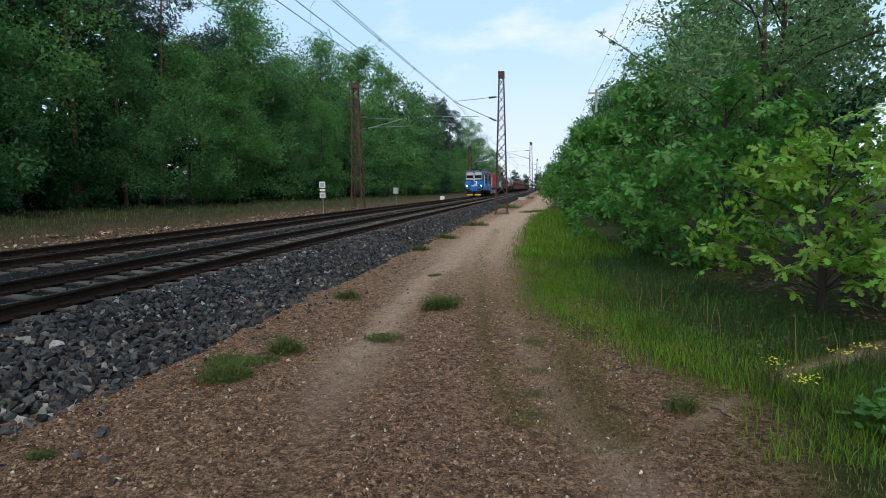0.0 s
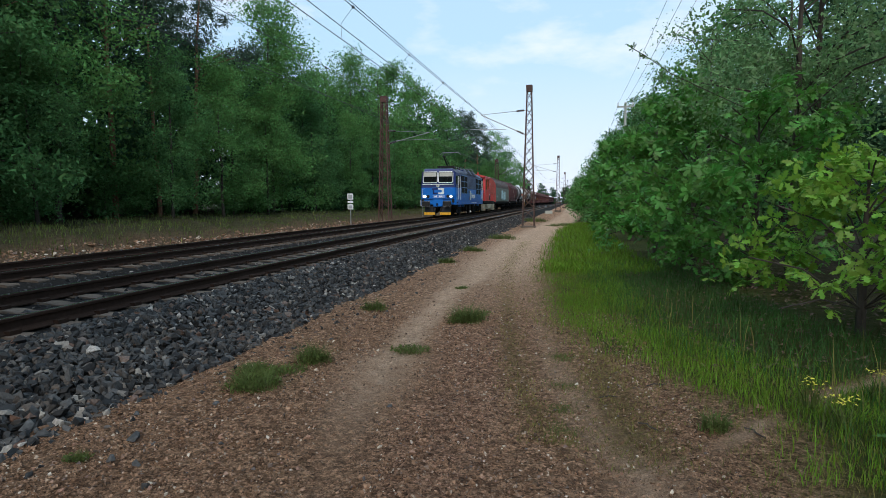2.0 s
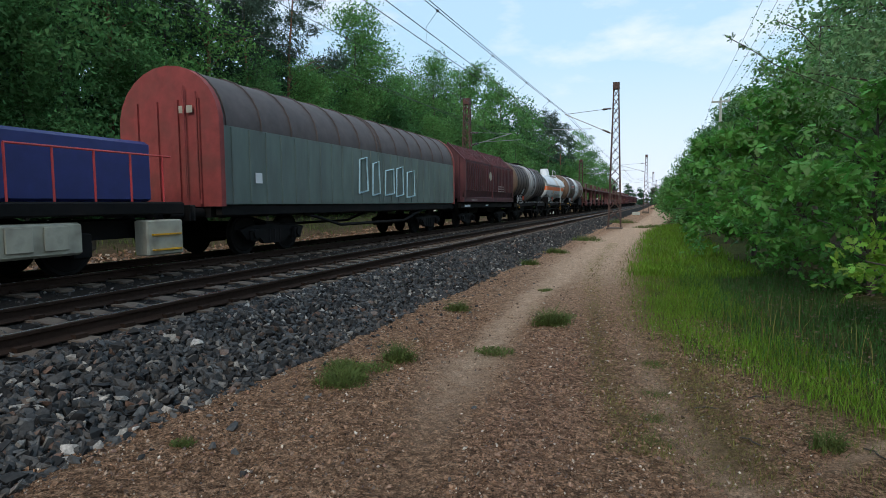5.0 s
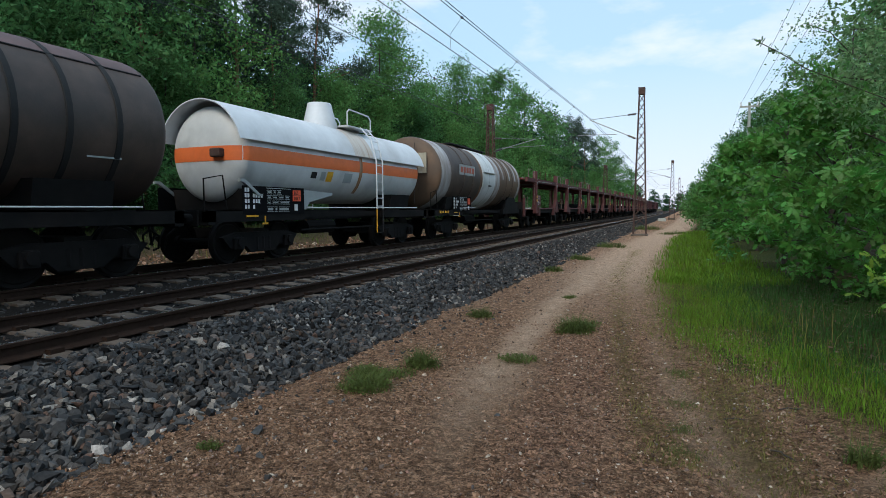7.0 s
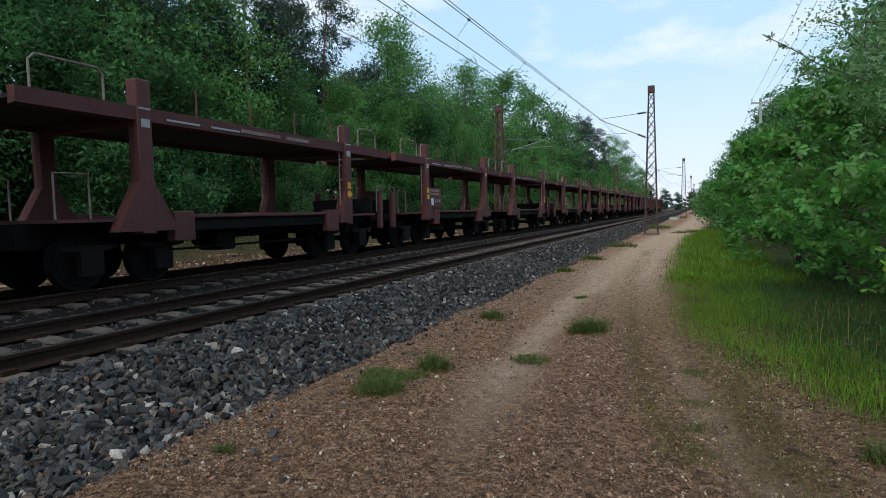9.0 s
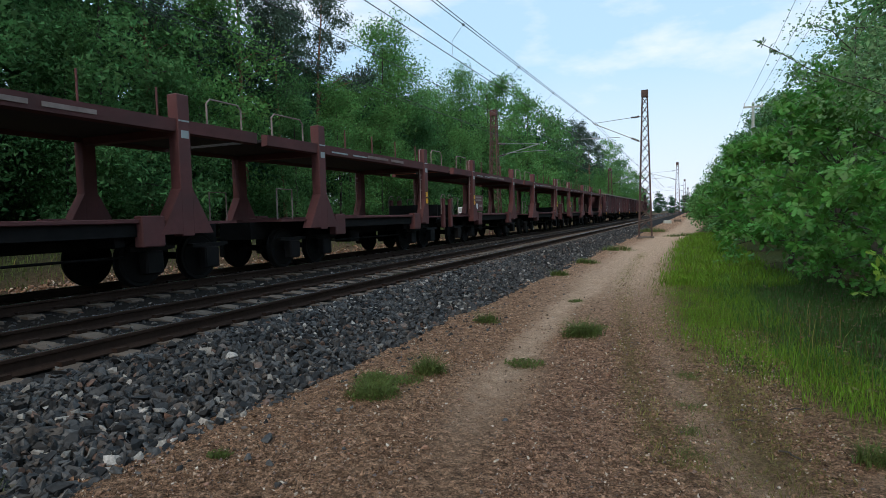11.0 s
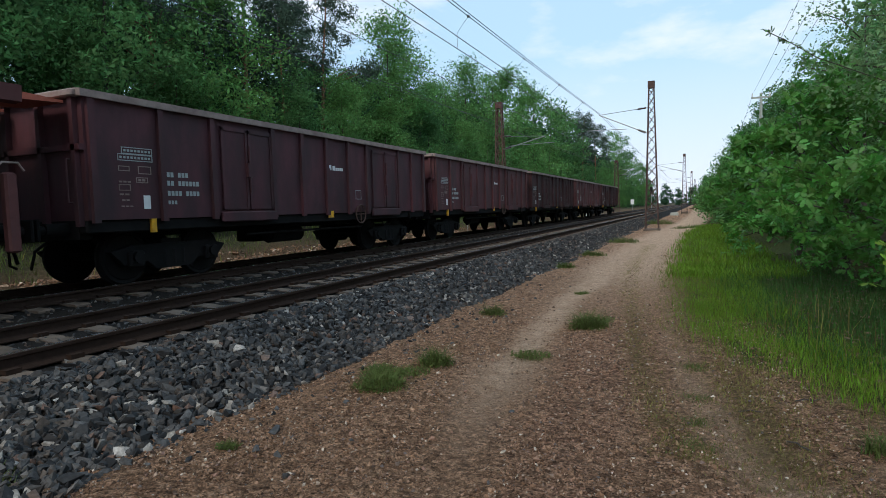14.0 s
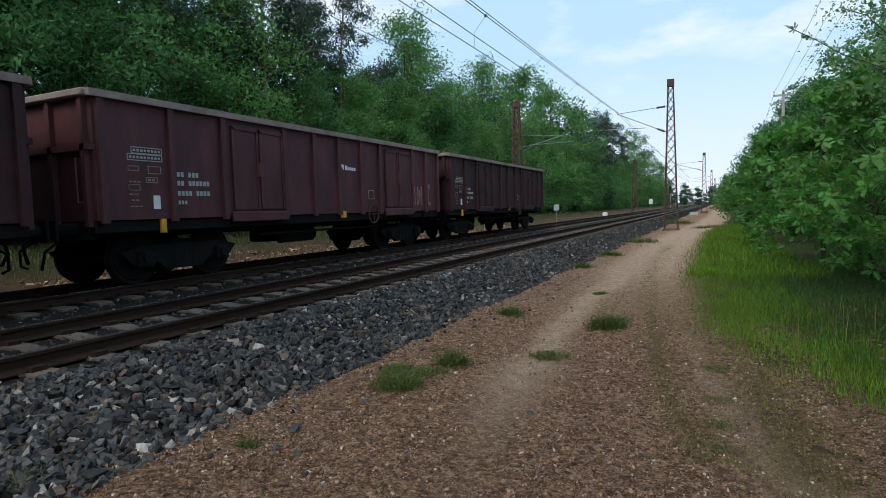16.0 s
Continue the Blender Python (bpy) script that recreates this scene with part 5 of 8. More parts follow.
def birch(seed, x, y, h, spreadr, n, branch=()):
    rng = np.random.default_rng(seed)
    z0 = float(ground_z(np.array(x), np.array(y)))
    t = thing("birch_tree", "slender grey-green tree with fine drooping twigs beside the track", "tree", pose(x, y, z0))
    blobs = []
    for _ in range(40):
        z = h * rng.uniform(0.3, 1.0)
        a = rng.uniform(0, 6.28)
        q = spreadr * (1.15 - 0.8 * abs(z / h - 0.55)) * rng.uniform(0.2, 1.0)
        blobs.append((q * math.cos(a), q * math.sin(a), z, rng.uniform(0.35, 0.75)))
    part("trunk", limb_mesh(rng, h, 0.11, blobs, 22), "bark", t)
    if branch:
        part("overhanging_branch", MB().tube([(0, 0, 3.9)] + [b[:3] for b in branch], 0.009, 5), "bark", t)
    blobs = list(branch) + blobs
    p, fr, s = crown_leaves(rng, blobs, n, 0.1, 0.1)
    v, f = spread(*LEAF, p, fr, s)
    part("crown", mesh_np("crown", v, f, "birch_leaf"), "birch_leaf", t)


def build_bushes():
    oak_bush(1, 9.95, 7.5, 2.2, 1.6, 2000, "oak_young", 0.135, "young red oak with bright green lobed leaves")
    oak_bush(11, 11.0, 7.4, 1.55, 1.0, 800, "oak_young", 0.135, "low young red oak with bright green lobed leaves")
    oak_bush(2, 9.9, 11.4, 3.5, 2.2, 4800, "oak", 0.15, "young oak with dense mid-green lobed leaves")
    oak_bush(3, 9.5, 14.8, 4.3, 2.0, 4200, "oak", 0.16, "young oak with dense mid-green lobed leaves")
    oak_bush(5, 9.2, 19.0, 4.5, 2.1, 3000, "oak", 0.2, "young oak with dense mid-green lobed leaves")
    oak_bush(6, 12.4, 17.0, 5.0, 2.2, 2400, "oak", 0.2, "tall young oak with mid-green lobed leaves")
    oak_bush(7, 9.1, 25.0, 4.6, 2.2, 2200, "oak", 0.26, "young oak with dense mid-green lobed leaves")
    oak_bush(8, 9.3, 32.0, 5.0, 2.4, 1800, "oak", 0.31, "young oak with dense mid-green lobed leaves")
    over = [(0.0, 0.0, 2.9), (-1.4, -0.4, 3.5), (-2.42, -0.6, 3.98), (-2.81, -0.6, 4.28), (-3.24, -0.6, 4.57)]
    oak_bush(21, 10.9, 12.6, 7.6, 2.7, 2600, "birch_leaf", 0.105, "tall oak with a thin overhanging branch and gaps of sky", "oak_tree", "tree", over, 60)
    birch(22, 12.6, 18.5, 8.4, 2.8, 5500)
    birch(24, 12.2, 26.0, 9.0, 2.6, 9000)
    birch(25, 11.6, 13.6, 8.6, 2.3, 11000)
    birch(26, 13.6, 11.4, 8.2, 2.5, 9000)
    birch(27, 13.4, 8.2, 6.6, 2.0, 9000)
    birch(28, 15.6, 15.0, 8.5, 2.6, 5000)
    birch(29, 14.6, 5.2, 6.0, 1.8, 7000)


def blades(rng, x, y, z, height, width, lean=0.35):
    """Bent blades of grass: two quads each."""
    n = len(x)
    a = rng.uniform(0, 6.28, n)
    h = height * rng.uniform(0.5, 1.35, n)
    w = width * rng.uniform(0.6, 1.3, n)
    d = np.stack([np.cos(a), np.sin(a), np.zeros(n)], 1)
    o = np.stack([-np.sin(a), np.cos(a), np.zeros(n)], 1) * (h * lean * rng.uniform(0.2, 1.6, n))[:, None]
    base = np.stack([x, y, z - 0.01], 1)
    up = np.zeros((n, 3))
    up[:, 2] = 1
    q = d * (w / 2)[:, None]
    mid, tip = base + up * (h * 0.55)[:, None] + o * 0.3, base + up * (h * 0.95)[:, None] + o
    v = np.stack([base - q, base + q, mid + q * 0.8, mid - q * 0.8, tip + q * 0.1, tip - q * 0.1], 1).reshape(-1, 3)
    k = np.arange(n)[:, None] * 6
    f = np.concatenate([k + np.array([0, 1, 2, 3]), k + np.array([3, 2, 4, 5])])
    return v, f


def build_grass():
    rng = np.random.default_rng(8)

    def patch(name, n, pick, height, width, m, label, lean=0.4):
        x, y = pick(n)
        v, f = blades(rng, x, y, ground_z(x, y), height, width, lean)
        ob = new(name, mesh_np(name, v, f, m))
        tagged(ob, label, "grass", kind="stuff")

    def strip(y0, y1, a, b, power=1.4):
        def pick(n):
            y = y0 + (y1 - y0) * rng.random(n) ** power
            x = grass_edge(y) + a + (b - a) * rng.random(n) ** 0.8 + rng.normal(0, 0.12, n)
            return x, y
        return pick
    def off_path(pick):
        def inner(n):
            x, y = pick(n)
            ok = np.abs(y - cross_path(x)) > 0.17 * path_open(x)
            return x[ok], y[ok]
        return inner

    def clumped(pick):
        def inner(n):
            x, y = pick(n)
            e = np.clip((x - grass_edge(y)) / 0.5, 0, 1)
            e = e * (np.abs(y - cross_path(x)) > 0.17 * path_open(x))
            ok = rng.random(n) < 0.12 + 0.88 * e * (0.55 + 0.45 * np.sin(2.3 * x + 1.1 * y) * np.sin(1.9 * y - 0.7 * x))
            return x[ok], y[ok]
        return inner
    patch("verge_grass", 40000, clumped(strip(3.6, 17, 0.0, 1.7)), 0.115, 0.0055, "grass", "lush green grass on the verge below the bushes", 0.6)
    # blades under the bushes use the green with painted-in shade
    patch("deep_grass", 15000, off_path(strip(3.8, 16, 1.0, 3.4)), 0.17, 0.007, "grass_shaded", "lush grass beneath the bushes, shade put into its green", 0.6)
    patch("tall_grass", 160, strip(4.2, 10, 0.9, 2.2), 0.4, 0.007, "grass_dry", "single tall pale grass stalks on the verge", 0.35)
    patch("verge_grass", 11000, strip(14, 46, 0.1, 2.8), 0.17, 0.022, "grass", "lush green grass on the verge below the bushes", 0.5)
    patch("trodden_grass", 2600, lambda n: ((lambda y: (7.05 - 0.1 * (y - 5) + rng.normal(0, 0.22, n), y))(rng.uniform(3.7, 6.6, n))), 0.04, 0.006, "grass_dry", "thin trodden grass before the verge", 0.9)
    patch("moss_tufts", 900, lambda n: ((lambda k: (6.58 + rng.normal(0, 0.08, n), np.array([5.49, 4.84, 4.27, 6.4])[k] + rng.normal(0, 0.09, n)))(rng.integers(0, 4, n))), 0.035, 0.006, "weed", "small green tufts in the wheel rut", 0.9)
    patch("short_grass", 15000, strip(3.0, 20, -0.25, 1.3, 1.2), 0.055, 0.006, "grass_dry", "short trodden yellowish grass at the edge of the dirt track", 0.7)
    # corner blades share that shade-darkened green
    patch("corner_grass", 5200, off_path(lambda n: (8.3 + 2.4 * rng.random(n) ** 0.7, rng.uniform(2.2, 5.2, n))), 0.13, 0.005, "grass_shaded", "tall green grass beside the dirt track", 0.5)
    patch("bank_grass", 12000, lambda n: (-9.0 - 6.5 * rng.random(n) ** 1.1 + 0.8 * rng.normal(size=n), 8 + 80 * rng.random(n) ** 1.3), 0.2, 0.022, "weed", "rough grass on the bank before the wood", 0.5)
    patch("bank_dry_grass", 300, lambda n: (-7.4 - 6 * rng.random(n), 8 + 80 * rng.random(n) ** 1.3), 0.25, 0.03, "grass_dry", "pale dry grass on the bank before the wood", 0.6)
    patch("rut_grass", 5200, lambda n: ((lambda y: (rut_mid(y) - 0.42 + rng.normal(0, 0.15, n), y))(4 + 22 * rng.random(n) ** 1.5)), 0.035, 0.006, "grass_dry", "sparse low grass between the wheel ruts", 0.8)
    # single weed tufts on the dirt
    for x, y, r, hgt, n in ((3.78, 4.72, 0.27, 0.13, 520), (3.7, 4.95, 0.22, 0.1, 220), (3.87, 5.25, 0.2, 0.08, 180), (3.44, 5.3, 0.15, 0.06, 110), (5.25, 8.5, 0.26, 0.09, 220), (3.6, 5.12, 0.25, 0.11, 380), (3.97, 5.62, 0.2, 0.17, 380), (3.58, 8.7, 0.22, 0.16, 260), (5.19, 8.1, 0.27, 0.2, 620), (4.84, 6.38, 0.25, 0.06, 300), (4.53, 11.3, 0.16, 0.06, 140),
                            (7.69, 4.43, 0.12, 0.15, 150), (3.42, 3.12, 0.1, 0.06, 90), (2.3, 2.45, 0.16, 0.09, 120), (2.6, 2.0, 0.14, 0.12, 120), (3.3, 20, 0.5, 0.15, 240), (3.5, 27, 0.8, 0.2, 320), (3.6, 50.5, 1.2, 0.35, 420), (6.0, 42, 1.2, 0.18, 420), (3.2, 16, 0.3, 0.14, 180)):
        a, q = rng.uniform(0, 6.28, n), r * np.sqrt(rng.random(n)) * rng.uniform(0.5, 1.25, n)
        px, py = x + q * np.cos(a), y + 0.8 * q * np.sin(a)
        v, f = blades(rng, px, py, ground_z(px, py), hgt * np.clip(1.2 - 0.75 * (q / r) ** 2, 0.3, 1.2), 0.007 if y < 12 else 0.025, 1.1)
        tuft = thing("weed_tuft", "low grey-green weed tuft on the dirt track", "weed", group="weeds on the dirt track")
        part("foliage", mesh_np("foliage", v, f, "weed"), "weed", tuft)["kind"] = "stuff"
        if y < 12:
            m = n // 2
            a, q = rng.uniform(0, 6.28, m), r * np.sqrt(rng.random(m))
            px, py = x + q * np.cos(a), y + 0.8 * q * np.sin(a)
            v, f = spread(*LEAF, np.stack([px, py, ground_z(px, py) + hgt * rng.uniform(0.05, 0.6, m)], 1), turns(rng, m, 1.0), rng.uniform(0.025, 0.05, m))
            part("leaves", mesh_np("leaves", v, f, "weed"), "weed", tuft)["kind"] = "stuff"
    # flat grey stone and broken stones on the dirt
    for x, y, k, m in ((3.56, 3.48, 0.075, "stone"), (3.0, 4.25, 0.05, "stone"), (2.75, 3.5, 0.06, "pebble"), (5.15, 4.55, 0.035, "stone"), (6.2, 9.3, 0.05, "pebble"), (6.85, 4.4, 0.02, "pebble"), (8.15, 4.98, 0.06, "pebble")):
        bv, bf = rocks(rng, 1)[0]
        me = mesh_np("loose_stone", bv * np.array([k, k, 0.7 * k]), bf, m)
        o = tagged(new("loose_stone", me), "single broken stone lying on the dirt track", "stone", group="stones on the dirt track")
        o.matrix_basis = pose(x, y, float(ground_z(np.array(x), np.array(y))) + 0.2 * k, 0, 0, float(rng.uniform(0, 360)))
    # yellow flowers and broad weeds in the corner
    for x, y in ((8.51, 4.95), (8.53, 4.48), (9.11, 5.22), (9.41, 5.38), (9.3, 4.7)):
        z = float(ground_z(np.array(x), np.array(y)))
        t = thing("wild_flower", "yellow flowering spurge in the grass", "flower", pose(x, y, z), group="flowers in the verge")
        v, f = blades(rng, rng.normal(0, 0.04, 30), rng.normal(0, 0.04, 30), np.zeros(30), 0.22, 0.012, 0.5)
        part("stem", mesh_np("stem", v, f, "weed"), "weed", t)
        p = np.stack([rng.normal(0, 0.05, 40), rng.normal(0, 0.05, 40), 0.24 + rng.normal(0, 0.015, 40)], 1)
        v, f = spread(*LEAF, p, turns(rng, 40, 2.0), np.full(40, 0.028))
        part("blossom", mesh_np("blossom", v, f, "flower"), "flower", t, "yellow blossom")
    # low broad-leaved seedling at the corner of the verge
    z = float(ground_z(np.array(8.95), np.array(4.1)))
    t = thing("oak_seedling", "low bright green oak seedling in the verge", "plant", pose(8.95, 4.1, z))
    part("stem", MB().tube([(0, 0, -0.03), (0.02, 0, 0.15), (0.0, 0.03, 0.3)], 0.008, 5), "bark", t)
    n = 90
    p = np.stack([rng.normal(0, 0.13, n), rng.normal(0, 0.11, n), rng.uniform(0.05, 0.24, n)], 1)
    v, f = spread(OAK_V, OAK_F, p, turns(rng, n, 1.6), rng.uniform(0.07, 0.14, n))
    part("leaves", mesh_np("leaves", v, f, "oak"), "oak", t)
    # pale dead branches and stones on the verge
    for x, y, a, ln in ((7.35, 5.5, 0.4, 0.22), (7.7, 6.6, 1.1, 0.3), (7.3, 4.4, 2.2, 0.18), (6.9, 5.1, 0.2, 0.25), (8.0, 4.3, 1.9, 0.2)):
        z = float(ground_z(np.array(x), np.array(y)))
        solid("fallen_twig", MB().tube([(0, 0, 0.012), (ln * 0.4, 0.02, 0.02), (ln * 0.7, -0.01, 0.016), (ln, 0.03, 0.012)], 0.006, 5), "bark", "thin dead twig on the ground", "twig", group="twigs on the verge", at=pose(x, y, z, 0, 0, math.degrees(a)))
    # leaf litter under the bushes
    n = 2500
    x, y = rng.uniform(7.9, 11, n), 6 + 14 * rng.random(n)
    v, f = spread(*LEAF, np.stack([x, y, ground_z(x, y) + 0.03], 1), turns(rng, n, 2.5), rng.uniform(0.05, 0.1, n))
    tagged(new("leaf_litter", mesh_np("leaf_litter", v, f, "litter")), "dry brown leaves on the ground under the bushes", "leaves", kind="stuff")


build_ground()
build_track()
build_stones()
build_overhead()
build_posts()
build_wood()
build_bushes()
build_grass()


# ---- the train ----
TRAIN_X = -4.0
TRAIN = []   # (thing, metres behind the front of the engine)


def motions():
    """The train rolls towards -y; each vehicle keeps its place in it."""
    head = [(0.0, 90.6), (1.0, 68.3), (2.0, 46.7), (3.0, 25.5), (3.5, 15.1), (4.2, 0.9)]
    t = 5.0
    while t <= 16.01:
        head.append((t, 0.9 - 20.8 * (t - 4.2)))
        t += 1.0
    ts = np.arange(0, 481) / 30.0
    rolled = 90.6 - np.interp(ts, [t for t, _ in head], [y for _, y in head])
    for ob, s in TRAIN:
        for w in ob.children_recursive:
            if w.name.startswith("wheelset"):
                at = w.matrix_basis.translation
                walk(w, [(t, pose(at.x, at.y, at.z, math.degrees(d / at.z) % 360.0)) for t, d in zip(ts, rolled)])
        walk(ob, [(t, pose(TRAIN_X, y + s, 0)) for t, y in head])


def vehicle(name, label, category, s, group="vehicles of the goods train"):
    ob = thing(name, label, category, pose(TRAIN_X, s, 0), group)
    TRAIN.append((ob, s))
    return ob


WHEEL = {}


def wheelset(parent, y, r=0.5):
    """Two disc wheels with flanges on an axle."""
    if r not in WHEEL:
        mb = MB()
        for s in (-1, 1):
            c = s * 0.7525
            rows = [(-0.068, 0.0), (-0.068, r - 0.09), (-0.05, r - 0.07), (-0.062, r - 0.01), (-0.05, r), (0.04, r + 0.005), (0.045, r + 0.028), (0.065, r + 0.028), (0.068, r - 0.08), (0.03, r - 0.1), (0.02, 0.14), (0.09, 0.12), (0.09, 0.0)]
            n = 24
            vs = [(c - s * a, q * math.cos(2 * math.pi * i / n), q * math.sin(2 * math.pi * i / n)) for a, q in rows for i in range(n)]
            fs = [(k * n + i, k * n + (i + 1) % n, (k + 1) * n + (i + 1) % n, (k + 1) * n + i) for k in range(len(rows) - 1) for i in range(n)]
            mb.add(vs, fs)
            for k in range(3):
                a = 2 * math.pi * k / 3
                mb.cyl((c + s * 0.0, (r - 0.2) * math.cos(a), (r - 0.2) * math.sin(a)), (c + s * 0.05, (r - 0.2) * math.cos(a), (r - 0.2) * math.sin(a)), 0.05, 6)
        mb.cyl((-1.05, 0, 0), (1.05, 0, 0), 0.08, 10)
        WHEEL[r] = mb.mesh("wheelset", 35)
    return part("wheelset", WHEEL[r], "under", parent, at=pose(0, y, r))


def bogie(parent, y, base=1.8, r=0.5):
    mb = MB()
    for s in (-1, 1):
        x0, x1 = sorted((s * 0.93, s * 1.06))
        mb.prism_x([(y - base / 2 - 0.45, 0.62), (y - base / 2 - 0.2, 0.36), (y - base / 2 + 0.3, 0.4), (y - 0.42, 0.24), (y + 0.42, 0.24), (y + base / 2 - 0.3, 0.4), (y + base / 2 + 0.2, 0.36), (y + base / 2 + 0.45, 0.62), (y + base / 2, 0.72), (y - base / 2, 0.72)], x0, x1)
        for d in (-base / 2, base / 2):
            mb.box(*sorted((s * 1.06, s * 1.17)), y + d - 0.16, y + d + 0.16, 0.32, 0.62, 0.03)
            mb.cyl((s * 1.16, y + d, r), (s * 1.22, y + d, r), 0.11, 10)
        for k in (-0.22, 0.0, 0.22):
            mb.cyl((s * 1.0, y + k, 0.3), (s * 1.0, y + k, 0.6), 0.08, 8)
    mb.box(-1.0, 1.0, y - 0.25, y + 0.25, 0.5, 0.8)
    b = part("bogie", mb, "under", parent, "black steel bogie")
    for d in (-base / 2, base / 2):
        wheelset(b, y + d, r)
    return b


def buffers(parent, y, out, z=1.06, plate=(0.46, 0.36), mat_name="under"):
    """Two sprung buffers on a beam end; out is -1 or 1 along y."""
    for s in (-1, 1):
        x = s * 0.875
        mb = MB().cyl((x, y, z), (x, y + out * 0.38, z), 0.11, 12).cyl((x, y + out * 0.36, z), (x, y + out * 0.55, z), 0.075, 10)
        w, h = plate
        mb.box(x - w / 2, x + w / 2, *sorted((y + out * 0.55, y + out * 0.6)), z - h / 2, z + h / 2, 0.02)
        part("buffer", mb, mat_name, parent)


def hook(parent, y, out):
    mb = MB().cyl((0, y, 1.03), (0, y + out * 0.3, 1.03), 0.05, 8).box(-0.04, 0.04, *sorted((y + out * 0.28, y + out * 0.42)), 0.9, 1.12, 0.015)
    mb.tube([(0.0, y + out * 0.35, 0.95), (0.06, y + out * 0.38, 0.7), (0.0, y + out * 0.3, 0.5)], 0.03, 6)
    for s in (-1, 1):
        mb.tube([(s * 0.35, y, 0.85), (s * 0.36, y + out * 0.22, 0.7), (s * 0.3, y + out * 0.25, 0.45), (s * 0.2, y + out * 0.2, 0.4)], 0.025, 6)
    part("coupling", mb, "under", parent, "screw coupling with air hoses")


def bars(parent, x, spots, mat_name="white", name="lettering", label="unreadable lettering as plain bars"):
    """Writing on a side wall at x that cannot be read or is not to be: bars of (y0, y1, z0, z1)."""
    s = 1 if x > 0 else -1
    mb = MB()
    for y0, y1, z0, z1 in spots:
        mb.box(*sorted((x, x + s * 0.006)), y0, y1, z0, z1)
    o = part(name, mb, mat_name, parent, label, smooth=0)
    if len(spots) > 2:
        o["kind"] = "stuff"


def build_engine():
    L, W = 15.1, 1.47
    t = vehicle("electric_locomotive", "blue and navy electric locomotive with ribbed sides and lit lamps", "locomotive", 0.0)
    # body: lower blue, upper navy, roof slopes in grey
    def shell(z0, z1, w0, w1, f0, f1):
        mb = MB()
        vs = []
        for z, w, f in ((z0, w0, f0), (z1, w1, f1)):
            c = 0.1
            vs += [(-w + c, f, z), (w - c, f, z), (w, f + c * 1.3, z), (w, L - f - c * 1.3, z), (w - c, L - f, z), (-w + c, L - f, z), (-w, L - f - c * 1.3, z), (-w, f + c * 1.3, z)]
        fs = [(i, (i + 1) % 8, 8 + (i + 1) % 8, 8 + i) for i in range(8)] + [tuple(range(7, -1, -1)), tuple(range(8, 16))]
        return mb.add(vs, fs)
    body = part("body", shell(0.98, 2.38, W, W, 0.06, 0.0), "blue", t, "bright blue lower body", smooth=0)
    upper = part("upper_body", shell(2.38, 3.62, W, W - 0.06, 0.0, 0.16), "navy", t, "dark navy upper body", smooth=0)
    part("roof", MB().prism_y([(-1.42, 3.62), (1.42, 3.62), (1.15, 3.9), (0.7, 3.95), (-0.7, 3.95), (-1.15, 3.9)], 0.45, L - 0.45), "roof_dark", t, "grey sloped roof", smooth=0)
    for e in (0, 1):
        q = [(0.17, 3.62), (0.46, 3.62), (0.46, 3.95), (0.3, 3.88)]
        part("roof_front", MB().prism_x(q if e == 0 else [(L - y, z) for y, z in q[::-1]], -1.2, 1.2), "navy", t, "dark navy front of the roof")
    for ya in (0.1, L - 0.22):
        part("roof_edge", MB().box(-1.38, 1.38, ya + 0.06, ya + 0.16, 3.61, 3.7, 0.03), "navy", t)
    # ribs along the sides, in pale colours that paint in sky highlight and wear
    for s in (-1, 1):
        for z in np.arange(1.36, 2.36, 0.1):
            for a, b in ((0.25, 1.02), (1.95, 13.55), (14.3, 14.85)):
                segs = [(a, b)]
                if z > 1.9 and a == 1.95:
                    segs = [(1.95, 2.6), (5.5, 10.5), (13.35, 13.55)]
                for p, q in segs:
                    x0, x1 = sorted((s * W, s * (W + 0.028)))
                    mb = MB().prism_y([(x0, z), (x1, z + 0.008), (x1, z + 0.02), (x0, z + 0.03)] if s > 0 else [(x1, z), (x1, z + 0.03), (x0, z + 0.02), (x0, z + 0.008)], p, q)
                    part("side_rib", mb, "rib_blue", body, smooth=0)
        for z in np.arange(2.46, 3.5, 0.1):
            mb = MB()
            w = W - 0.06 * (z - 2.38) / 1.24
            x0, x1 = sorted((s * (w - 0.01), s * (w + 0.03)))
            mb.box(x0, x1, 5.5, 10.5, z, z + 0.02)
            part("louvre_slat", mb, "rib_navy", upper, smooth=0)
            if z < 2.8:
                part("side_rib", MB().box(x0, x1 - s * 0.02 if s > 0 else x1, 0.32, 1.0, z, z + 0.016), "rib_navy", upper, smooth=0)
        # windows of the machine room, three rows of two
        for y0, y1 in ((2.65, 5.42), (10.58, 13.3)):
            grp = part("machine_window", MB().box(*sorted((s * (W - 0.08), s * (W + 0.012))), y0, y1, 1.95, 3.5), "louvre", upper, "dark window block in three rows")
            for r in range(3):
                for c in range(2):
                    ya = y0 + 0.04 + c * (y1 - y0) / 2
                    z0 = 1.99 + r * 0.515
                    part("pane", MB().box(*sorted((s * W, s * (W + 0.02))), ya, ya + (y1 - y0) / 2 - 0.08, z0, z0 + 0.43), "dark_pane", grp)
            mb = MB()
            for z in (1.96, 2.46, 2.975, 3.49):
                mb.box(*sorted((s * W, s * (W + 0.035))), y0 - 0.03, y1 + 0.03, z - 0.045, z - 0.015).box(*sorted((s * W, s * (W + 0.03))), y0 - 0.03, y1 + 0.03, z + 0.005, z + 0.035)
            mb.box(*sorted((s * W, s * (W + 0.028))), (y0 + y1) / 2 - 0.02, (y0 + y1) / 2 + 0.02, 1.95, 3.5)
            part("window_bars", mb, "bar_grey", grp, "pale blue-grey bars")["kind"] = "stuff"
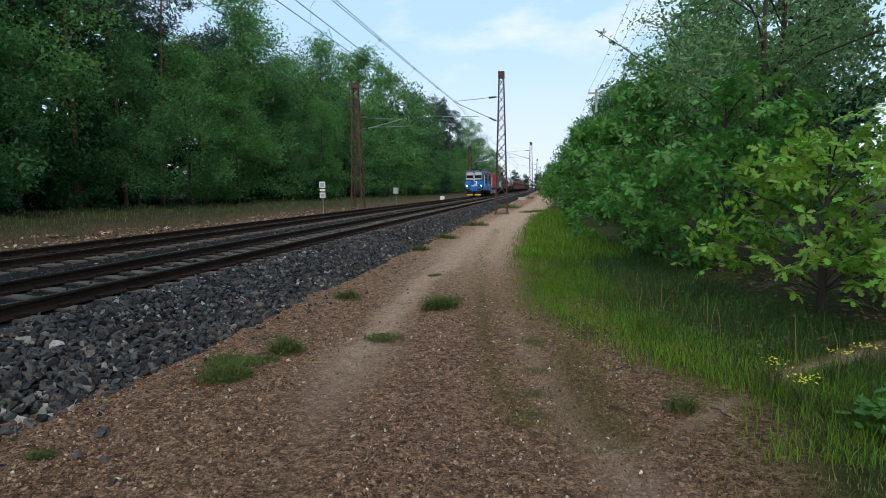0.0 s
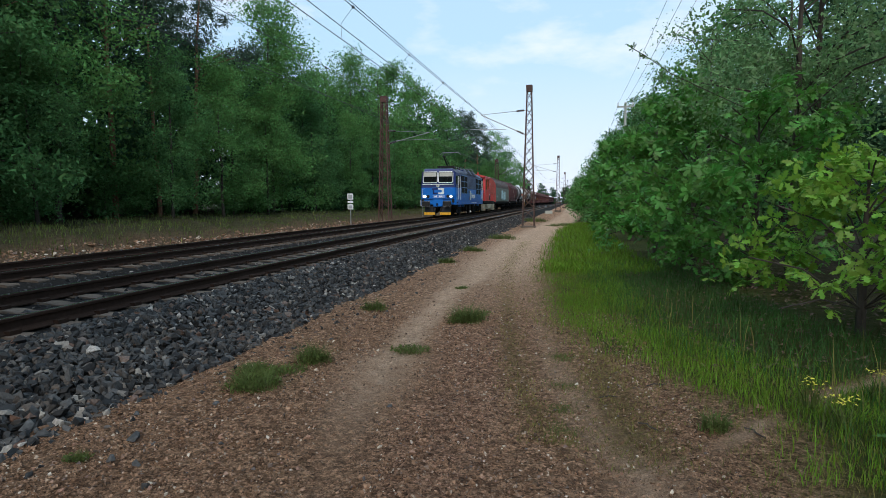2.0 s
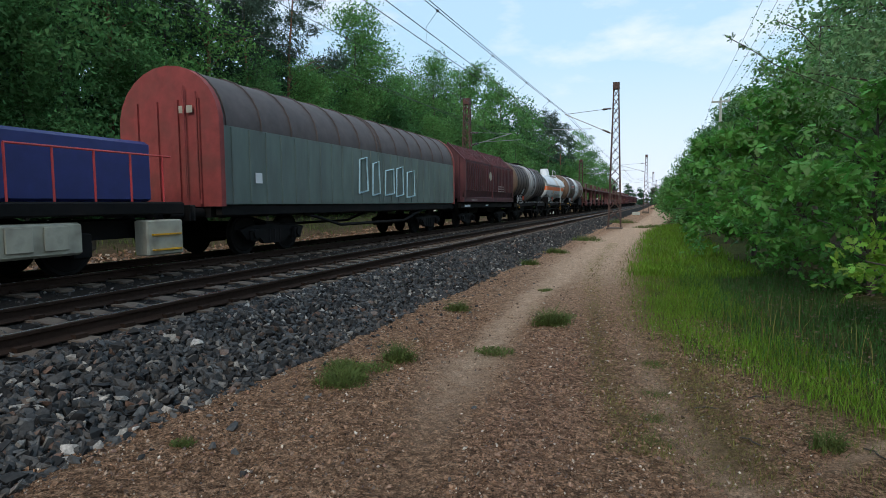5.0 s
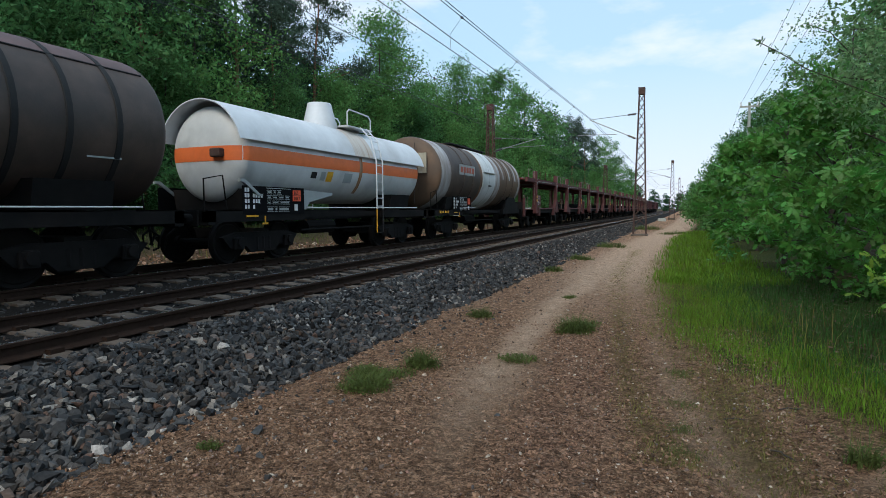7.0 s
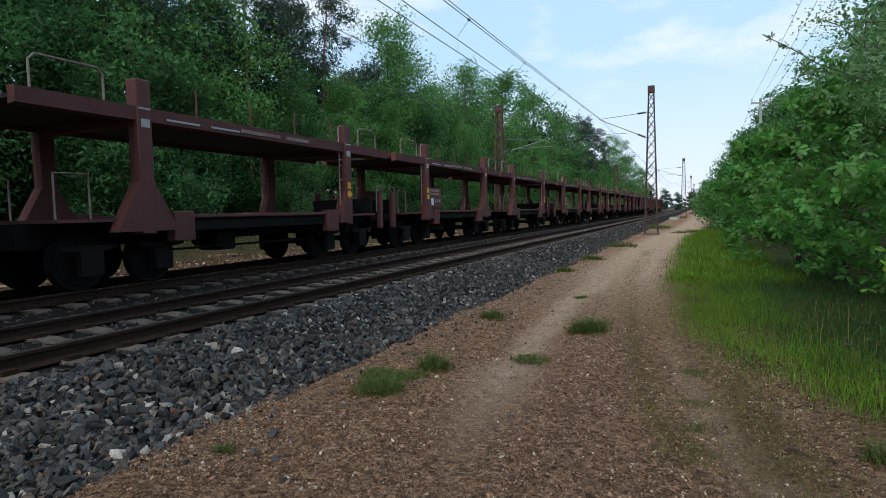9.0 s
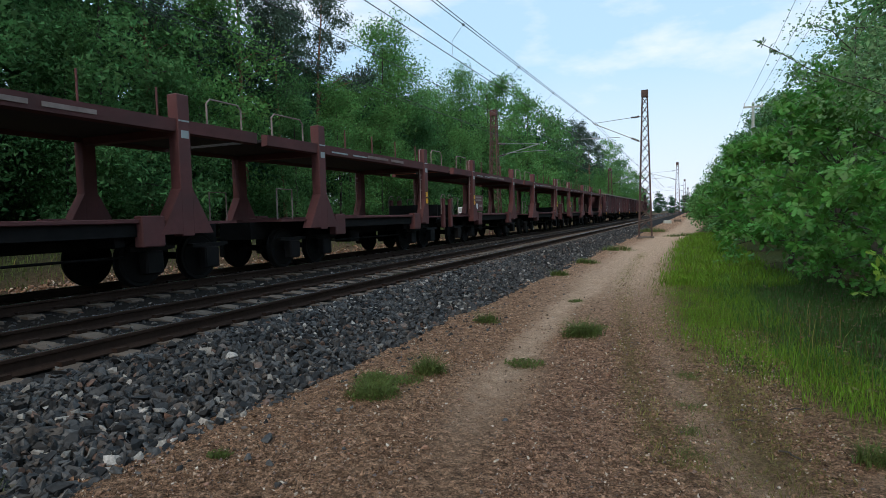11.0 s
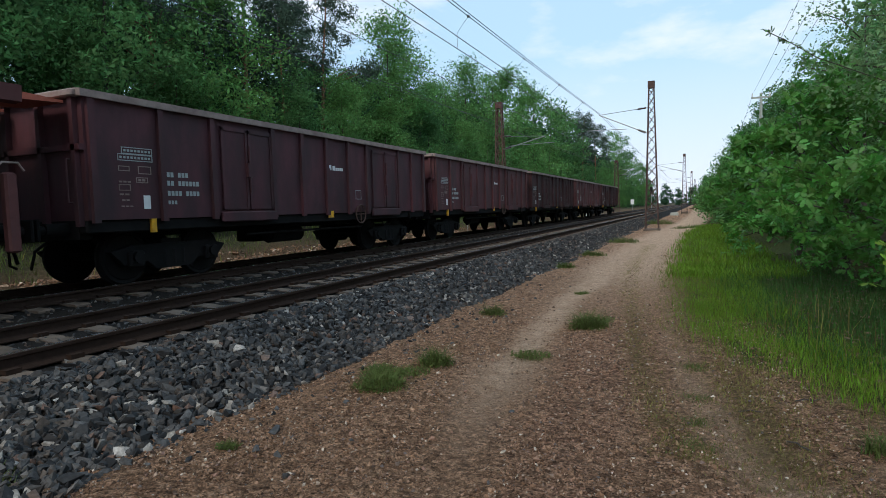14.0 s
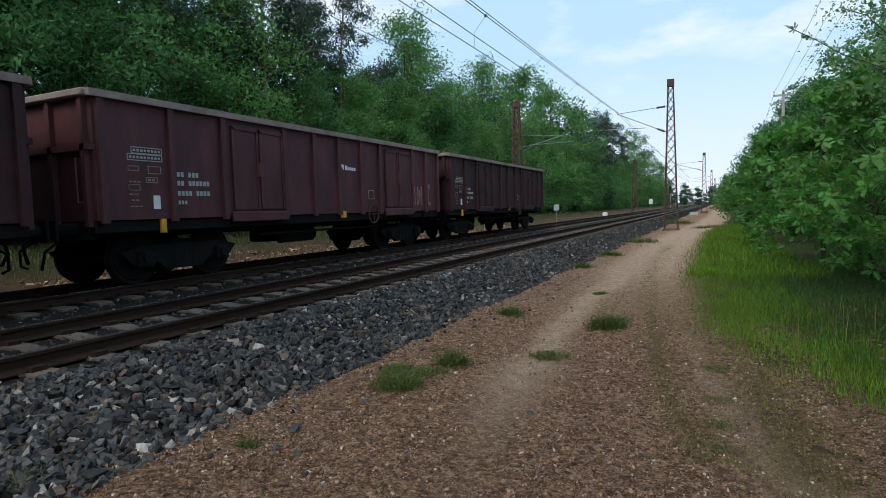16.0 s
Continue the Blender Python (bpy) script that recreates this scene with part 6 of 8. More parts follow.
        # doors with white handrails
        for yd in (1.1, 13.62):
            d = part("cab_door", MB().box(*sorted((s * (W - 0.05), s * (W + 0.015))), yd, yd + 0.66, 2.4, 3.42), "louvre", upper, "cab door with a window")
            part("door_window", MB().box(*sorted((s * W, s * (W + 0.02))), yd + 0.1, yd + 0.56, 2.75, 3.32), "glass", d)
            for yy in (yd - 0.05, yd + 0.72):
                part("handrail", MB().cyl((s * (W + 0.05), yy, 1.4), (s * (W + 0.05), yy, 3.35), 0.017, 8), "white", d, "white handrail")
        # side cab window
        for yd in (0.38, 14.4):
            part("side_window", MB().box(*sorted((s * (W - 0.06), s * (W + 0.012))), yd, yd + 0.4, 2.7, 3.35), "glass", upper)
        # roof slope: light panels over the windows, dark grilles between
        for y0, y1, m, nm in ((1.95, 5.4, "roof_grey", "roof_panel"), (10.6, 13.5, "roof_grey", "roof_panel"), (5.45, 10.55, "louvre", "roof_grille")):
            a, b = ((s * 1.4, 3.64), (s * 1.14, 3.92)) if m != "louvre" else ((s * 1.4, 3.66), (s * 1.05, 4.12))
            nx, nz = s * 0.03, 0.03
            prof = [a, (a[0] + nx, a[1] + nz), (b[0] + nx, b[1] + nz), b]
            if s > 0:
                prof = [a, (a[0] + nx, a[1] + nz), (b[0] + nx, b[1] + nz), b]
            else:
                prof = prof[::-1]
            g = part(nm, MB().prism_y(prof, y0, y1), m, t, smooth=0)
            if m != "louvre":
                for f in (0.25, 0.5, 0.75):
                    x, z = a[0] + (b[0] - a[0]) * f + nx, a[1] + (b[1] - a[1]) * f + nz
                    part("panel_seam", MB().box(x - 0.012, x + 0.012, y0 + 0.3, y1 - 0.1, z - 0.008, z + 0.012), "navy", g, smooth=0)
            if m == "louvre":
                for k in range(9):
                    f = (k + 0.5) / 9
                    x, z = a[0] + (b[0] - a[0]) * f + nx, a[1] + (b[1] - a[1]) * f + nz
                    part("grille_slat", MB().box(x - 0.01, x + 0.014, y0, y1, z - 0.005, z + 0.005), "louvre_slat", g, smooth=0)
                for yy in (5.45, 7.9, 10.4):
                    part("grille_edge", MB().cyl((a[0] + nx, yy, a[1] + nz), (b[0] + nx, yy + 0.1, b[1] + nz), 0.11, 4), "roof_grey", g, smooth=0)
        # company mark: dark and white block shapes and a row of bars for the word
        bars(t, s * (W + 0.029), [(6.02, 6.64, 1.98, 2.22), (6.2, 6.42, 1.62, 1.98), (6.2, 6.64, 1.39, 1.62)], "navy", "logo_dark", "dark block of the company mark")
        bars(t, s * (W + 0.03), [(6.66, 7.3, 1.98, 2.22), (7.0, 7.3, 1.62, 1.98), (6.66, 7.3, 1.39, 1.62)], "white", "logo_white", "white block of the company mark")
        bars(t, s * (W + 0.03), [(7.6, 8.0, 1.58, 2.02), (8.1, 8.42, 1.58, 1.9), (8.52, 8.7, 1.58, 1.9), (8.8, 9.14, 1.45, 1.9), (9.24, 9.64, 1.58, 1.9)], "white", "wordmark", "white word of the company mark as plain bars")
        bars(t, s * (W + 0.01), [(7.5, 7.75, 1.08, 1.16), (8.0, 8.2, 1.08, 1.16), (8.3, 9.2, 1.08, 1.17), (9.3, 10.7, 1.08, 1.17)], "white", "lettering", "small white number row as plain bars")
        part("sill_stripe", MB().box(*sorted((s * W, s * (W + 0.012))), 0.3, L - 0.3, 1.0, 1.3), "blue", body, smooth=0)
        # steps and boxes below the sill
        for yy in (1.2, 13.75):
            for z in (0.35, 0.65):
                part("step", MB().box(*sorted((s * 1.15, s * 1.42)), yy, yy + 0.5, z, z + 0.03), "under", t)
        for yy, w in ((5.6, 0.5), (7.0, 1.2), (9.2, 0.7)):
            part("battery_box", MB().box(*sorted((s * 0.9, s * 1.35)), yy, yy + w, 0.45, 0.98, 0.03), "under", t)
        for yy in (4.1, 9.9, 12.5, 2.3):
            part("jack_pad", MB().box(*sorted((s * 1.1, s * 1.4)), yy, yy + 0.28, 0.8, 1.0, 0.02), "blue", t)
    for s in (-1, 1):
        for yy, w in ((0.55, 0.5), (2.95, 0.12), (4.6, 0.1), (6.2, 0.14), (12.1, 0.1), (14.2, 0.35)):
            part("sill_fitting", MB().box(*sorted((s * (W - 0.02), s * (W + 0.02))), yy, yy + w, 1.1, 1.2, 0.01), "dark" if w > 0.2 else "galv", t)
        for yd in (1.1, 13.62):
            # no opening is cut: a black block paints the recess's shade
            part("foot_hole", MB().box(*sorted((s * (W - 0.06), s * (W + 0.004))), yd + 0.1, yd + 0.55, 1.38, 1.5), "dark", t, "foot recess below the door, its shade a black block")
            part("door_lever", MB().tube([(s * (W + 0.03), yd + 0.3, 1.78), (s * (W + 0.05), yd + 0.52, 1.84)], 0.014, 5), "galv", t)
        part("roof_cable", MB().tube([(s * 0.95, 4.2, 4.0), (s * 0.98, 5.0, 4.3), (s * 0.9, 6.5, 4.26), (s * 0.9, 9.4, 4.24), (s * 0.95, 10.9, 4.05)], 0.022, 6), "dark", t)
    for y in (2.2, 4.2, 5.0, 10.9, 12.8):
        mb = MB()
        for k in range(6):
            mb.cyl((0.85, y, 3.93 + k * 0.055), (0.85, y, 3.96 + k * 0.055), 0.085, 10, 0.05)
        mb.cyl((0.85, y, 3.9), (0.85, y, 4.3), 0.035, 8)
        part("roof_insulator", mb, "insulator", t)
    part("roof_hood", MB().prism_y([(-1.4, 3.6), (1.4, 3.6), (1.05, 4.11), (-1.05, 4.11)], 5.4, 10.6), "navy", t, "raised dark hood of the roof grilles", smooth=0)
    # both ends
    for e in (0, 1):
        f = (lambda y: y) if e == 0 else (lambda y: L - y)
        o = -1 if e == 0 else 1
        def bx(mb, x0, x1, y0, y1, z0, z1, ch=0.0):
            return mb.box(x0, x1, *sorted((f(y0), f(y1))), z0, z1, ch)
        for x0, x1 in ((-1.24, -0.05), (0.13 - 0.08, 1.24)):
            w = part("windscreen", bx(MB(), x0, x1, 0.0, 0.2, 2.8, 3.64, 0.03), "glass", t, "windscreen in a broad white frame")
            mb = MB()
            ring = [(x0, 2.86), (x0 + 0.08, 2.78), (x1 - 0.08, 2.78), (x1, 2.86), (x1, 3.58), (x1 - 0.08, 3.66), (x0 + 0.08, 3.66), (x0, 3.58), (x0, 2.86), (x0 + 0.08, 2.78)]
            mb.tube([(x, f(-0.03 + 0.1 * (z - 2.78)), z) for x, z in ring], 0.032, 8)
            part("window_frame", mb, "white", w, "white window frame")
            part("blind", bx(MB(), x0 + 0.08, x1 - 0.08, -0.02, 0.0, 3.28, 3.61), "blind", w, "pale lowered blind")
            xm = (x0 + x1) / 2
            part("wiper", MB().cyl((xm, f(-0.05), 2.8), (xm + 0.25, f(-0.02), 3.25), 0.015, 6), "dark", w)
        part("front_rail", bx(MB(), -1.3, 1.3, -0.04, 0.02, 2.62, 2.66), "white", t)
        part("front_panel", bx(MB(), -1.34, 1.34, -0.03, 0.06, 1.52, 2.36, 0.02), "blue", t)
        hl = part("head_lamp", MB().cyl((0, f(0.02), 2.52), (0, f(-0.08), 2.52), 0.12, 16), "lamp_rim", t, "round unlit top headlamp")
        part("lens", MB().cyl((0, f(-0.08), 2.52), (0, f(-0.086), 2.52), 0.05, 12), "lamp_off", hl)
        for s in (-1, 1):
            l = part("lamp_ring", MB().cyl((s * 1.1, f(0.0), 1.66), (s * 1.1, f(-0.06), 1.66), 0.14, 16), "dark", t, "black lamp ring")
            l2 = part("lamp_ring", MB().cyl((s * 0.83, f(0.0), 1.66), (s * 0.83, f(-0.06), 1.66), 0.13, 16), "dark", t, "black lamp ring")
            part("lamp", MB().cyl((s * 1.1, f(-0.05), 1.66), (s * 1.1, f(-0.075), 1.66), 0.105, 16), "lamp_off" if e else "lamp_on", l, "round lit lamp")
            part("tail_lamp", MB().cyl((s * 0.83, f(-0.05), 1.66), (s * 0.83, f(-0.07), 1.66), 0.05, 12), "lamp_off", l2)
            part("front_grip", MB().tube([(s * 1.28, f(-0.03), 1.55), (s * 1.3, f(-0.1), 1.6), (s * 1.3, f(-0.1), 2.25), (s * 1.1, f(-0.1), 2.3)], 0.016, 6), "white" if s < 0 else "blue", t)
        # company mark on the front
        part("logo_dark", bx(bx(bx(MB(), -0.5, -0.02, -0.045, -0.03, 2.2, 2.34), -0.42, -0.3, -0.045, -0.03, 1.86, 2.2), -0.42, -0.02, -0.045, -0.03, 1.84, 1.98), "navy", t, "dark block of the company mark")
        part("logo_white", bx(bx(bx(MB(), 0.02, 0.5, -0.045, -0.03, 2.2, 2.34), 0.32, 0.5, -0.045, -0.03, 1.98, 2.2), 0.02, 0.5, -0.045, -0.03, 1.84, 1.98), "white", t, "white block of the company mark")
        pl = part("number_panel", bx(MB(), -0.42, 0.55, -0.05, -0.03, 1.56, 1.77), "white", t, "pale-edged number panel")
        part("panel_face", bx(MB(), -0.4, 0.53, -0.056, -0.05, 1.58, 1.75), "blue", pl)
        mb = MB()
        for k in range(8):
            if k != 3:
                bx(mb, -0.34 + k * 0.105, -0.27 + k * 0.105, -0.062, -0.056, 1.605, 1.725)
        part("number_bars", mb, "white", pl)
        # skirt, beam, buffers with broad plates, snow plough
        part("front_beam", bx(MB(), -1.4, 1.4, -0.02, 0.3, 1.0, 1.5, 0.04), "blue", t)
        part("beam_ledge", bx(MB(), -1.4, 1.4, -0.12, 0.05, 1.46, 1.5), "blue", t)
        part("coupler_shield", MB().prism_x([(f(0.0), 0.8), (f(-0.1), 0.85), (f(-0.1), 1.4), (f(0.0), 1.45)] if e else [(f(0.0), 0.8), (f(0.0), 1.45), (f(-0.1), 1.4), (f(-0.1), 0.85)], -0.38, 0.38), "blue", t)
        buffers(t, f(0.0), o, 1.07, (0.66, 0.42), "dark")
        for s in (-1, 1):
            part("buffer_edge", MB().tube([(s * 0.875 - 0.33, f(-0.61), 0.87), (s * 0.875 + 0.33, f(-0.61), 0.87), (s * 0.875 + 0.33, f(-0.61), 1.27), (s * 0.875 - 0.33, f(-0.61), 1.27), (s * 0.875 - 0.33, f(-0.61), 0.87)], 0.014, 4), "galv", t)
            part("cable_socket", bx(MB(), s * 1.28 - 0.09, s * 1.28 + 0.09, -0.1, 0.05, 1.15, 1.42, 0.02), "dark", t)
            p = part("snow_plough", MB().prism_x([(f(-0.05), 0.2), (f(-0.25), 0.15), (f(-0.1), 0.6), (f(0.1), 0.85), (f(0.16), 0.85)] if o < 0 else [(f(-0.05), 0.2), (f(0.16), 0.85), (f(0.1), 0.85), (f(-0.1), 0.6), (f(-0.25), 0.15)], *sorted((s * 0.2, s * 1.08))), "dark", t, "black plough blade")
            part("plough_edge", bx(MB(), *sorted((s * 0.2, s * 1.1)), -0.27, -0.2, 0.15, 0.36, 0.01), "yellow", p, "yellow plough edge")
        hook(t, f(-0.05), o)
    for y in (3.4, 11.7):
        bogie(t, y, 3.2, 0.625)
    part("underframe", MB().box(-1.2, 1.2, 0.3, L - 0.3, 0.75, 1.0), "under", t)
    # roof: pantographs, insulators, bus bar
    def panto(y, raised, o):
        p = part("pantograph", MB().box(-0.7, 0.7, y - 0.7, y - 0.6, 4.22, 4.3).box(-0.7, 0.7, y + 0.6, y + 0.7, 4.22, 4.3).box(-0.7, -0.6, y - 0.7, y + 0.7, 4.22, 4.3).box(0.6, 0.7, y - 0.7, y + 0.7, 4.22, 4.3), "dark", t, "half-scissor pantograph, raised" if raised else "folded pantograph")
        for sx in (-0.6, 0.6):
            for sy in (-0.6, 0.6):
                mb = MB()
                for k in range(4):
                    mb.cyl((sx, y + sy, 4.0 + k * 0.06), (sx, y + sy, 4.03 + k * 0.06), 0.09, 8)
                part("insulator", mb, "insulator", p)
        top = 5.62 if raised else 4.5
        knee = (0, y - o * 1.3, 5.1 if raised else 4.42)
        part("lower_arm", MB().cyl((0, y + o * 0.5, 4.28), knee, 0.07, 8).cyl((0.25, y + o * 0.4, 4.28), (0.12, knee[1], knee[2]), 0.03, 6), "dark", p)
        part("upper_arm", MB().cyl((-0.1, knee[1], knee[2]), (-0.45, y + o * (1.5 if raised else 0.6), top), 0.035, 6).cyl((0.1, knee[1], knee[2]), (0.45, y + o * (1.5 if raised else 0.6), top), 0.025, 6), "dark", p)
        part("collector", MB().tube([(-0.95, y + o * (1.5 if raised else 0.6), top - 0.2), (-0.7, y + o * (1.5 if raised else 0.6), top), (0.7, y + o * (1.5 if raised else 0.6), top), (0.95, y + o * (1.5 if raised else 0.6), top - 0.2)], 0.03, 6).tube([(-0.7, y + o * (1.5 if raised else 0.6) + 0.35, top), (0.7, y + o * (1.5 if raised else 0.6) + 0.35, top)], 0.025, 6), "galv", p)
    panto(3.5, True, 1)
    panto(12.4, False, -1)
    for y in (4.6, 6.3, 8.4, 10.4):
        mb = MB()
        for k in range(5):
            mb.cyl((0.45, y, 4.0 + k * 0.06), (0.45, y, 4.035 + k * 0.06), 0.1, 10, 0.06)
        part("roof_insulator", mb, "insulator", t)
    part("bus_bar", MB().tube([(0.3, 3.5, 4.3), (0.45, 4.6, 4.32), (0.45, 6.3, 4.32), (0.45, 8.4, 4.32), (0.45, 10.4, 4.32), (0.3, 11.8, 4.3)], 0.02, 6), "galv", t)
    part("roof_box", MB().box(-0.6, 0.6, 6.6, 8.2, 3.98, 4.2, 0.04).box(-0.5, 0.3, 9.0, 10.0, 3.98, 4.18, 0.04), "roof_grey", t)
    part("horn", MB().cyl((0.5, 0.9, 4.0), (0.5, 0.7, 4.02), 0.02, 8, 0.045), "dark", t)


def build_shunter():
    s0 = 16.3
    t = vehicle("diesel_shunter", "small red diesel shunting locomotive with blue bonnets and a cream frame", "locomotive", s0)
    L = 8.9
    part("frame", MB().box(-1.38, 1.38, 0.0, L, 1.05, 1.3, 0.03), "under", t, "black frame")
    part("cab", MB().prism_x([(1.2, 1.3), (4.9, 1.3), (4.9, 2.65), (4.4, 3.95), (1.2, 3.95)], -1.38, 1.38), "red_loco", t, "red cab", smooth=0)
    part("cab_roof", MB().prism_y([(-1.48, 3.92), (1.48, 3.92), (1.4, 4.02), (0.6, 4.22), (-0.6, 4.22), (-1.4, 4.02)], 0.9, 4.95), "red_loco", t, smooth=0)
    part("bonnet", MB().box(-1.2, 1.2, 0.1, 1.2, 1.3, 2.6, 0.06), "loco_blue_dark", t, "dark blue bonnet")
    part("bonnet", MB().box(-0.95, 0.95, 4.9, 8.5, 1.3, 2.5, 0.06), "loco_blue_dark", t, "dark blue bonnet")
    for s in (-1, 1):
        x = s * 1.38
        for q in ([(1.55, 2.55), (2.45, 2.55), (2.3, 3.7), (1.55, 3.7)], [(2.85, 2.7), (3.45, 2.7), (3.3, 3.75), (2.7, 3.75)], [(3.55, 2.7), (4.15, 2.7), (3.98, 3.75), (3.4, 3.75)]):
            part("cab_window", MB().prism_x(q, *sorted((x - s * 0.03, x + s * 0.012))), "glass", t)
            part("window_frame", MB().tube([(x + s * 0.012, a, b) for a, b in q + q[:1]], 0.025, 5), "red_loco", t)
        for k in range(5):
            part("skirt_louvre", MB().box(*sorted((s * 1.37, s * 1.4)), 3.5 + k * 0.6, 3.92 + k * 0.6, 0.5, 0.9, 0.01), "cream", t, "cream side locker door")
        part("cab_door", MB().box(*sorted((x, x + s * 0.02)), 2.9, 4.0, 1.35, 2.35), "red_loco", t)
        part("grille", MB().box(*sorted((x, x + s * 0.012)), 4.1, 4.8, 1.4, 1.9), "dark", t)
        bars(t, x, [(4.1, 4.7, 1.98, 2.08)], "white", "number_bars", "white number as plain bars")
        for y0 in (0.1, 5.4):
            hr = MB()
            for yy in np.arange(y0, y0 + (1.6 if y0 < 1 else 3.3), 0.75):
                hr.cyl((s * 1.33, yy, 1.3), (s * 1.33, yy, 2.2), 0.02, 6)
            hr.cyl((s * 1.33, y0, 2.2), (s * 1.33, y0 + (1.5 if y0 < 1 else 3.2), 2.2), 0.02, 6)
            part("handrail", hr, "red_loco", t)
        part("fuel_tank", MB().box(*sorted((s * 0.8, s * 1.36)), 3.4, 6.6, 0.4, 0.95, 0.04), "cream", t)
        for yy in (0.1, 7.9):
            part("step", MB().box(*sorted((s * 1.05, s * 1.4)), yy, yy + 0.9, 0.25, 0.95, 0.03), "cream", t, "cream corner step box")
            for z in (0.35, 0.65):
                part("tread", MB().box(*sorted((s * 1.36, s * 1.46)), yy + 0.1, yy + 0.8, z, z + 0.03), "yellow", t)
        bars(t, s * 1.0, [(0.5, 1.3, 1.5, 1.9)], "dark", "vent", "dark vent")
    part("front_window", MB().add([(-1.15, 4.88, 2.75), (-0.1, 4.88, 2.75), (-0.1, 4.48, 3.8), (-1.15, 4.48, 3.8), (0.1, 4.88, 2.75), (1.15, 4.88, 2.75), (1.15, 4.48, 3.8), (0.1, 4.48, 3.8)], [(0, 1, 2, 3), (4, 5, 6, 7)]), "glass", t)
    part("front_window", MB().box(-1.15, -0.1, 1.17, 1.21, 2.7, 3.75).box(0.1, 1.15, 1.17, 1.21, 2.7, 3.75), "glass", t)
    part("horn", MB().cyl((-0.4, 1.4, 4.28), (-0.4, 1.05, 4.33), 0.04, 8, 0.09).cyl((0.5, 1.6, 4.1), (0.5, 1.6, 4.5), 0.06, 8), "red_loco", t)
    for y in (2.2, 6.7):
        wheelset(t, y, 0.5)
        for s in (-1, 1):
            part("axle_box", MB().box(*sorted((s * 1.0, s * 1.2)), y - 0.2, y + 0.2, 0.3, 0.75, 0.03), "under", t)
    part("underframe", MB().box(-0.9, 0.9, 0.3, L - 0.3, 0.6, 0.95), "under", t)
    for y, o in ((0.0, -1), (L, 1)):
        buffers(t, y, o, 1.06, (0.44, 0.36), "dark")
        hook(t, y, o)


def build_box_wagon():
    s0, L, W = 26.2, 15.8, 1.42
    t = vehicle("covered_wagon", "covered goods wagon with grey-green sliding walls and red ends", "wagon", s0)
    arch = [(-W, 3.0)] + [(-W * math.cos(a), 3.05 + 1.32 * math.sin(a)) for a in np.linspace(0.12, math.pi - 0.12, 13)] + [(W, 3.0)]
    for y0, y1 in ((0.0, 0.14), (L - 0.14, L)):
        e = part("end_wall", MB().prism_y([(-W - 0.04, 1.2), (W + 0.04, 1.2)] + [(x * 1.03, z + 0.03) for x, z in arch[::-1]], y0, y1), "red_end", t, "red-brown end wall")
        mb = MB()
        yy = y0 - 0.05 if y0 == 0 else y1
        for x in (-0.9, -0.3, 0.3, 0.9):
            mb.box(x - 0.05, x + 0.05, yy, yy + 0.05, 1.25, 3.6)
        part("end_rib", mb, "red_end", e)
    part("end_ladder", MB().tube([(0.55, -0.08, 1.4), (0.55, -0.08, 3.9)], 0.02).tube([(0.9, -0.08, 1.4), (0.9, -0.08, 3.75)], 0.02), "red_end", t)
    part("warning_signs", MB().box(0.4, 0.54, -0.065, -0.055, 3.3, 3.46).box(0.62, 0.78, -0.065, -0.055, 3.3, 3.46), "cream", t, "small yellow warning signs")
    for k in range(2):
        y0, y1 = 0.16 + k * (L / 2 - 0.1), 0.16 + (k + 1) * (L / 2 - 0.1) - 0.04
        for s in (-1, 1):
            w = part("sliding_wall", MB().box(*sorted((s * (W - 0.06), s * W)), y0, y1, 1.25, 3.02), "box_grey", t, "dirty grey-green sliding wall")
            for yy in np.arange(y0 + 0.25, y1, 0.62):
                part("wall_rib", MB().box(*sorted((s * W, s * (W + 0.025))), yy, yy + 0.05, 1.28, 3.0), "box_grey", w, smooth=0)
        r = part("roof_cover", MB().prism_y(arch[::-1], y0, y1), "box_roof", t, "dark grey arched roof cover")
        for yy in np.arange(y0 + 0.1, y1, 1.25):
            mb = MB()
            ring = [(x * 1.012, z + 0.02) for x, z in arch]
            for (xa, za), (xb, zb) in zip(ring, ring[1:]):
                mb.cyl((xa, yy, za), (xb, yy, zb), 0.025, 4, cap=False)
            part("roof_rib", mb, "box_roof", r, smooth=0)
    # pale spray paint on the wall
    rng = np.random.default_rng(4)
    for s in (-1, 1):
        # outlined blocks of spray paint
        for k in range(5):
            y0, w = 6.4 + k * 0.95, rng.uniform(0.5, 0.8)
            z0, z2 = 1.4 + rng.uniform(0, 0.2), 2.45 + rng.uniform(0, 0.35)
            line = [(y0, z0), (y0 + w, z0 + 0.08), (y0 + w - 0.06, z2), (y0 + 0.05, z2 - 0.1), (y0, z0)]
            part("spray_paint", MB().tube([(s * (W + 0.026), a, b) for a, b in line], 0.035, 4), "graffiti", t, "pale blue spray-painted outline block")
        bars(t, s * (W + 0.03), [(1.2, 1.45, 1.75, 2.0)], "sign_white", "round_plate", "small white plate")
        part("side_sill", MB().box(*sorted((s * 1.2, s * 1.36)), 0.1, L - 0.1, 1.0, 1.24), "under", t)
        part("truss", MB().tube([(s * 1.25, 3.5, 1.0), (s * 1.25, 5.5, 0.6), (s * 1.25, L - 5.5, 0.6), (s * 1.25, L - 3.5, 1.0)], 0.05, 6), "under", t)
    part("underframe", MB().box(-1.1, 1.1, 0.05, L - 0.05, 0.95, 1.22), "under", t)
    for y in (2.4, L - 2.4):
        bogie(t, y)
    for y, o in ((0, -1), (L, 1)):
        buffers(t, y, o)
        hook(t, y, o)


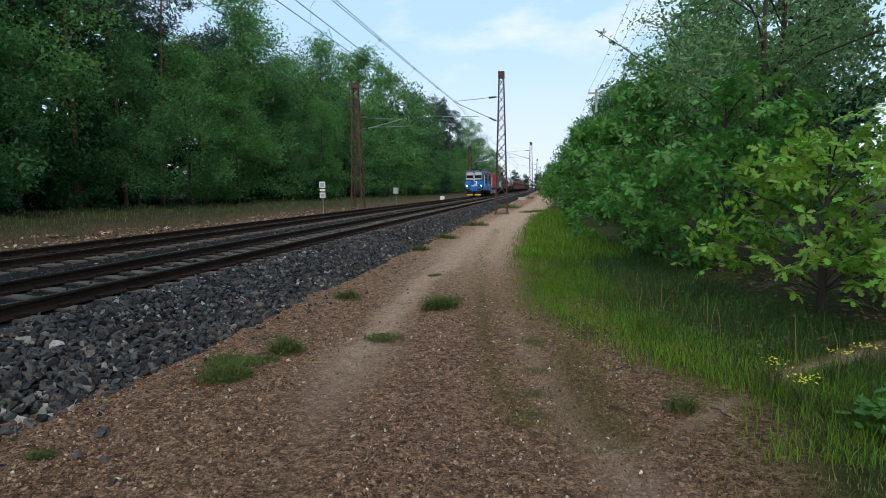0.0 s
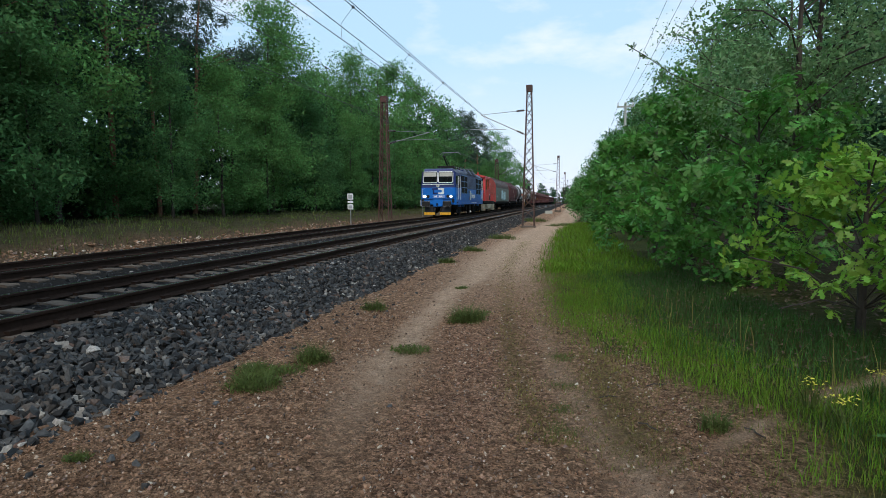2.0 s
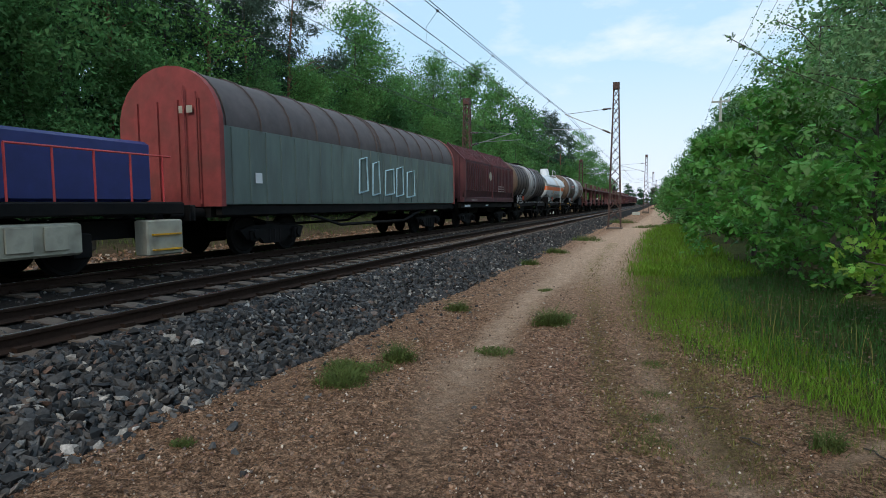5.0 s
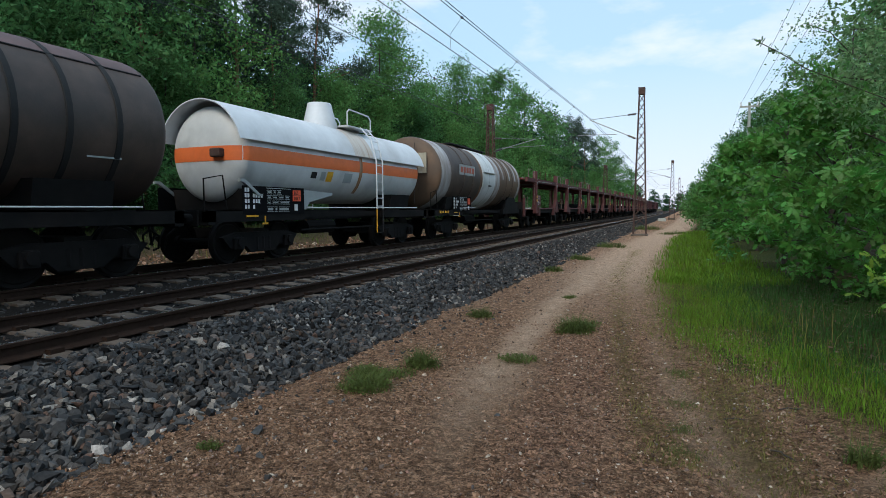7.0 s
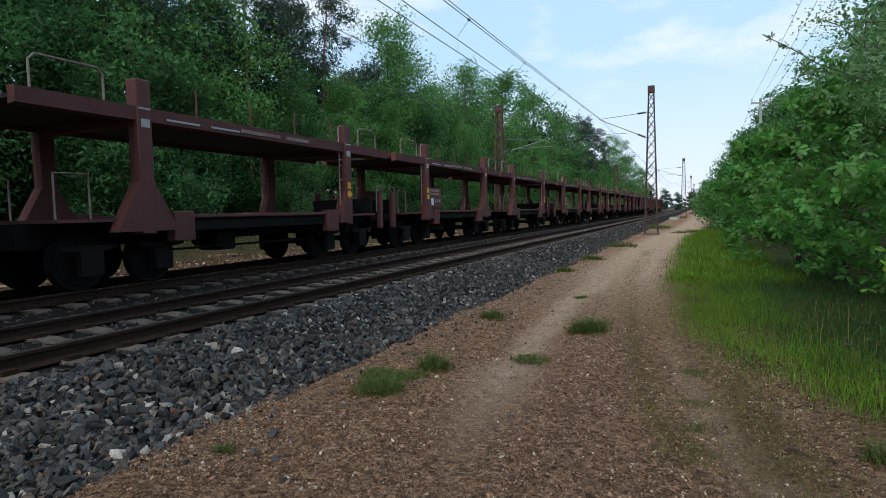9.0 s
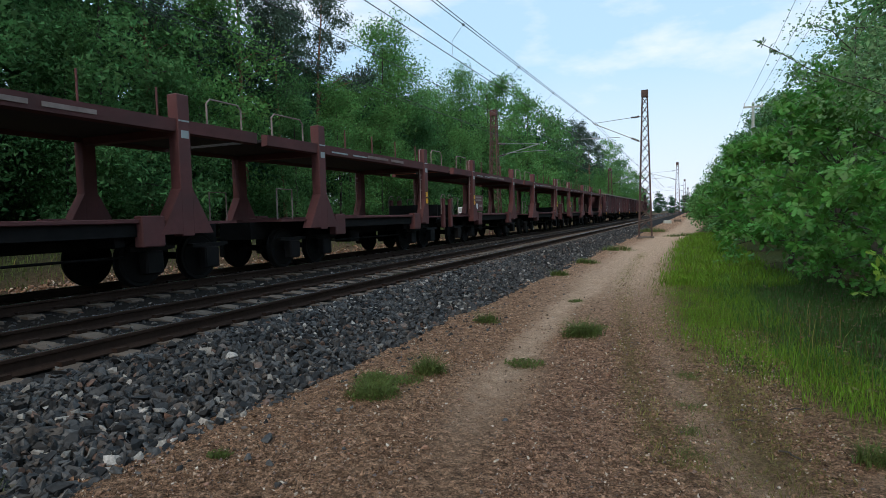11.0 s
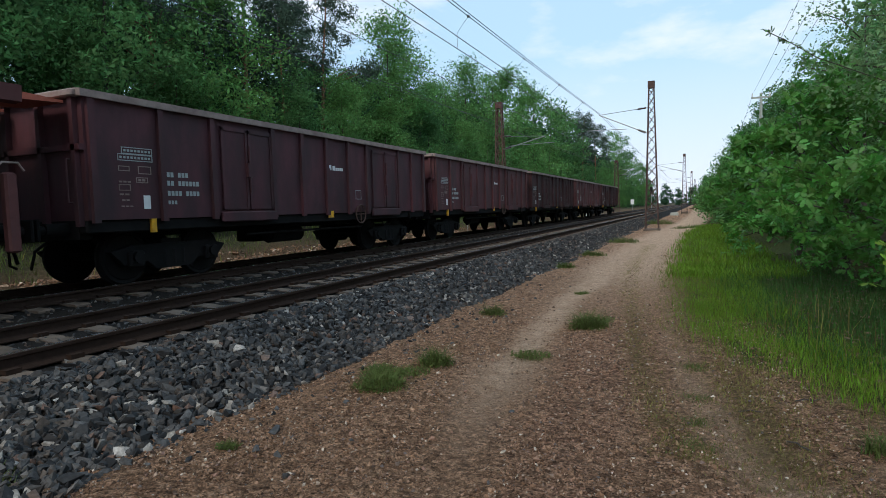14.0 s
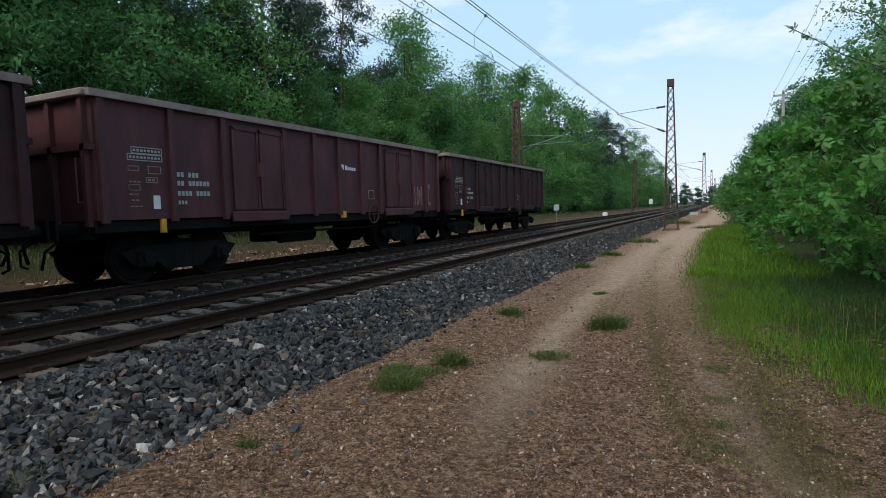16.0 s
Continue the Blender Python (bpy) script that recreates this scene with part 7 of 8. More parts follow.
def build_hopper():
    s0, L, W = 43.2, 10.6, 1.45
    t = vehicle("hopper_wagon", "oxide-red hopper wagon with ribbed walls and a folding ribbed roof", "wagon", s0)
    prof = [(-1.3, 1.5), (1.3, 1.5), (W, 1.9), (W, 3.42), (0.55, 4.22), (-0.55, 4.22), (-W, 3.42), (-W, 1.9)]
    part("body", MB().prism_y(prof, 0.3, L - 0.3), "oxide", t, smooth=0)
    for s in (-1, 1):
        for y in np.arange(0.45, L - 0.4, 0.36):
            part("wall_rib", MB().box(*sorted((s * W, s * (W + 0.06))), y, y + 0.13, 1.9, 3.32), "oxide", t, smooth=0)
        for y in np.arange(0.4, L - 0.4, 0.27):
            part("roof_rib", MB().cyl((s * (W + 0.02), y, 3.44), (s * 0.56, y, 4.25), 0.03, 4, cap=False), "oxide", t, smooth=0)
        for y in (0.3, L / 2, L - 0.38):
            part("roof_frame", MB().cyl((s * (W + 0.05), y, 3.37), (s * 0.56, y, 4.29), 0.05, 4).box(*sorted((s * W, s * (W + 0.09))), y, y + 0.08, 1.5, 3.42), "oxide", t)
        part("lower_beam", MB().box(*sorted((s * 1.25, s * (W + 0.06))), 0.1, L - 0.1, 1.3, 1.56, 0.02), "oxide", t)
        part("sill", MB().box(*sorted((s * 1.2, s * 1.36)), 0.0, L, 1.0, 1.26), "under", t)
        part("round_plate", MB().cyl((s * (W + 0.06), 4.9, 2.75), (s * (W + 0.08), 4.9, 2.75), 0.24, 20), "cream", t, "round pale plate")
        bars(t, s * (W + 0.06), [(6.6, 7.9, 1.9 + 0.14 * k, 1.97 + 0.14 * k) for k in range(3)] + [(1.3, 2.3, 1.36, 1.44)], "rim_dust")
        bars(t, s * 1.36, [(0.6, 1.5, 1.06, 1.16), (4.4, 4.9, 1.1, 1.16)], "sign_white")
    for y, d in ((0.3, -1), (L - 0.3, 1)):
        part("end_stanchion", MB().box(-1.2, -1.1, *sorted((y, y + d * 0.1)), 1.3, 3.6).box(1.1, 1.2, *sorted((y, y + d * 0.1)), 1.3, 3.6).box(-0.05, 0.05, *sorted((y, y + d * 0.1)), 1.3, 3.9), "oxide", t)
    part("chute", MB().prism_x([(2.2, 1.5), (4.8, 1.5), (4.2, 0.7), (2.8, 0.7)], -0.9, 0.9).prism_x([(5.8, 1.5), (8.4, 1.5), (7.8, 0.7), (6.4, 0.7)], -0.9, 0.9), "under", t)
    part("underframe", MB().box(-1.1, 1.1, 0.0, L, 0.98, 1.3), "under", t)
    for y in (1.9, L - 1.9):
        bogie(t, y)
    for y, o in ((0, -1), (L, 1)):
        buffers(t, y, o)
        hook(t, y, o)


def tank_frame(t, L, straight=True, rail=True):
    part("underframe", MB().box(-0.25, 0.25, 0.0, L, 0.95, 1.25).box(-1.3, 1.3, 0.0, 0.22, 0.92, 1.25).box(-1.3, 1.3, L - 0.22, L, 0.92, 1.25), "under", t)
    for s in (-1, 1):
        part("side_sill", MB().box(*sorted((s * 1.12, s * 1.3)), 0.0, 3.4, 0.98, 1.22).box(*sorted((s * 1.12, s * 1.3)), L - 3.4, L, 0.98, 1.22).box(*sorted((s * 1.05, s * 1.12)), 3.4, L - 3.4, 1.05, 1.2), "under", t)
        part("grab_rail", MB().tube([(s * 1.36, 3.4, 1.3), (s * 1.36, 5.0, 1.3)] if not rail else [(s * 1.36, 3.4, 1.3), (s * 1.36, L - 1, 1.3)] if straight else [(s * 1.3, 0.9, 1.32), (s * 1.36, 1.9, 1.32), (s * 1.36, 2.4, 1.1), (s * 1.36, 3.8, 1.1), (s * 1.36, 4.3, 1.34), (s * 1.36, L - 1, 1.34)], 0.016, 6), "sign_white", t, "pale rail along the frame")
        part("end_grip", MB().tube([(s * 1.25, -0.05, 1.2), (s * 1.25, -0.05, 1.9), (s * 1.25, 0.5, 2.0), (s * 1.25, 0.6, 1.25)], 0.018, 6), "under", t)
    for yy in (2.2, L - 2.2):
        part("saddle", MB().prism_y([(-1.2, 1.25), (1.2, 1.25), (1.3, 1.75), (-1.3, 1.75)], yy - 0.7, yy + 0.7), "under", t)
    part("brake_gear", MB().cyl((0.5, L / 2 - 1.2, 0.75), (0.5, L / 2 + 0.2, 0.75), 0.2, 10).box(-0.6, -0.2, L / 2 - 0.6, L / 2 + 1.0, 0.55, 0.9, 0.03).cyl((1.0, L / 2 - 2, 0.7), (1.0, L / 2 + 2, 0.7), 0.03, 6), "under", t)
    for y in (2.0, L - 2.0):
        bogie(t, y)
    for y, o in ((0, -1), (L, 1)):
        buffers(t, y, o)
        hook(t, y, o)


def dish(y0, y1, r, n=8):
    """Rows of a tank's outline with dished ends."""
    d = 0.34
    radii = [r * math.sqrt(max(0.0, 1 - (1 - k / n) ** 2)) for k in range(n + 1)]
    a = [(y0 + d * (1 - math.sqrt(max(0.0, 1 - (q / r) ** 3.4))), q) for q in radii]
    return a + [(y1 - (y - y0), q) for y, q in a[::-1]]


def words(parent, text, x, y, z, size, material, label):
    """Writing on a side face at x, read from outside, with its lower corner at y, z."""
    cu = bpy.data.curves.new("words", "FONT")
    cu.body, cu.size, cu.extrude = text, size, 0.0015
    tmp = bpy.data.objects.new("words", cu)
    scene.collection.objects.link(tmp)
    me = bpy.data.meshes.new_from_object(tmp.evaluated_get(bpy.context.evaluated_depsgraph_get()))
    bpy.data.objects.remove(tmp)
    bpy.data.curves.remove(cu)
    me.name = "lettering"
    s = 1 if x > 0 else -1
    ob = part("lettering", me, material, parent, label, at=pose(x + s * 0.003, y, z, 90, 0, 90 * s))
    return ob


def placard_board(t, s, y, x=1.31, code=None):
    """Black frame board: rows of lettering, small ruled boxes, an orange plate and a white plate."""
    b = part("data_board", MB().box(*sorted((s * (x - 0.02), s * x)), y, y + 2.3, 1.14, 1.8), "board_black", t, "black data board with small white rows")
    box = lambda mb, a, c, z0, z1: mb.box(*sorted((s * x, s * (x + 0.005))), y + a, y + c, z0, z1)
    mb = MB()
    for k, w in enumerate((0.36, 0.66, 0.62, 0.4)):
        for j in range(int(w / 0.09)):
            if j != 2:
                box(mb, 0.06 + j * 0.09, 0.06 + j * 0.09 + 0.06, 1.66 - k * 0.13, 1.75 - k * 0.13)
    o = part("number_rows", mb, "sign_white", b, "white number rows as plain bars", smooth=0)
    o["kind"] = "stuff"
    mb = MB()
    box(mb, 0.8, 1.75, 1.755, 1.77)
    for z0, z1, c in ((1.62, 1.72, (0.82, 1.05, 1.2, 1.4)), (1.5, 1.59, (0.82, 1.02, 1.25, 1.5, 1.72)), (1.38, 1.46, (0.82, 1.0, 1.3, 1.72)), (1.2, 1.32, (0.82, 1.1, 1.25, 1.7))):
        for a0, a1 in zip(c, c[1:]):
            box(mb, a0, a1 - 0.03, z0, z0 + 0.012)
            box(mb, a0, a1 - 0.03, z1 - 0.012, z1)
            box(mb, a0 + 0.03, a1 - 0.06, z0 + 0.03, z1 - 0.03)
    o = part("data_grid", mb, "sign_grey", b, "small ruled data boxes", smooth=0)
    o["kind"] = "stuff"
    pl = part("hazard_plate", MB().box(*sorted((s * x, s * (x + 0.012))), y + 1.82, y + 2.14, 1.46, 1.74), "plate_orange", b, "orange hazard plate")
    part("plate_line", MB().box(*sorted((s * (x + 0.012), s * (x + 0.015))), y + 1.83, y + 2.13, 1.596, 1.606), "dark", pl)
    if code:
        for k, c in enumerate(code):
            words(pl, c, s * (x + 0.012), y + (1.84 if s > 0 else 2.12), 1.625 - 0.14 * k, 0.13, "dark", "black hazard number")
    part("white_plate", MB().box(*sorted((s * x, s * (x + 0.012))), y + 1.88, y + 2.0, 1.22, 1.38), "sign_white", b)
    part("yellow_bar", MB().box(*sorted((s * x, s * (x + 0.01))), y + 0.1, y + 0.5, 1.08, 1.12), "yellow", b)
    part("anchor_mark", MB().box(*sorted((s * x, s * (x + 0.01))), y + 0.72, y + 0.76, 0.92, 1.1).box(*sorted((s * x, s * (x + 0.01))), y + 0.64, y + 0.84, 0.9, 0.94), "yellow", b, "small yellow rope hook")


def build_tank_brown():
    s0, L, r, cz = 54.7, 11.4, 1.42, 2.74
    t = vehicle("tank_wagon", "dirty dark-brown tank wagon with a pale stained band", "wagon", s0)
    tk = part("tank", MB().revolve_y(dish(0.2, L - 0.2, r), 0, cz, 40), "tank_brown", t, smooth=50)
    part("rusty_end", MB().revolve_y([(y, q + 0.006) for y, q in dish(0.2, L - 0.2, r)[:9]] + [(0.75, r + 0.006)], 0, cz, 40), "tank_rust", tk, "rust-brown end", smooth=50)
    part("pale_band", MB().revolve_y([(4.4, r + 0.002), (4.42, r + 0.015), (7.1, r + 0.015), (7.12, r + 0.002)], 0, cz, 40), "tank_pale", tk, "pale band stained with rust", smooth=50)
    for y in (0.8, 1.65, 2.5, 3.35, 8.15, 9.0, 9.9):
        part("hoop", MB().revolve_y([(y, r), (y + 0.01, r + 0.02), (y + 0.11, r + 0.02), (y + 0.12, r)], 0, cz, 40), "dark", tk, "dark sooty hoop", smooth=50)
    for y0, y1 in ((0.92, 4.38), (7.14, L - 0.6)):
        part("upper_skin", MB().revolve_y([(y0, r + 0.007), (y1, r + 0.007)], 0, cz, 16, 0.82, math.pi - 0.82), "tank_top", tk, "lighter reddish top of the tank", smooth=50)
        for s in (-1, 1):
            part("seam", MB().cyl((s * (r + 0.01) * math.cos(0.82), y0, cz + (r + 0.01) * math.sin(0.82)), (s * (r + 0.01) * math.cos(0.82), y1, cz + (r + 0.01) * math.sin(0.82)), 0.015, 5), "dark", tk)
    part("dome", MB().cyl((0, 5.9, cz + r - 0.05), (0, 5.9, cz + r + 0.14), 0.32, 16), "tank_brown", t)
    part("walkway", MB().box(-0.45, 0.45, 4.6, 6.8, cz + r + 0.06, cz + r + 0.09).tube([(0.45, 4.6, cz + r + 0.1), (0.45, 4.9, cz + r + 0.3), (0.45, 6.5, cz + r + 0.3), (0.45, 6.8, cz + r + 0.1)], 0.018), "under", t)
    for s in (-1, 1):
        l = MB()
        arc = [(s * (r + 0.09) * math.cos(a), cz + (r + 0.09) * math.sin(a)) for a in np.linspace(-0.6, 1.35, 9)]
        for yy in (5.75, 6.13):
            l.tube([(x, yy, z) for x, z in arc], 0.02, 5)
        for x, z in arc:
            l.cyl((x, 5.75, z), (x, 6.13, z), 0.014, 5)
        part("ladder", l, "dark", t)
        part("pale_patch", MB().revolve_y([(2.75, r + 0.012), (3.25, r + 0.012)], 0, cz, 4, *((-0.62, -0.36) if s > 0 else (math.pi + 0.36, math.pi + 0.62))), "sign_grey", tk, "small pale grey panel")
        placard_board(t, s, 0.8)
        bars(t, s * 1.3, [(L - 2.0, L - 1.35, 2.14, 2.17), (L - 1.95, L - 1.5, 2.2, 2.32), (L - 1.44, L - 1.3, 2.2, 2.32)], "sign_grey")
    tank_frame(t, L)


def build_tank_gas():
    s0, L, r, cz = 66.75, 11.2, 1.15, 2.58
    y0, y1 = 1.1, 11.15
    t = vehicle("gas_tank_wagon", "white gas tank wagon with an orange band and a sun shield", "wagon", s0)
    rows = dish(y0 + 0.1, y1 - 0.1, r)
    tk = part("tank", MB().revolve_y(rows, 0, cz, 48), "tank_grey", t, "pale grey tank", smooth=50)
    for a0, a1 in ((-0.16, 0.14), (math.pi - 0.14, math.pi + 0.16)):
        part("orange_band", MB().revolve_y([(y, q + 0.006) for y, q in rows[5:-5]], 0, cz, 4, a0, a1), "orange", tk, "orange hazard band", smooth=60)
    lo, hi = cz + r * math.sin(-0.16), cz + r * math.sin(0.14)
    for e in (0, 1):
        grid = []
        for k in range(25):
            for z in (lo, (lo + hi) / 2, hi):
                w = math.sqrt(r * r - (z - cz) ** 2) * 0.985
                x = -w + 2 * w * k / 24
                y = float(np.interp(math.hypot(x, z - cz), [q for _, q in rows[:9]], [y for y, _ in rows[:9]])) - 0.008
                grid.append((x, y if e == 0 else y0 + y1 - y, z))
        part("orange_end_band", MB().add(grid, [(3 * k + j, 3 * k + 3 + j, 3 * k + 4 + j, 3 * k + 1 + j) for k in range(24) for j in range(2)]), "orange", tk, "orange band across the dished end", smooth=60)
    part("end_box", MB().box(0.35, 0.65, y0 - 0.05, y0 + 0.14, cz - 0.1, cz + 0.1, 0.02), "rust", t, "small rusty box on the tank end")
    part("sun_shield", MB().revolve_y([(y0, r + 0.1), (y1, r + 0.1), (y1, r + 0.125), (y0, r + 0.125), (y0, r + 0.1)], 0, cz, 28, 0.235, math.pi - 0.235), "tank_white", t, "white arched sun shield", smooth=50)
    part("hatch_stain", MB().revolve_y([(6.1, r + 0.129), (7.25, r + 0.129)], 0, cz, 14, 0.24, 1.3), "hatch_stain", t, "shield stained with brown rust runs below the hatch", smooth=50)
    part("rust_run", MB().revolve_y([(6.48, r + 0.011), (6.66, r + 0.011)], 0, cz, 12, -0.8, 0.24), "rust_streak", t, "brown rust run down the tank", smooth=50)
    z = cz + r + 0.1
    part("valve_hood", MB().cyl((0, 6.05, z - 0.15), (0, 6.05, z + 0.12), 0.56, 20, 0.52).cyl((0, 6.05, z + 0.12), (0, 6.05, z + 0.7), 0.5, 20, 0.36), "tank_white", t, "white conical valve hood")
    part("platform", MB().box(-0.5, 0.8, 6.4, 7.95, z + 0.0, z + 0.05), "tank_white", t)
    for x in (0.75, -0.45):
        part("platform_railing", MB().tube([(x, 6.45, z), (x, 6.45, z + 0.45), (x, 6.55, z + 0.55), (x, 7.75, z + 0.5), (x, 7.9, z + 0.38), (x, 7.9, z)], 0.024), "tank_white", t, "white tubular railing")
    for s in (-1, 1):
        l = MB()
        pts = [(s * 0.8, z + 0.05), (s * 1.2, z - 0.35), (s * 1.38, cz + 0.2), (s * 1.38, 1.25)]
        for y in (7.15, 7.55):
            l.tube([(x, y, q) for x, q in pts], 0.022, 6)
        for k in range(10):
            q = 1.35 + k * 0.26
            x = float(np.interp(q, [1.1, cz + 0.2, z - 0.35, z + 0.05], [1.38, 1.38, 1.2, 0.8])) * s
            l.cyl((x, 7.15, q), (x, 7.55, q), 0.016, 6)
        part("ladder", l, "tank_white", t, "white access ladder")
        part("ladder_foot", MB().tube([(s * 1.38, 7.15, 1.25), (s * 1.38, 7.15, 0.5)], 0.02), "yellow", t)
        part("ladder_foot", MB().tube([(s * 1.38, 7.55, 1.25), (s * 1.38, 7.55, 0.5), (s * 1.38, 7.15, 0.5)], 0.02), "dark", t)
        placard_board(t, s, 1.05, code=("265", "1017"))
        low = -0.36
        flat = lambda name, ya, yb, a, b, m, lab: part(name, MB().revolve_y([(ya, r + 0.008), (yb, r + 0.008)], 0, cz, 4, *((a, b) if s > 0 else (math.pi - b, math.pi - a))), m, t, lab)
        flat("warning_sign", 4.75, 5.05, low - 0.12, low + 0.14, "yellow", "small yellow warning sign")
        flat("warning_sign", 4.0, 4.26, low - 0.06, low + 0.1, "dark", "small dark warning sign")
        flat("warning_sign", 4.45, 4.68, low - 0.1, low + 0.12, "sign_grey", "faded grey warning sign")
        flat("data_panel", 5.65, 6.1, low - 0.12, low + 0.14, "sign_grey", "faded grey data panel")
        part("side_tray", MB().prism_x([(0.95, 1.95), (1.1, 1.95), (1.6, 1.62), (1.7, 1.62), (1.7, 1.57), (1.55, 1.57), (1.05, 1.88), (0.95, 1.88)], *sorted((s * 1.26, s * 1.34))), "sign_grey", t)
        part("saddle_plate", MB().prism_x([(3.4, 1.25), (3.4, 1.78), (5.0, 1.72), (5.0, 1.66), (3.9, 1.45), (3.7, 1.25)], *sorted((s * 1.0, s * 1.1))), "sign_grey", t, "grey riveted saddle plate")
    tank_frame(t, L, True)


def build_tank_band():
    s0, L, r, cz = 78.55, 13.1, 1.48, 2.74
    t = vehicle("tank_wagon", "rust-brown tank wagon with a broad white middle section", "wagon", s0)
    tk = part("tank", MB().revolve_y(dish(0.2, L - 0.2, r), 0, cz, 40), "tank_rust", t, smooth=50)
    for y0, y1 in ((1.6, 5.68), (8.55, L - 0.6)):
        part("dirty_skin", MB().revolve_y([(y0, r + 0.004), (y1, r + 0.006)], 0, cz, 40), "tank_brown" if y0 < 3 else "tank_rust", tk, "dark dirty skin", smooth=50)
    part("white_section", MB().revolve_y([(5.7, r), (5.72, r + 0.035), (7.6, r + 0.035), (7.62, r)], 0, cz, 40), "tank_grey", tk, "white jacket section", smooth=50)
    part("cream_section", MB().revolve_y([(7.62, r), (7.64, r + 0.02), (8.5, r + 0.02), (8.52, r)], 0, cz, 40), "tank_pale", tk, "cream section stained brown", smooth=50)
    for y in (9.0, 10.15, 11.3):
        for a0, a1 in ((0.05, 1.4), (math.pi - 1.4, math.pi - 0.05)):
            part("pale_strap", MB().revolve_y([(y, r + 0.014), (y + 0.24, r + 0.014)], 0, cz, 12, a0, a1), "tank_pale", tk, "pale strap stained by rust", smooth=50)
    for y0, y1, m, lab in ((0.55, 1.6, "tank_pale", "pale stained end ring"), (5.38, 5.68, "tank_orange", "orange-brown rust run beside the jacket"), (8.52, 8.72, "tank_orange", "orange-brown rust run beside the cream section"), (12.1, 12.45, "tank_pale", "pale end ring")):
        part("stained_ring", MB().revolve_y([(y0, r + 0.005), (y0 + 0.02, r + 0.01), (y1 - 0.02, r + 0.01), (y1, r + 0.005)], 0, cz, 40), m, tk, lab, smooth=50)
    for y in (3.1, 4.3, 6.66, 9.7, 10.85):
        part("plate_seam", MB().revolve_y([(y, r + 0.01), (y + 0.008, r + 0.04), (y + 0.03, r + 0.04), (y + 0.038, r + 0.01)], 0, cz, 40), "tank_brown" if y != 6.66 else "galv", tk, smooth=50)
    for s in (-1, 1):
        part("frame_plate", MB().prism_x([(9.9, 1.22), (12.7, 1.22), (12.7, 1.55), (12.2, 1.62), (11.9, 1.9), (10.6, 1.9), (10.2, 1.55)], *sorted((s * 1.2, s * 1.3))), "under", t, "black frame plate over the bogie")
        bars(t, s * (r * 0.86), [(10.9, 12.0, 2.02, 2.3)], "sign_grey", "data_panel", "faded grey data panel")
    for s in (-1, 1):
        part("jacket_seam", MB().box(*sorted((s * (r + 0.0), s * (r + 0.06))), 5.75, 7.58, cz + 0.26, cz + 0.3), "galv", tk)
        bars(t, s * (r + 0.012), [(2.5, 4.5, 2.75, 3.2)], "sign_grey", "name_panel", "grey panel")
        bars(t, s * (r + 0.02), [(2.65 + k * 0.36, 2.92 + k * 0.36, 2.85, 3.1) for k in range(5)], "carrier_bright", "name_bars", "company name as plain bars")
        placard_board(t, s, 2.2)
        hz = MB()
        for k in range(4):
            hz.box(*sorted((s * 1.32, s * 1.33)), 0.7 + k * 0.28, 0.84 + k * 0.28, 1.08, 1.18)
        part("hazard_stripes", hz, "yellow", t)
        bars(t, s * (r + 0.045), [(6.4, 6.9, 2.35, 2.42)], "dark", "lifting_mark", "dark bracket mark")
    part("end_ladder", MB().tube([(0.1, 0.0, 1.5), (0.1, 0.1, 3.9)], 0.02).tube([(0.5, 0.0, 1.5), (0.5, 0.1, 3.9)], 0.02), "tank_brown", t)
    part("end_sign", MB().box(0.62, 1.0, 0.1, 0.13, 2.7, 3.5), "cream", t, "pale sign with a warning")
    part("walkway", MB().box(-0.4, 0.4, 4.2, 9.2, cz + r + 0.08, cz + r + 0.13), "dark", t)
    part("walkway_post", MB().box(-0.35, -0.3, 4.5, 4.56, cz + r - 0.1, cz + r + 0.1).box(0.3, 0.35, 8.9, 8.96, cz + r - 0.1, cz + r + 0.1), "dark", t)
    part("dome", MB().cyl((0, 6.6, cz + r - 0.05), (0, 6.6, cz + r + 0.22), 0.3, 16), "dark", t)
    tank_frame(t, L, True, False)


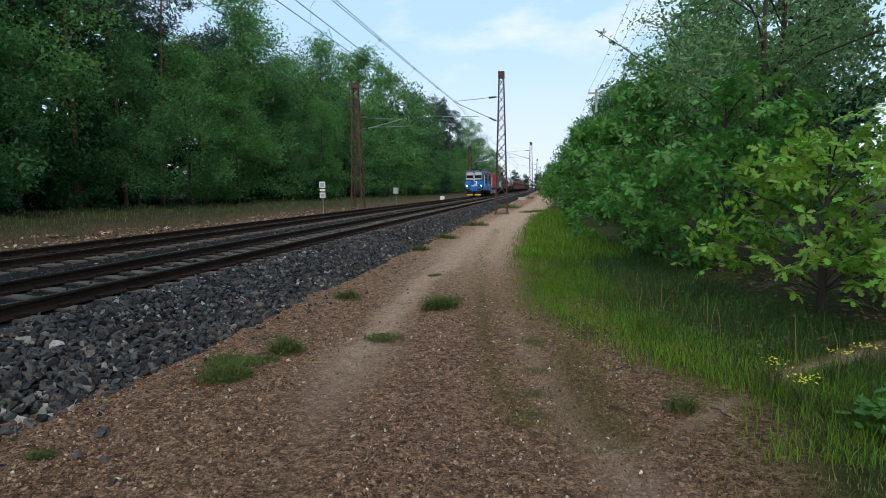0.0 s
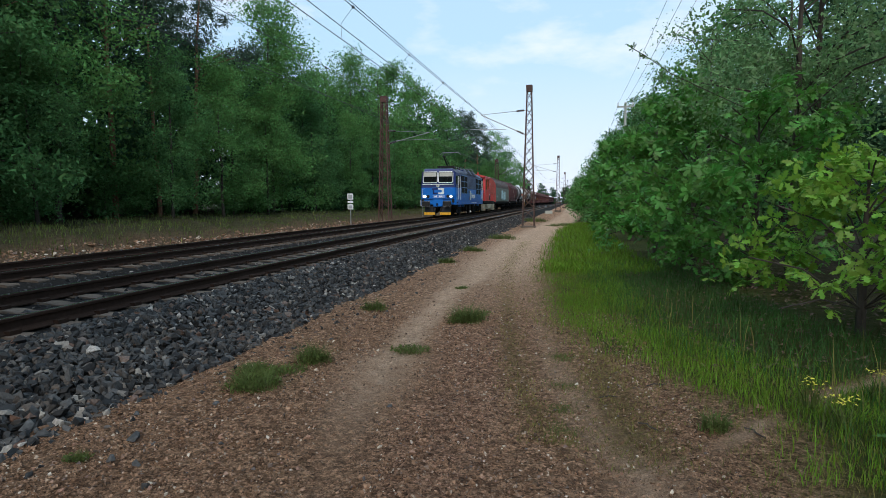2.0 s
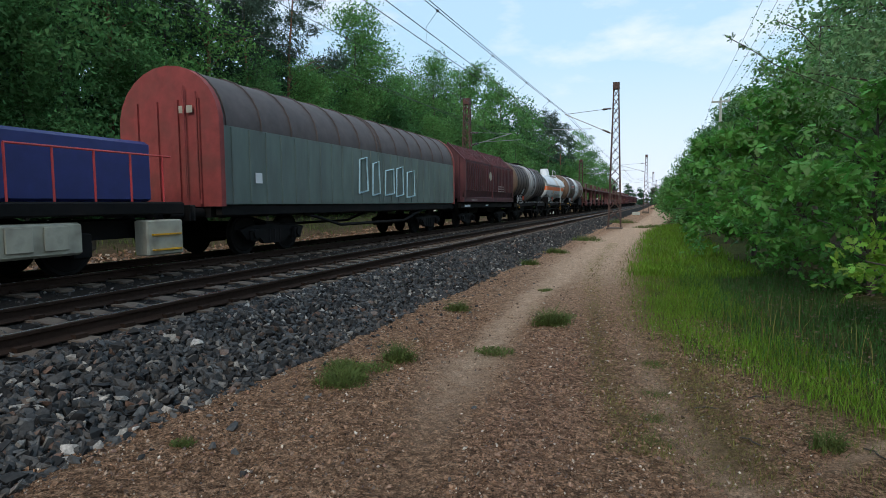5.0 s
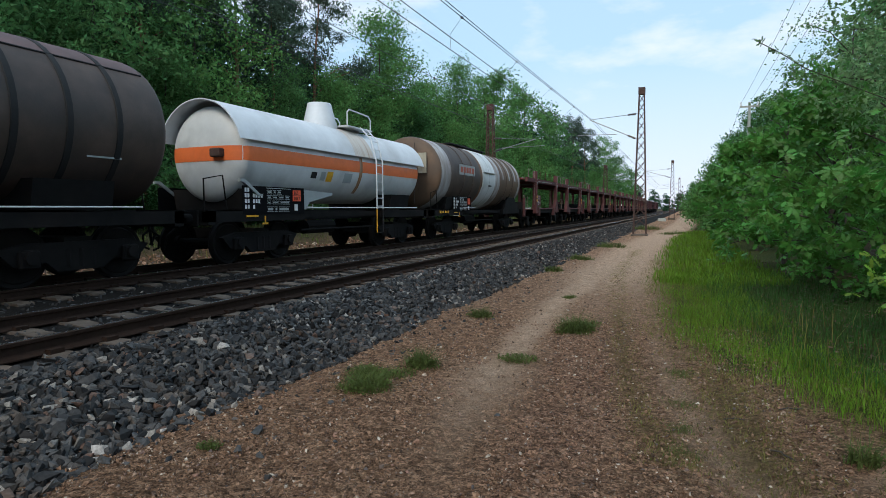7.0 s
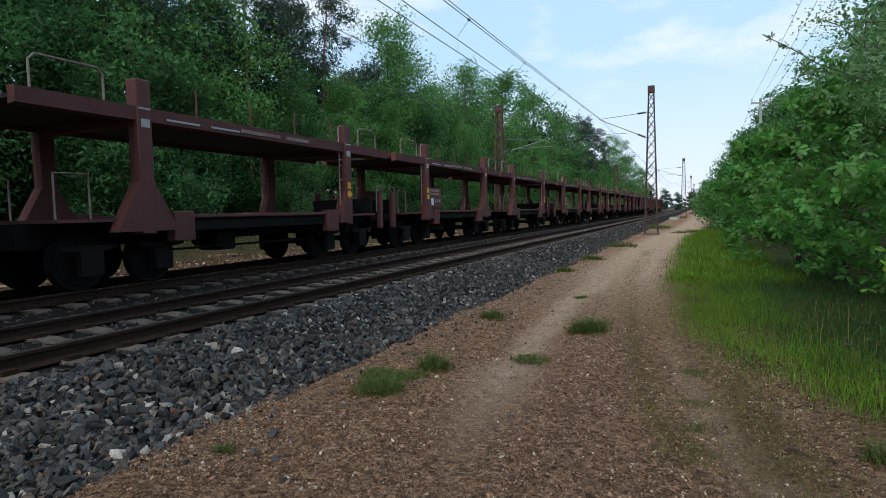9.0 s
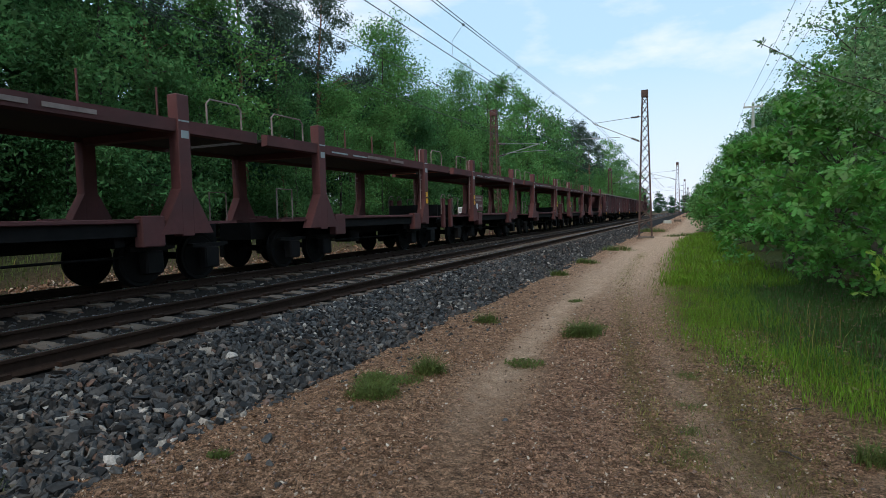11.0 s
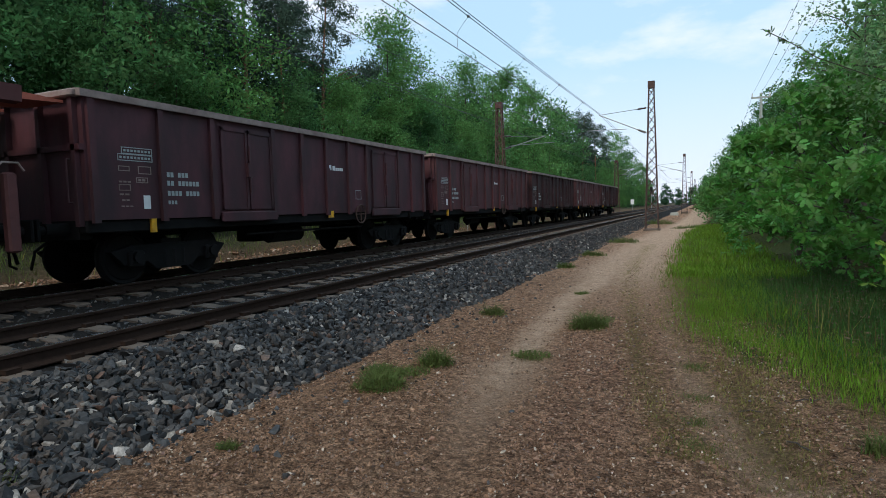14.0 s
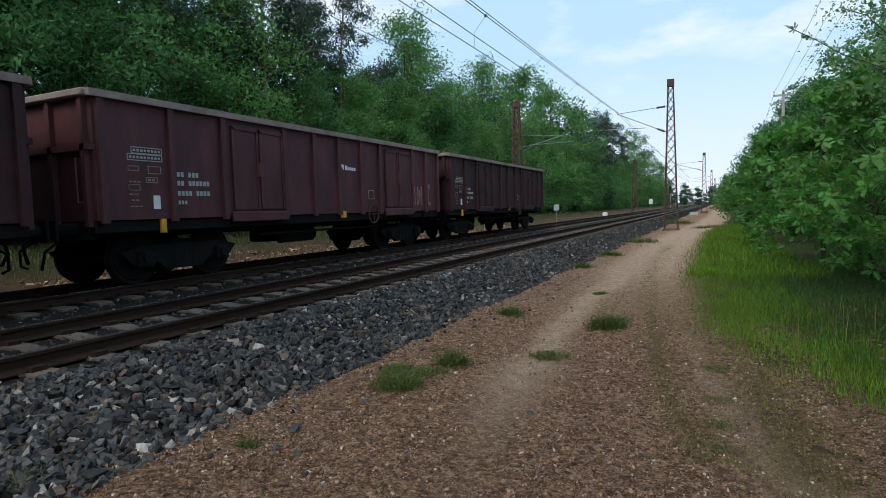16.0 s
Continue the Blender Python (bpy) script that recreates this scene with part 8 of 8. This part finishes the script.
def carrier(s_post, first=None):
    """A twin double-deck car carrier; its first post stands at s_post."""
    if first is not None:
        c = copy_thing(first, pose(TRAIN_X, s_post, 0))
        TRAIN.append((c, s_post))
        return c
    t = vehicle("car_carrier", "empty two-deck red-brown car carrier wagon", "wagon", s_post, "car carriers of the train")
    W = 1.45
    posts = (0.0, 6.47, 11.1, 17.75)
    ends = ((-2.35, 8.6), (8.95, 20.1))
    for (y0, y1), (pa, pb) in zip(ends, (posts[:2], posts[2:])):
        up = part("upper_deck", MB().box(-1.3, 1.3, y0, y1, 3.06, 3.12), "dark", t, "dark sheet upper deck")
        lo = part("lower_deck", MB().box(-1.3, 1.3, y0 + 0.6, y1 - 0.6, 1.18, 1.24), "carrier", t)
        for s in (-1, 1):
            part("edge_beam", MB().prism_y([(s * 1.28, 2.96), (s * W, 2.98), (s * (W + 0.02), 3.22), (s * 1.28, 3.24)] if s > 0 else [(s * W, 2.98), (s * 1.28, 2.96), (s * 1.28, 3.24), (s * (W + 0.02), 3.22)], y0, y1), "carrier", up, "red-brown edge beam", smooth=0)
            part("deck_lip", MB().box(*sorted((s * 1.22, s * 1.42)), pa + 0.2, pb - 0.2, 1.22, 1.3, 0.015), "carrier", lo)
            part("side_sill", MB().box(*sorted((s * 1.16, s * 1.34)), pa + 0.8, pb - 0.8, 0.98, 1.215), "under", lo, "black side sill")
            for yy in np.arange(pa + 1.3, pb - 0.5, 1.55):
                part("side_pin", MB().cyl((s * 1.4, yy, 3.22), (s * 1.4, yy, 3.76), 0.02, 6), "carrier", up)
            for a, b in ((pa - 1.9, pa - 0.7), (pb + 0.7, pb + 1.7)):
                part("hoop_rail", MB().tube([(s * 1.4, a, 3.22), (s * 1.4, a, 3.66), (s * 1.4, a + 0.1, 3.76), (s * 1.4, b - 0.1, 3.76), (s * 1.4, b, 3.66), (s * 1.4, b, 3.22)], 0.02, 6), "rim_dust", up, "pale tubular end rail")
            bars(t, s * (W + 0.022), [(pb - 4.2, pb - 2.9, 3.05, 3.13), (pb - 2.7, pb - 1.8, 3.05, 3.13)], "rim_dust", "lettering", "pale owner's name as plain bars")
            bars(t, s * (W + 0.022), [(pa + 0.5, pa + 1.3, 3.04, 3.08), (pa + 1.6, pa + 2.4, 3.04, 3.08)], "sign_grey")
            for py, d in ((pa, 1), (pb, -1)):
                x0, x1 = sorted((s * 1.24, s * (W + 0.05)))
                mb = MB().box(x0, x1, py - 0.15, py + 0.15, 0.95, 3.71, 0.015)
                inner = py in posts[1:3]
                if inner or d < 0:
                    mb.prism_x([(py - 0.14, 1.0), (py - 0.14 - (0.5 if inner else 0.35), 1.0), (py - 0.14, 1.9)][::-1], x0, x1)
                if inner or d > 0:
                    mb.prism_x([(py + 0.14, 1.9), (py + 0.14 + (0.5 if inner else 0.35), 1.0), (py + 0.14, 1.0)][::-1], x0, x1)
                p = part("post", mb, "carrier", t, "broad red-brown side post")
                part("white_mark", MB().box(*sorted((s * (W + 0.05), s * (W + 0.056))), py - 0.13, py + 0.13, 3.18, 3.21).box(*sorted((s * (W + 0.05), s * (W + 0.056))), py - 0.08, py + 0.1, 2.86, 3.01), "sign_grey", p)
                part("step_plate", MB().box(*sorted((s * 1.26, s * (W + 0.04))), *sorted((py + d * 0.55, py + d * 1.05)), 0.78, 1.36, 0.02), "carrier", p)
                if py == pa and pa == 0.0 or py == posts[3]:
                    w = part("warning_sign", MB().box(*sorted((s * (W + 0.05), s * (W + 0.06))), py - 0.08, py + 0.08, 1.95, 2.13).cyl((s * (W + 0.05), py, 1.8), (s * (W + 0.06), py, 1.8), 0.1, 14), "yellow", p, "small yellow warning signs")
                    part("post_ladder", MB().tube([(s * 1.38, py - 0.3, 1.5), (s * 1.38, py - 0.3, 3.66), (s * 1.38, py - 0.18, 3.71)], 0.018, 6).cyl((s * 1.38, py - 0.3, 2.2), (s * 1.38, py - 0.15, 2.2), 0.014, 5).cyl((s * 1.38, py - 0.3, 2.6), (s * 1.38, py - 0.15, 2.6), 0.014, 5).cyl((s * 1.38, py - 0.3, 2.76), (s * 1.38, py - 0.15, 2.76), 0.014, 5), "rim_dust", p)
        for py in (pa, pb):
            part("cross_beam", MB().box(-1.25, 1.25, py - 0.12, py + 0.12, 2.91, 3.08), "carrier", t)
        part("underframe", MB().box(-0.5, 0.5, y0 + 0.4, y1 - 0.4, 0.75, 1.18).box(-1.2, 1.2, pa + 1.2, pa + 1.4, 0.8, 1.18).box(-1.2, 1.2, pb - 1.4, pb - 1.2, 0.8, 1.18), "under", t)
        for wy in (pa + (-1.15 if pa == 0 else -0.9), pa + 0.55, pb - 0.55, pb + (1.15 if pb == 17.75 else 0.9)):
            wheelset(t, wy, 0.5)
            for s in (-1, 1):
                part("axle_box", MB().box(*sorted((s * 0.98, s * 1.2)), wy - 0.2, wy + 0.2, 0.25, 0.7, 0.03), "under", t)
                part("leaf_spring", MB().prism_x([(wy - 0.5, 0.72), (wy, 0.66), (wy + 0.5, 0.72), (wy + 0.5, 0.78), (wy - 0.5, 0.78)], *sorted((s * 1.0, s * 1.15))), "under", t)
        part("brake_rod", MB().cyl((0.9, pa + 1, 0.6), (0.9, pb - 1, 0.6), 0.025, 6), "under", t)
        part("brake_box", MB().box(0.3, 0.9, pa + 2.2, pa + 2.76, 0.5, 0.9, 0.03), "under", t)
        part("air_tank", MB().cyl((-0.6, pa + 3, 0.7), (-0.6, pa + 4, 0.7), 0.16, 10), "under", t)
        part("lower_ramp_rail", MB().tube([(1.1, y0 + 0.7, 1.24), (1.1, y0 + 0.7, 2.0), (1.1, y0 + 1.3, 2.0), (1.1, y0 + 1.3, 1.24)], 0.02, 6).tube([(-1.1, y0 + 0.7, 1.24), (-1.1, y0 + 0.7, 2.0), (-1.1, y0 + 1.3, 2.0), (-1.1, y0 + 1.3, 1.24)], 0.02, 6), "rim_dust", t)
    for s in (-1, 1):
        b = part("data_board", MB().box(*sorted((s * 1.4, s * 1.43)), 0.2, 1.35, 1.4, 2.15, 0.012), "carrier", t, "red-brown board with pale rows")
        mb = MB()
        for k in range(2):
            mb.box(*sorted((s * 1.43, s * 1.436)), 0.3, 1.15, 1.88 + k * 0.13, 1.96 + k * 0.13)
        for k in range(3):
            mb.box(*sorted((s * 1.43, s * 1.436)), 0.75 + k * 0.18, 0.88 + k * 0.18, 1.6, 1.72)
        part("lettering", mb, "rim_dust", b)
        part("white_label", MB().box(*sorted((s * 1.43, s * 1.438)), 0.4, 0.62, 1.5, 1.76), "sign_white", b)
    for y, d in ((-2.35, -1), (20.1, 1)):
        part("ramp", MB().prism_x([(y, 3.06), (y + d * 0.75, 3.1), (y + d * 0.75, 3.14), (y, 3.18)] if d > 0 else [(y, 3.06), (y, 3.18), (y + d * 0.75, 3.14), (y + d * 0.75, 3.1)], -1.25, -0.3), "carrier_bright", t, "orange-red loading ramp")
        part("ramp", MB().prism_x([(y, 3.06), (y + d * 0.75, 3.1), (y + d * 0.75, 3.14), (y, 3.18)] if d > 0 else [(y, 3.06), (y, 3.18), (y + d * 0.75, 3.14), (y + d * 0.75, 3.1)], 0.3, 1.25), "carrier_bright", t, "orange-red loading ramp")
        for sx in (-1, 1):
            part("end_column", MB().box(*sorted((sx * 1.12, sx * 1.28)), *sorted((y + d * -0.22, y + d * -0.04)), 0.75, 1.95, 0.03), "carrier", t)
            part("end_hoop", MB().tube([(sx * 1.2, y - d * 0.32, 1.3), (sx * 1.2, y - d * 0.32, 1.98), (sx * 1.2, y - d * 0.2, 2.1), (sx * 1.2, y + d * 0.02, 2.1), (sx * 1.2, y + d * 0.1, 1.98)], 0.018, 6), "rim_dust", t)
        part("end_sheet", MB().box(-1.1, 1.1, *sorted((y - d * 0.5, y - d * 0.46)), 1.1, 1.7), "dark", t)
        buffers(t, y + d * -0.35, d)
        hook(t, y + d * -0.3, d)
    return t


def open_wagon(s0, skin, label, rng_seed, mark=True, smear=False):
    L, W, z0, z1 = 12.8, 1.46, 1.2, 3.22
    t = vehicle("open_wagon", label, "wagon", s0, "open wagons of the train")
    rng = np.random.default_rng(rng_seed)
    part("floor", MB().box(-W + 0.05, W - 0.05, 0.05, L - 0.05, z0, z0 + 0.08), skin, t)
    for s in (-1, 1):
        w = part("side_wall", MB().box(*sorted((s * (W - 0.06), s * W)), 0, L, z0, z1), skin, t, "worn sheet steel side wall")
        for y in (0.05, 1.4, 2.65, 4.5, 5.6, 6.65, 7.72, 8.72, 10.72, 11.7, L - 0.17):
            part("stanchion", MB().prism_x([(y, z0 - 0.05), (y + 0.12, z0 - 0.05), (y + 0.12, z1), (y, z1)], *sorted((s * W, s * (W + 0.075)))), skin, w)
        for yd in (2.95, 9.1):
            for k in range(2):
                y0 = yd + k * 0.8
                d = part("door_leaf", MB().box(*sorted((s * W, s * (W + 0.03))), y0, y0 + 0.76, z0 + 0.14, z1 - 0.14, 0.01), skin, w, "double door leaf")
                part("door_frame", MB().box(*sorted((s * (W + 0.03), s * (W + 0.055))), y0, y0 + 0.76, z1 - 0.22, z1 - 0.14).box(*sorted((s * (W + 0.03), s * (W + 0.055))), y0, y0 + 0.06, z0 + 0.14, z1 - 0.16).box(*sorted((s * (W + 0.03), s * (W + 0.055))), y0 + 0.7, y0 + 0.76, z0 + 0.14, z1 - 0.16).box(*sorted((s * (W + 0.03), s * (W + 0.055))), y0, y0 + 0.76, z0 + 0.14, z0 + 0.147), skin, d)
            part("door_bar", MB().cyl((s * (W + 0.09), yd + 0.78, z0 + 0.5), (s * (W + 0.09), yd + 0.78, z1 - 0.5), 0.025, 6).box(*sorted((s * (W + 0.06), s * (W + 0.12))), yd + 0.7, yd + 0.88, 2.05, 2.35), skin, w)
            part("door_sill", MB().box(*sorted((s * W, s * (W + 0.09))), yd - 0.08, yd + 1.64, z0 - 0.12, z0 + 0.1, 0.02), skin, w)
        part("top_rim", MB().prism_y([(s * (W - 0.08), z1), (s * (W + 0.1), z1 - 0.02), (s * (W + 0.1), z1 + 0.1), (s * (W - 0.06), z1 + 0.12)] if s > 0 else [(s * (W + 0.1), z1 - 0.02), (s * (W - 0.08), z1), (s * (W - 0.06), z1 + 0.12), (s * (W + 0.1), z1 + 0.1)], -0.08, L + 0.08), "rim_dust", w, "dusty pale top rim", smooth=0)
        part("sole_bar", MB().box(*sorted((s * 1.2, s * 1.4)), 0, L, 0.98, z0, 0.02), "under", t)
        # rows of lettering and ruled boxes as bars
        x = s * (W + 0.004)
        row = lambda y0, n, z0, z1, w=0.062, gap=0.024, skip=(): [(y0 + k * (w + gap), y0 + k * (w + gap) + w, z0, z1) for k in range(n) if k not in skip]
        frame_of = lambda y0, y1, z0, z1, b=0.014: [(y0, y1, z0, z0 + b), (y0, y1, z1 - b, z1), (y0, y0 + b, z0, z1), (y1 - b, y1, z0, z1)]
        bars(t, x, row(1.58, 6, 1.97, 2.06, skip=(2,)) + row(1.58, 9, 1.81, 1.9, skip=(2,)) + row(1.58, 9, 1.62, 1.71, skip=(4,)) + row(1.58, 3, 1.46, 1.53, 0.05), "sign_grey", "number_rows", "pale number rows as plain bars")
        bars(t, x, frame_of(0.58, 1.28, 2.22, 2.34) + frame_of(0.66, 1.28, 2.34, 2.46) + row(0.62, 9, 2.26, 2.3, 0.045, 0.026) + row(0.7, 8, 2.38, 2.42, 0.045, 0.026), "sign_grey", "data_grid", "pale ruled data grid")
        bars(t, x, frame_of(0.58, 0.8, 2.04, 2.13) + frame_of(0.97, 1.24, 2.0, 2.14) + frame_of(0.92, 1.16, 1.84, 1.94) + row(0.96, 2, 1.87, 1.91, 0.06) + row(0.58, 3, 1.84, 1.87, 0.06) + frame_of(0.57, 0.8, 1.7, 1.81) + row(0.58, 2, 1.62, 1.65, 0.08) + row(0.62, 2, 1.52, 1.55, 0.06) + row(0.6, 3, 1.42, 1.44, 0.06), "rim_dust")
        if mark:
            bars(t, x, [(6.78, 6.87, 2.36, 2.5), (6.88, 6.97, 2.42, 2.5), (6.93, 6.97, 2.36, 2.42)] + [(7.03, 7.14, 2.36, 2.48)] + row(7.17, 4, 2.36, 2.44, 0.07, 0.025), "sign_white", "company_mark", "small white company mark as plain bars")
        if smear:
            for a, b, c, d in ((10.46, 10.53, 1.5, 2.15), (10.86, 11.02, 1.4, 1.98), (11.14, 11.24, 1.4, 2.0), (11.28, 11.36, 1.5, 1.9), (11.4, 11.5, 1.4, 2.0), (11.9, 12.0, 1.4, 2.05), (12.0, 12.14, 1.38, 1.5), (11.95, 12.12, 1.95, 2.1)):
                bars(t, x, [(a, b, c, d)], "smear_pink", "paint_smear", "pale pink run-down paint stroke")
        bars(t, x, [(1.05, 1.19, 1.38, 1.62)], "sign_white", "paper_label", "white paper label")
        bars(t, x, frame_of(8.15, 8.45, 1.58, 1.84), "sign_grey")
        bars(t, s * (W + 0.02), [(6.72, 6.98, 1.08, 1.26)], "yellow", "yellow_mark", "small yellow and black mark")
        for y in (1.2, 11.6):
            part("tie_hook", MB().box(*sorted((s * 1.4, s * 1.46)), y, y + 0.1, 0.95, 1.2), "yellow" if y < 2 else "under", t)
        wh = MB()
        n = 18
        for k in range(n):
            a, b = 2 * math.pi * k / n, 2 * math.pi * (k + 1) / n
            wh.cyl((s * 1.5, 8.35 + 0.26 * math.cos(a), 1.15 + 0.26 * math.sin(a)), (s * 1.5, 8.35 + 0.26 * math.cos(b), 1.15 + 0.26 * math.sin(b)), 0.02, 5, cap=False)
        wh.cyl((s * 1.5, 8.09, 1.15), (s * 1.5, 8.61, 1.15), 0.014, 5).cyl((s * 1.5, 8.35, 0.89), (s * 1.5, 8.35, 1.41), 0.014, 5)
        part("hand_wheel", wh, "rust", t, "rusty brake hand wheel")
    for y0, y1, d in ((0.0, 0.06, -1), (L - 0.06, L, 1)):
        e = part("end_wall", MB().box(-W + 0.06, W - 0.06, y0, y1, z0, z1), skin, t)
        mb = MB()
        yy = sorted((y0 if d < 0 else y1, (y0 if d < 0 else y1) + d * 0.09))
        for x in (-1.3, -0.45, 0.45, 1.3):
            mb.box(x - 0.05, x + 0.05, *yy, z0 - 0.1, z1)
        mb.box(-W, W, *yy, 2.35, 2.45)
        part("end_stanchion", mb, skin, e)
        part("end_rim", MB().box(-W, W, *sorted((y0 if d < 0 else y1, (y0 if d < 0 else y1) + d * 0.16)), z1 - 0.02, z1 + 0.1, 0.02), "rim_dust", e)
        part("end_grip", MB().tube([(1.3, yy[0] - 0.05, 1.5), (1.3, yy[0] - 0.12, 1.5), (1.3, yy[0] - 0.12, 2.2), (1.3, yy[0] - 0.05, 2.2)], 0.016, 5), skin, e)
    part("underframe", MB().box(-0.4, 0.4, 0.05, L - 0.05, 0.85, z0).box(-1.2, 1.2, 0.0, 0.2, 0.88, z0).box(-1.2, 1.2, L - 0.2, L, 0.88, z0), "under", t)
    part("brake_gear", MB().cyl((0.7, 5.2, 0.7), (0.7, 6.4, 0.7), 0.2, 10).box(-0.9, -0.3, 5.8, 6.8, 0.5, 0.9, 0.03).cyl((1.1, 4, 0.78), (1.1, 9, 0.78), 0.03, 6), "under", t)
    for y in (2.0, L - 2.0):
        bogie(t, y)
    for y, o in ((0, -1), (L, 1)):
        buffers(t, y, o, plate=(0.44, 0.36))
        hook(t, y, o)
    return t


def build_train():
    build_engine()
    build_shunter()
    build_box_wagon()
    build_hopper()
    build_tank_brown()
    build_tank_gas()
    build_tank_band()
    first = carrier(95.35)
    for s in (118.4, 142.6, 165.55, 188.3):
        carrier(s, first)
    open_wagon(209.3, "oxide_purple", "purplish red-brown open goods wagon with pale marks", 1)
    open_wagon(223.05, "oxide", "red-brown rusty open goods wagon with double doors", 2)
    open_wagon(236.85, "oxide_dark", "dark sooty open goods wagon with worn walls", 3, False)
    open_wagon(250.66, "oxide", "red-brown open goods wagon with run-down paint strokes", 4, True, True)
    open_wagon(264.4, "oxide_dark", "dark sooty open goods wagon at the end of the train", 5, False)


build_train()
motions()
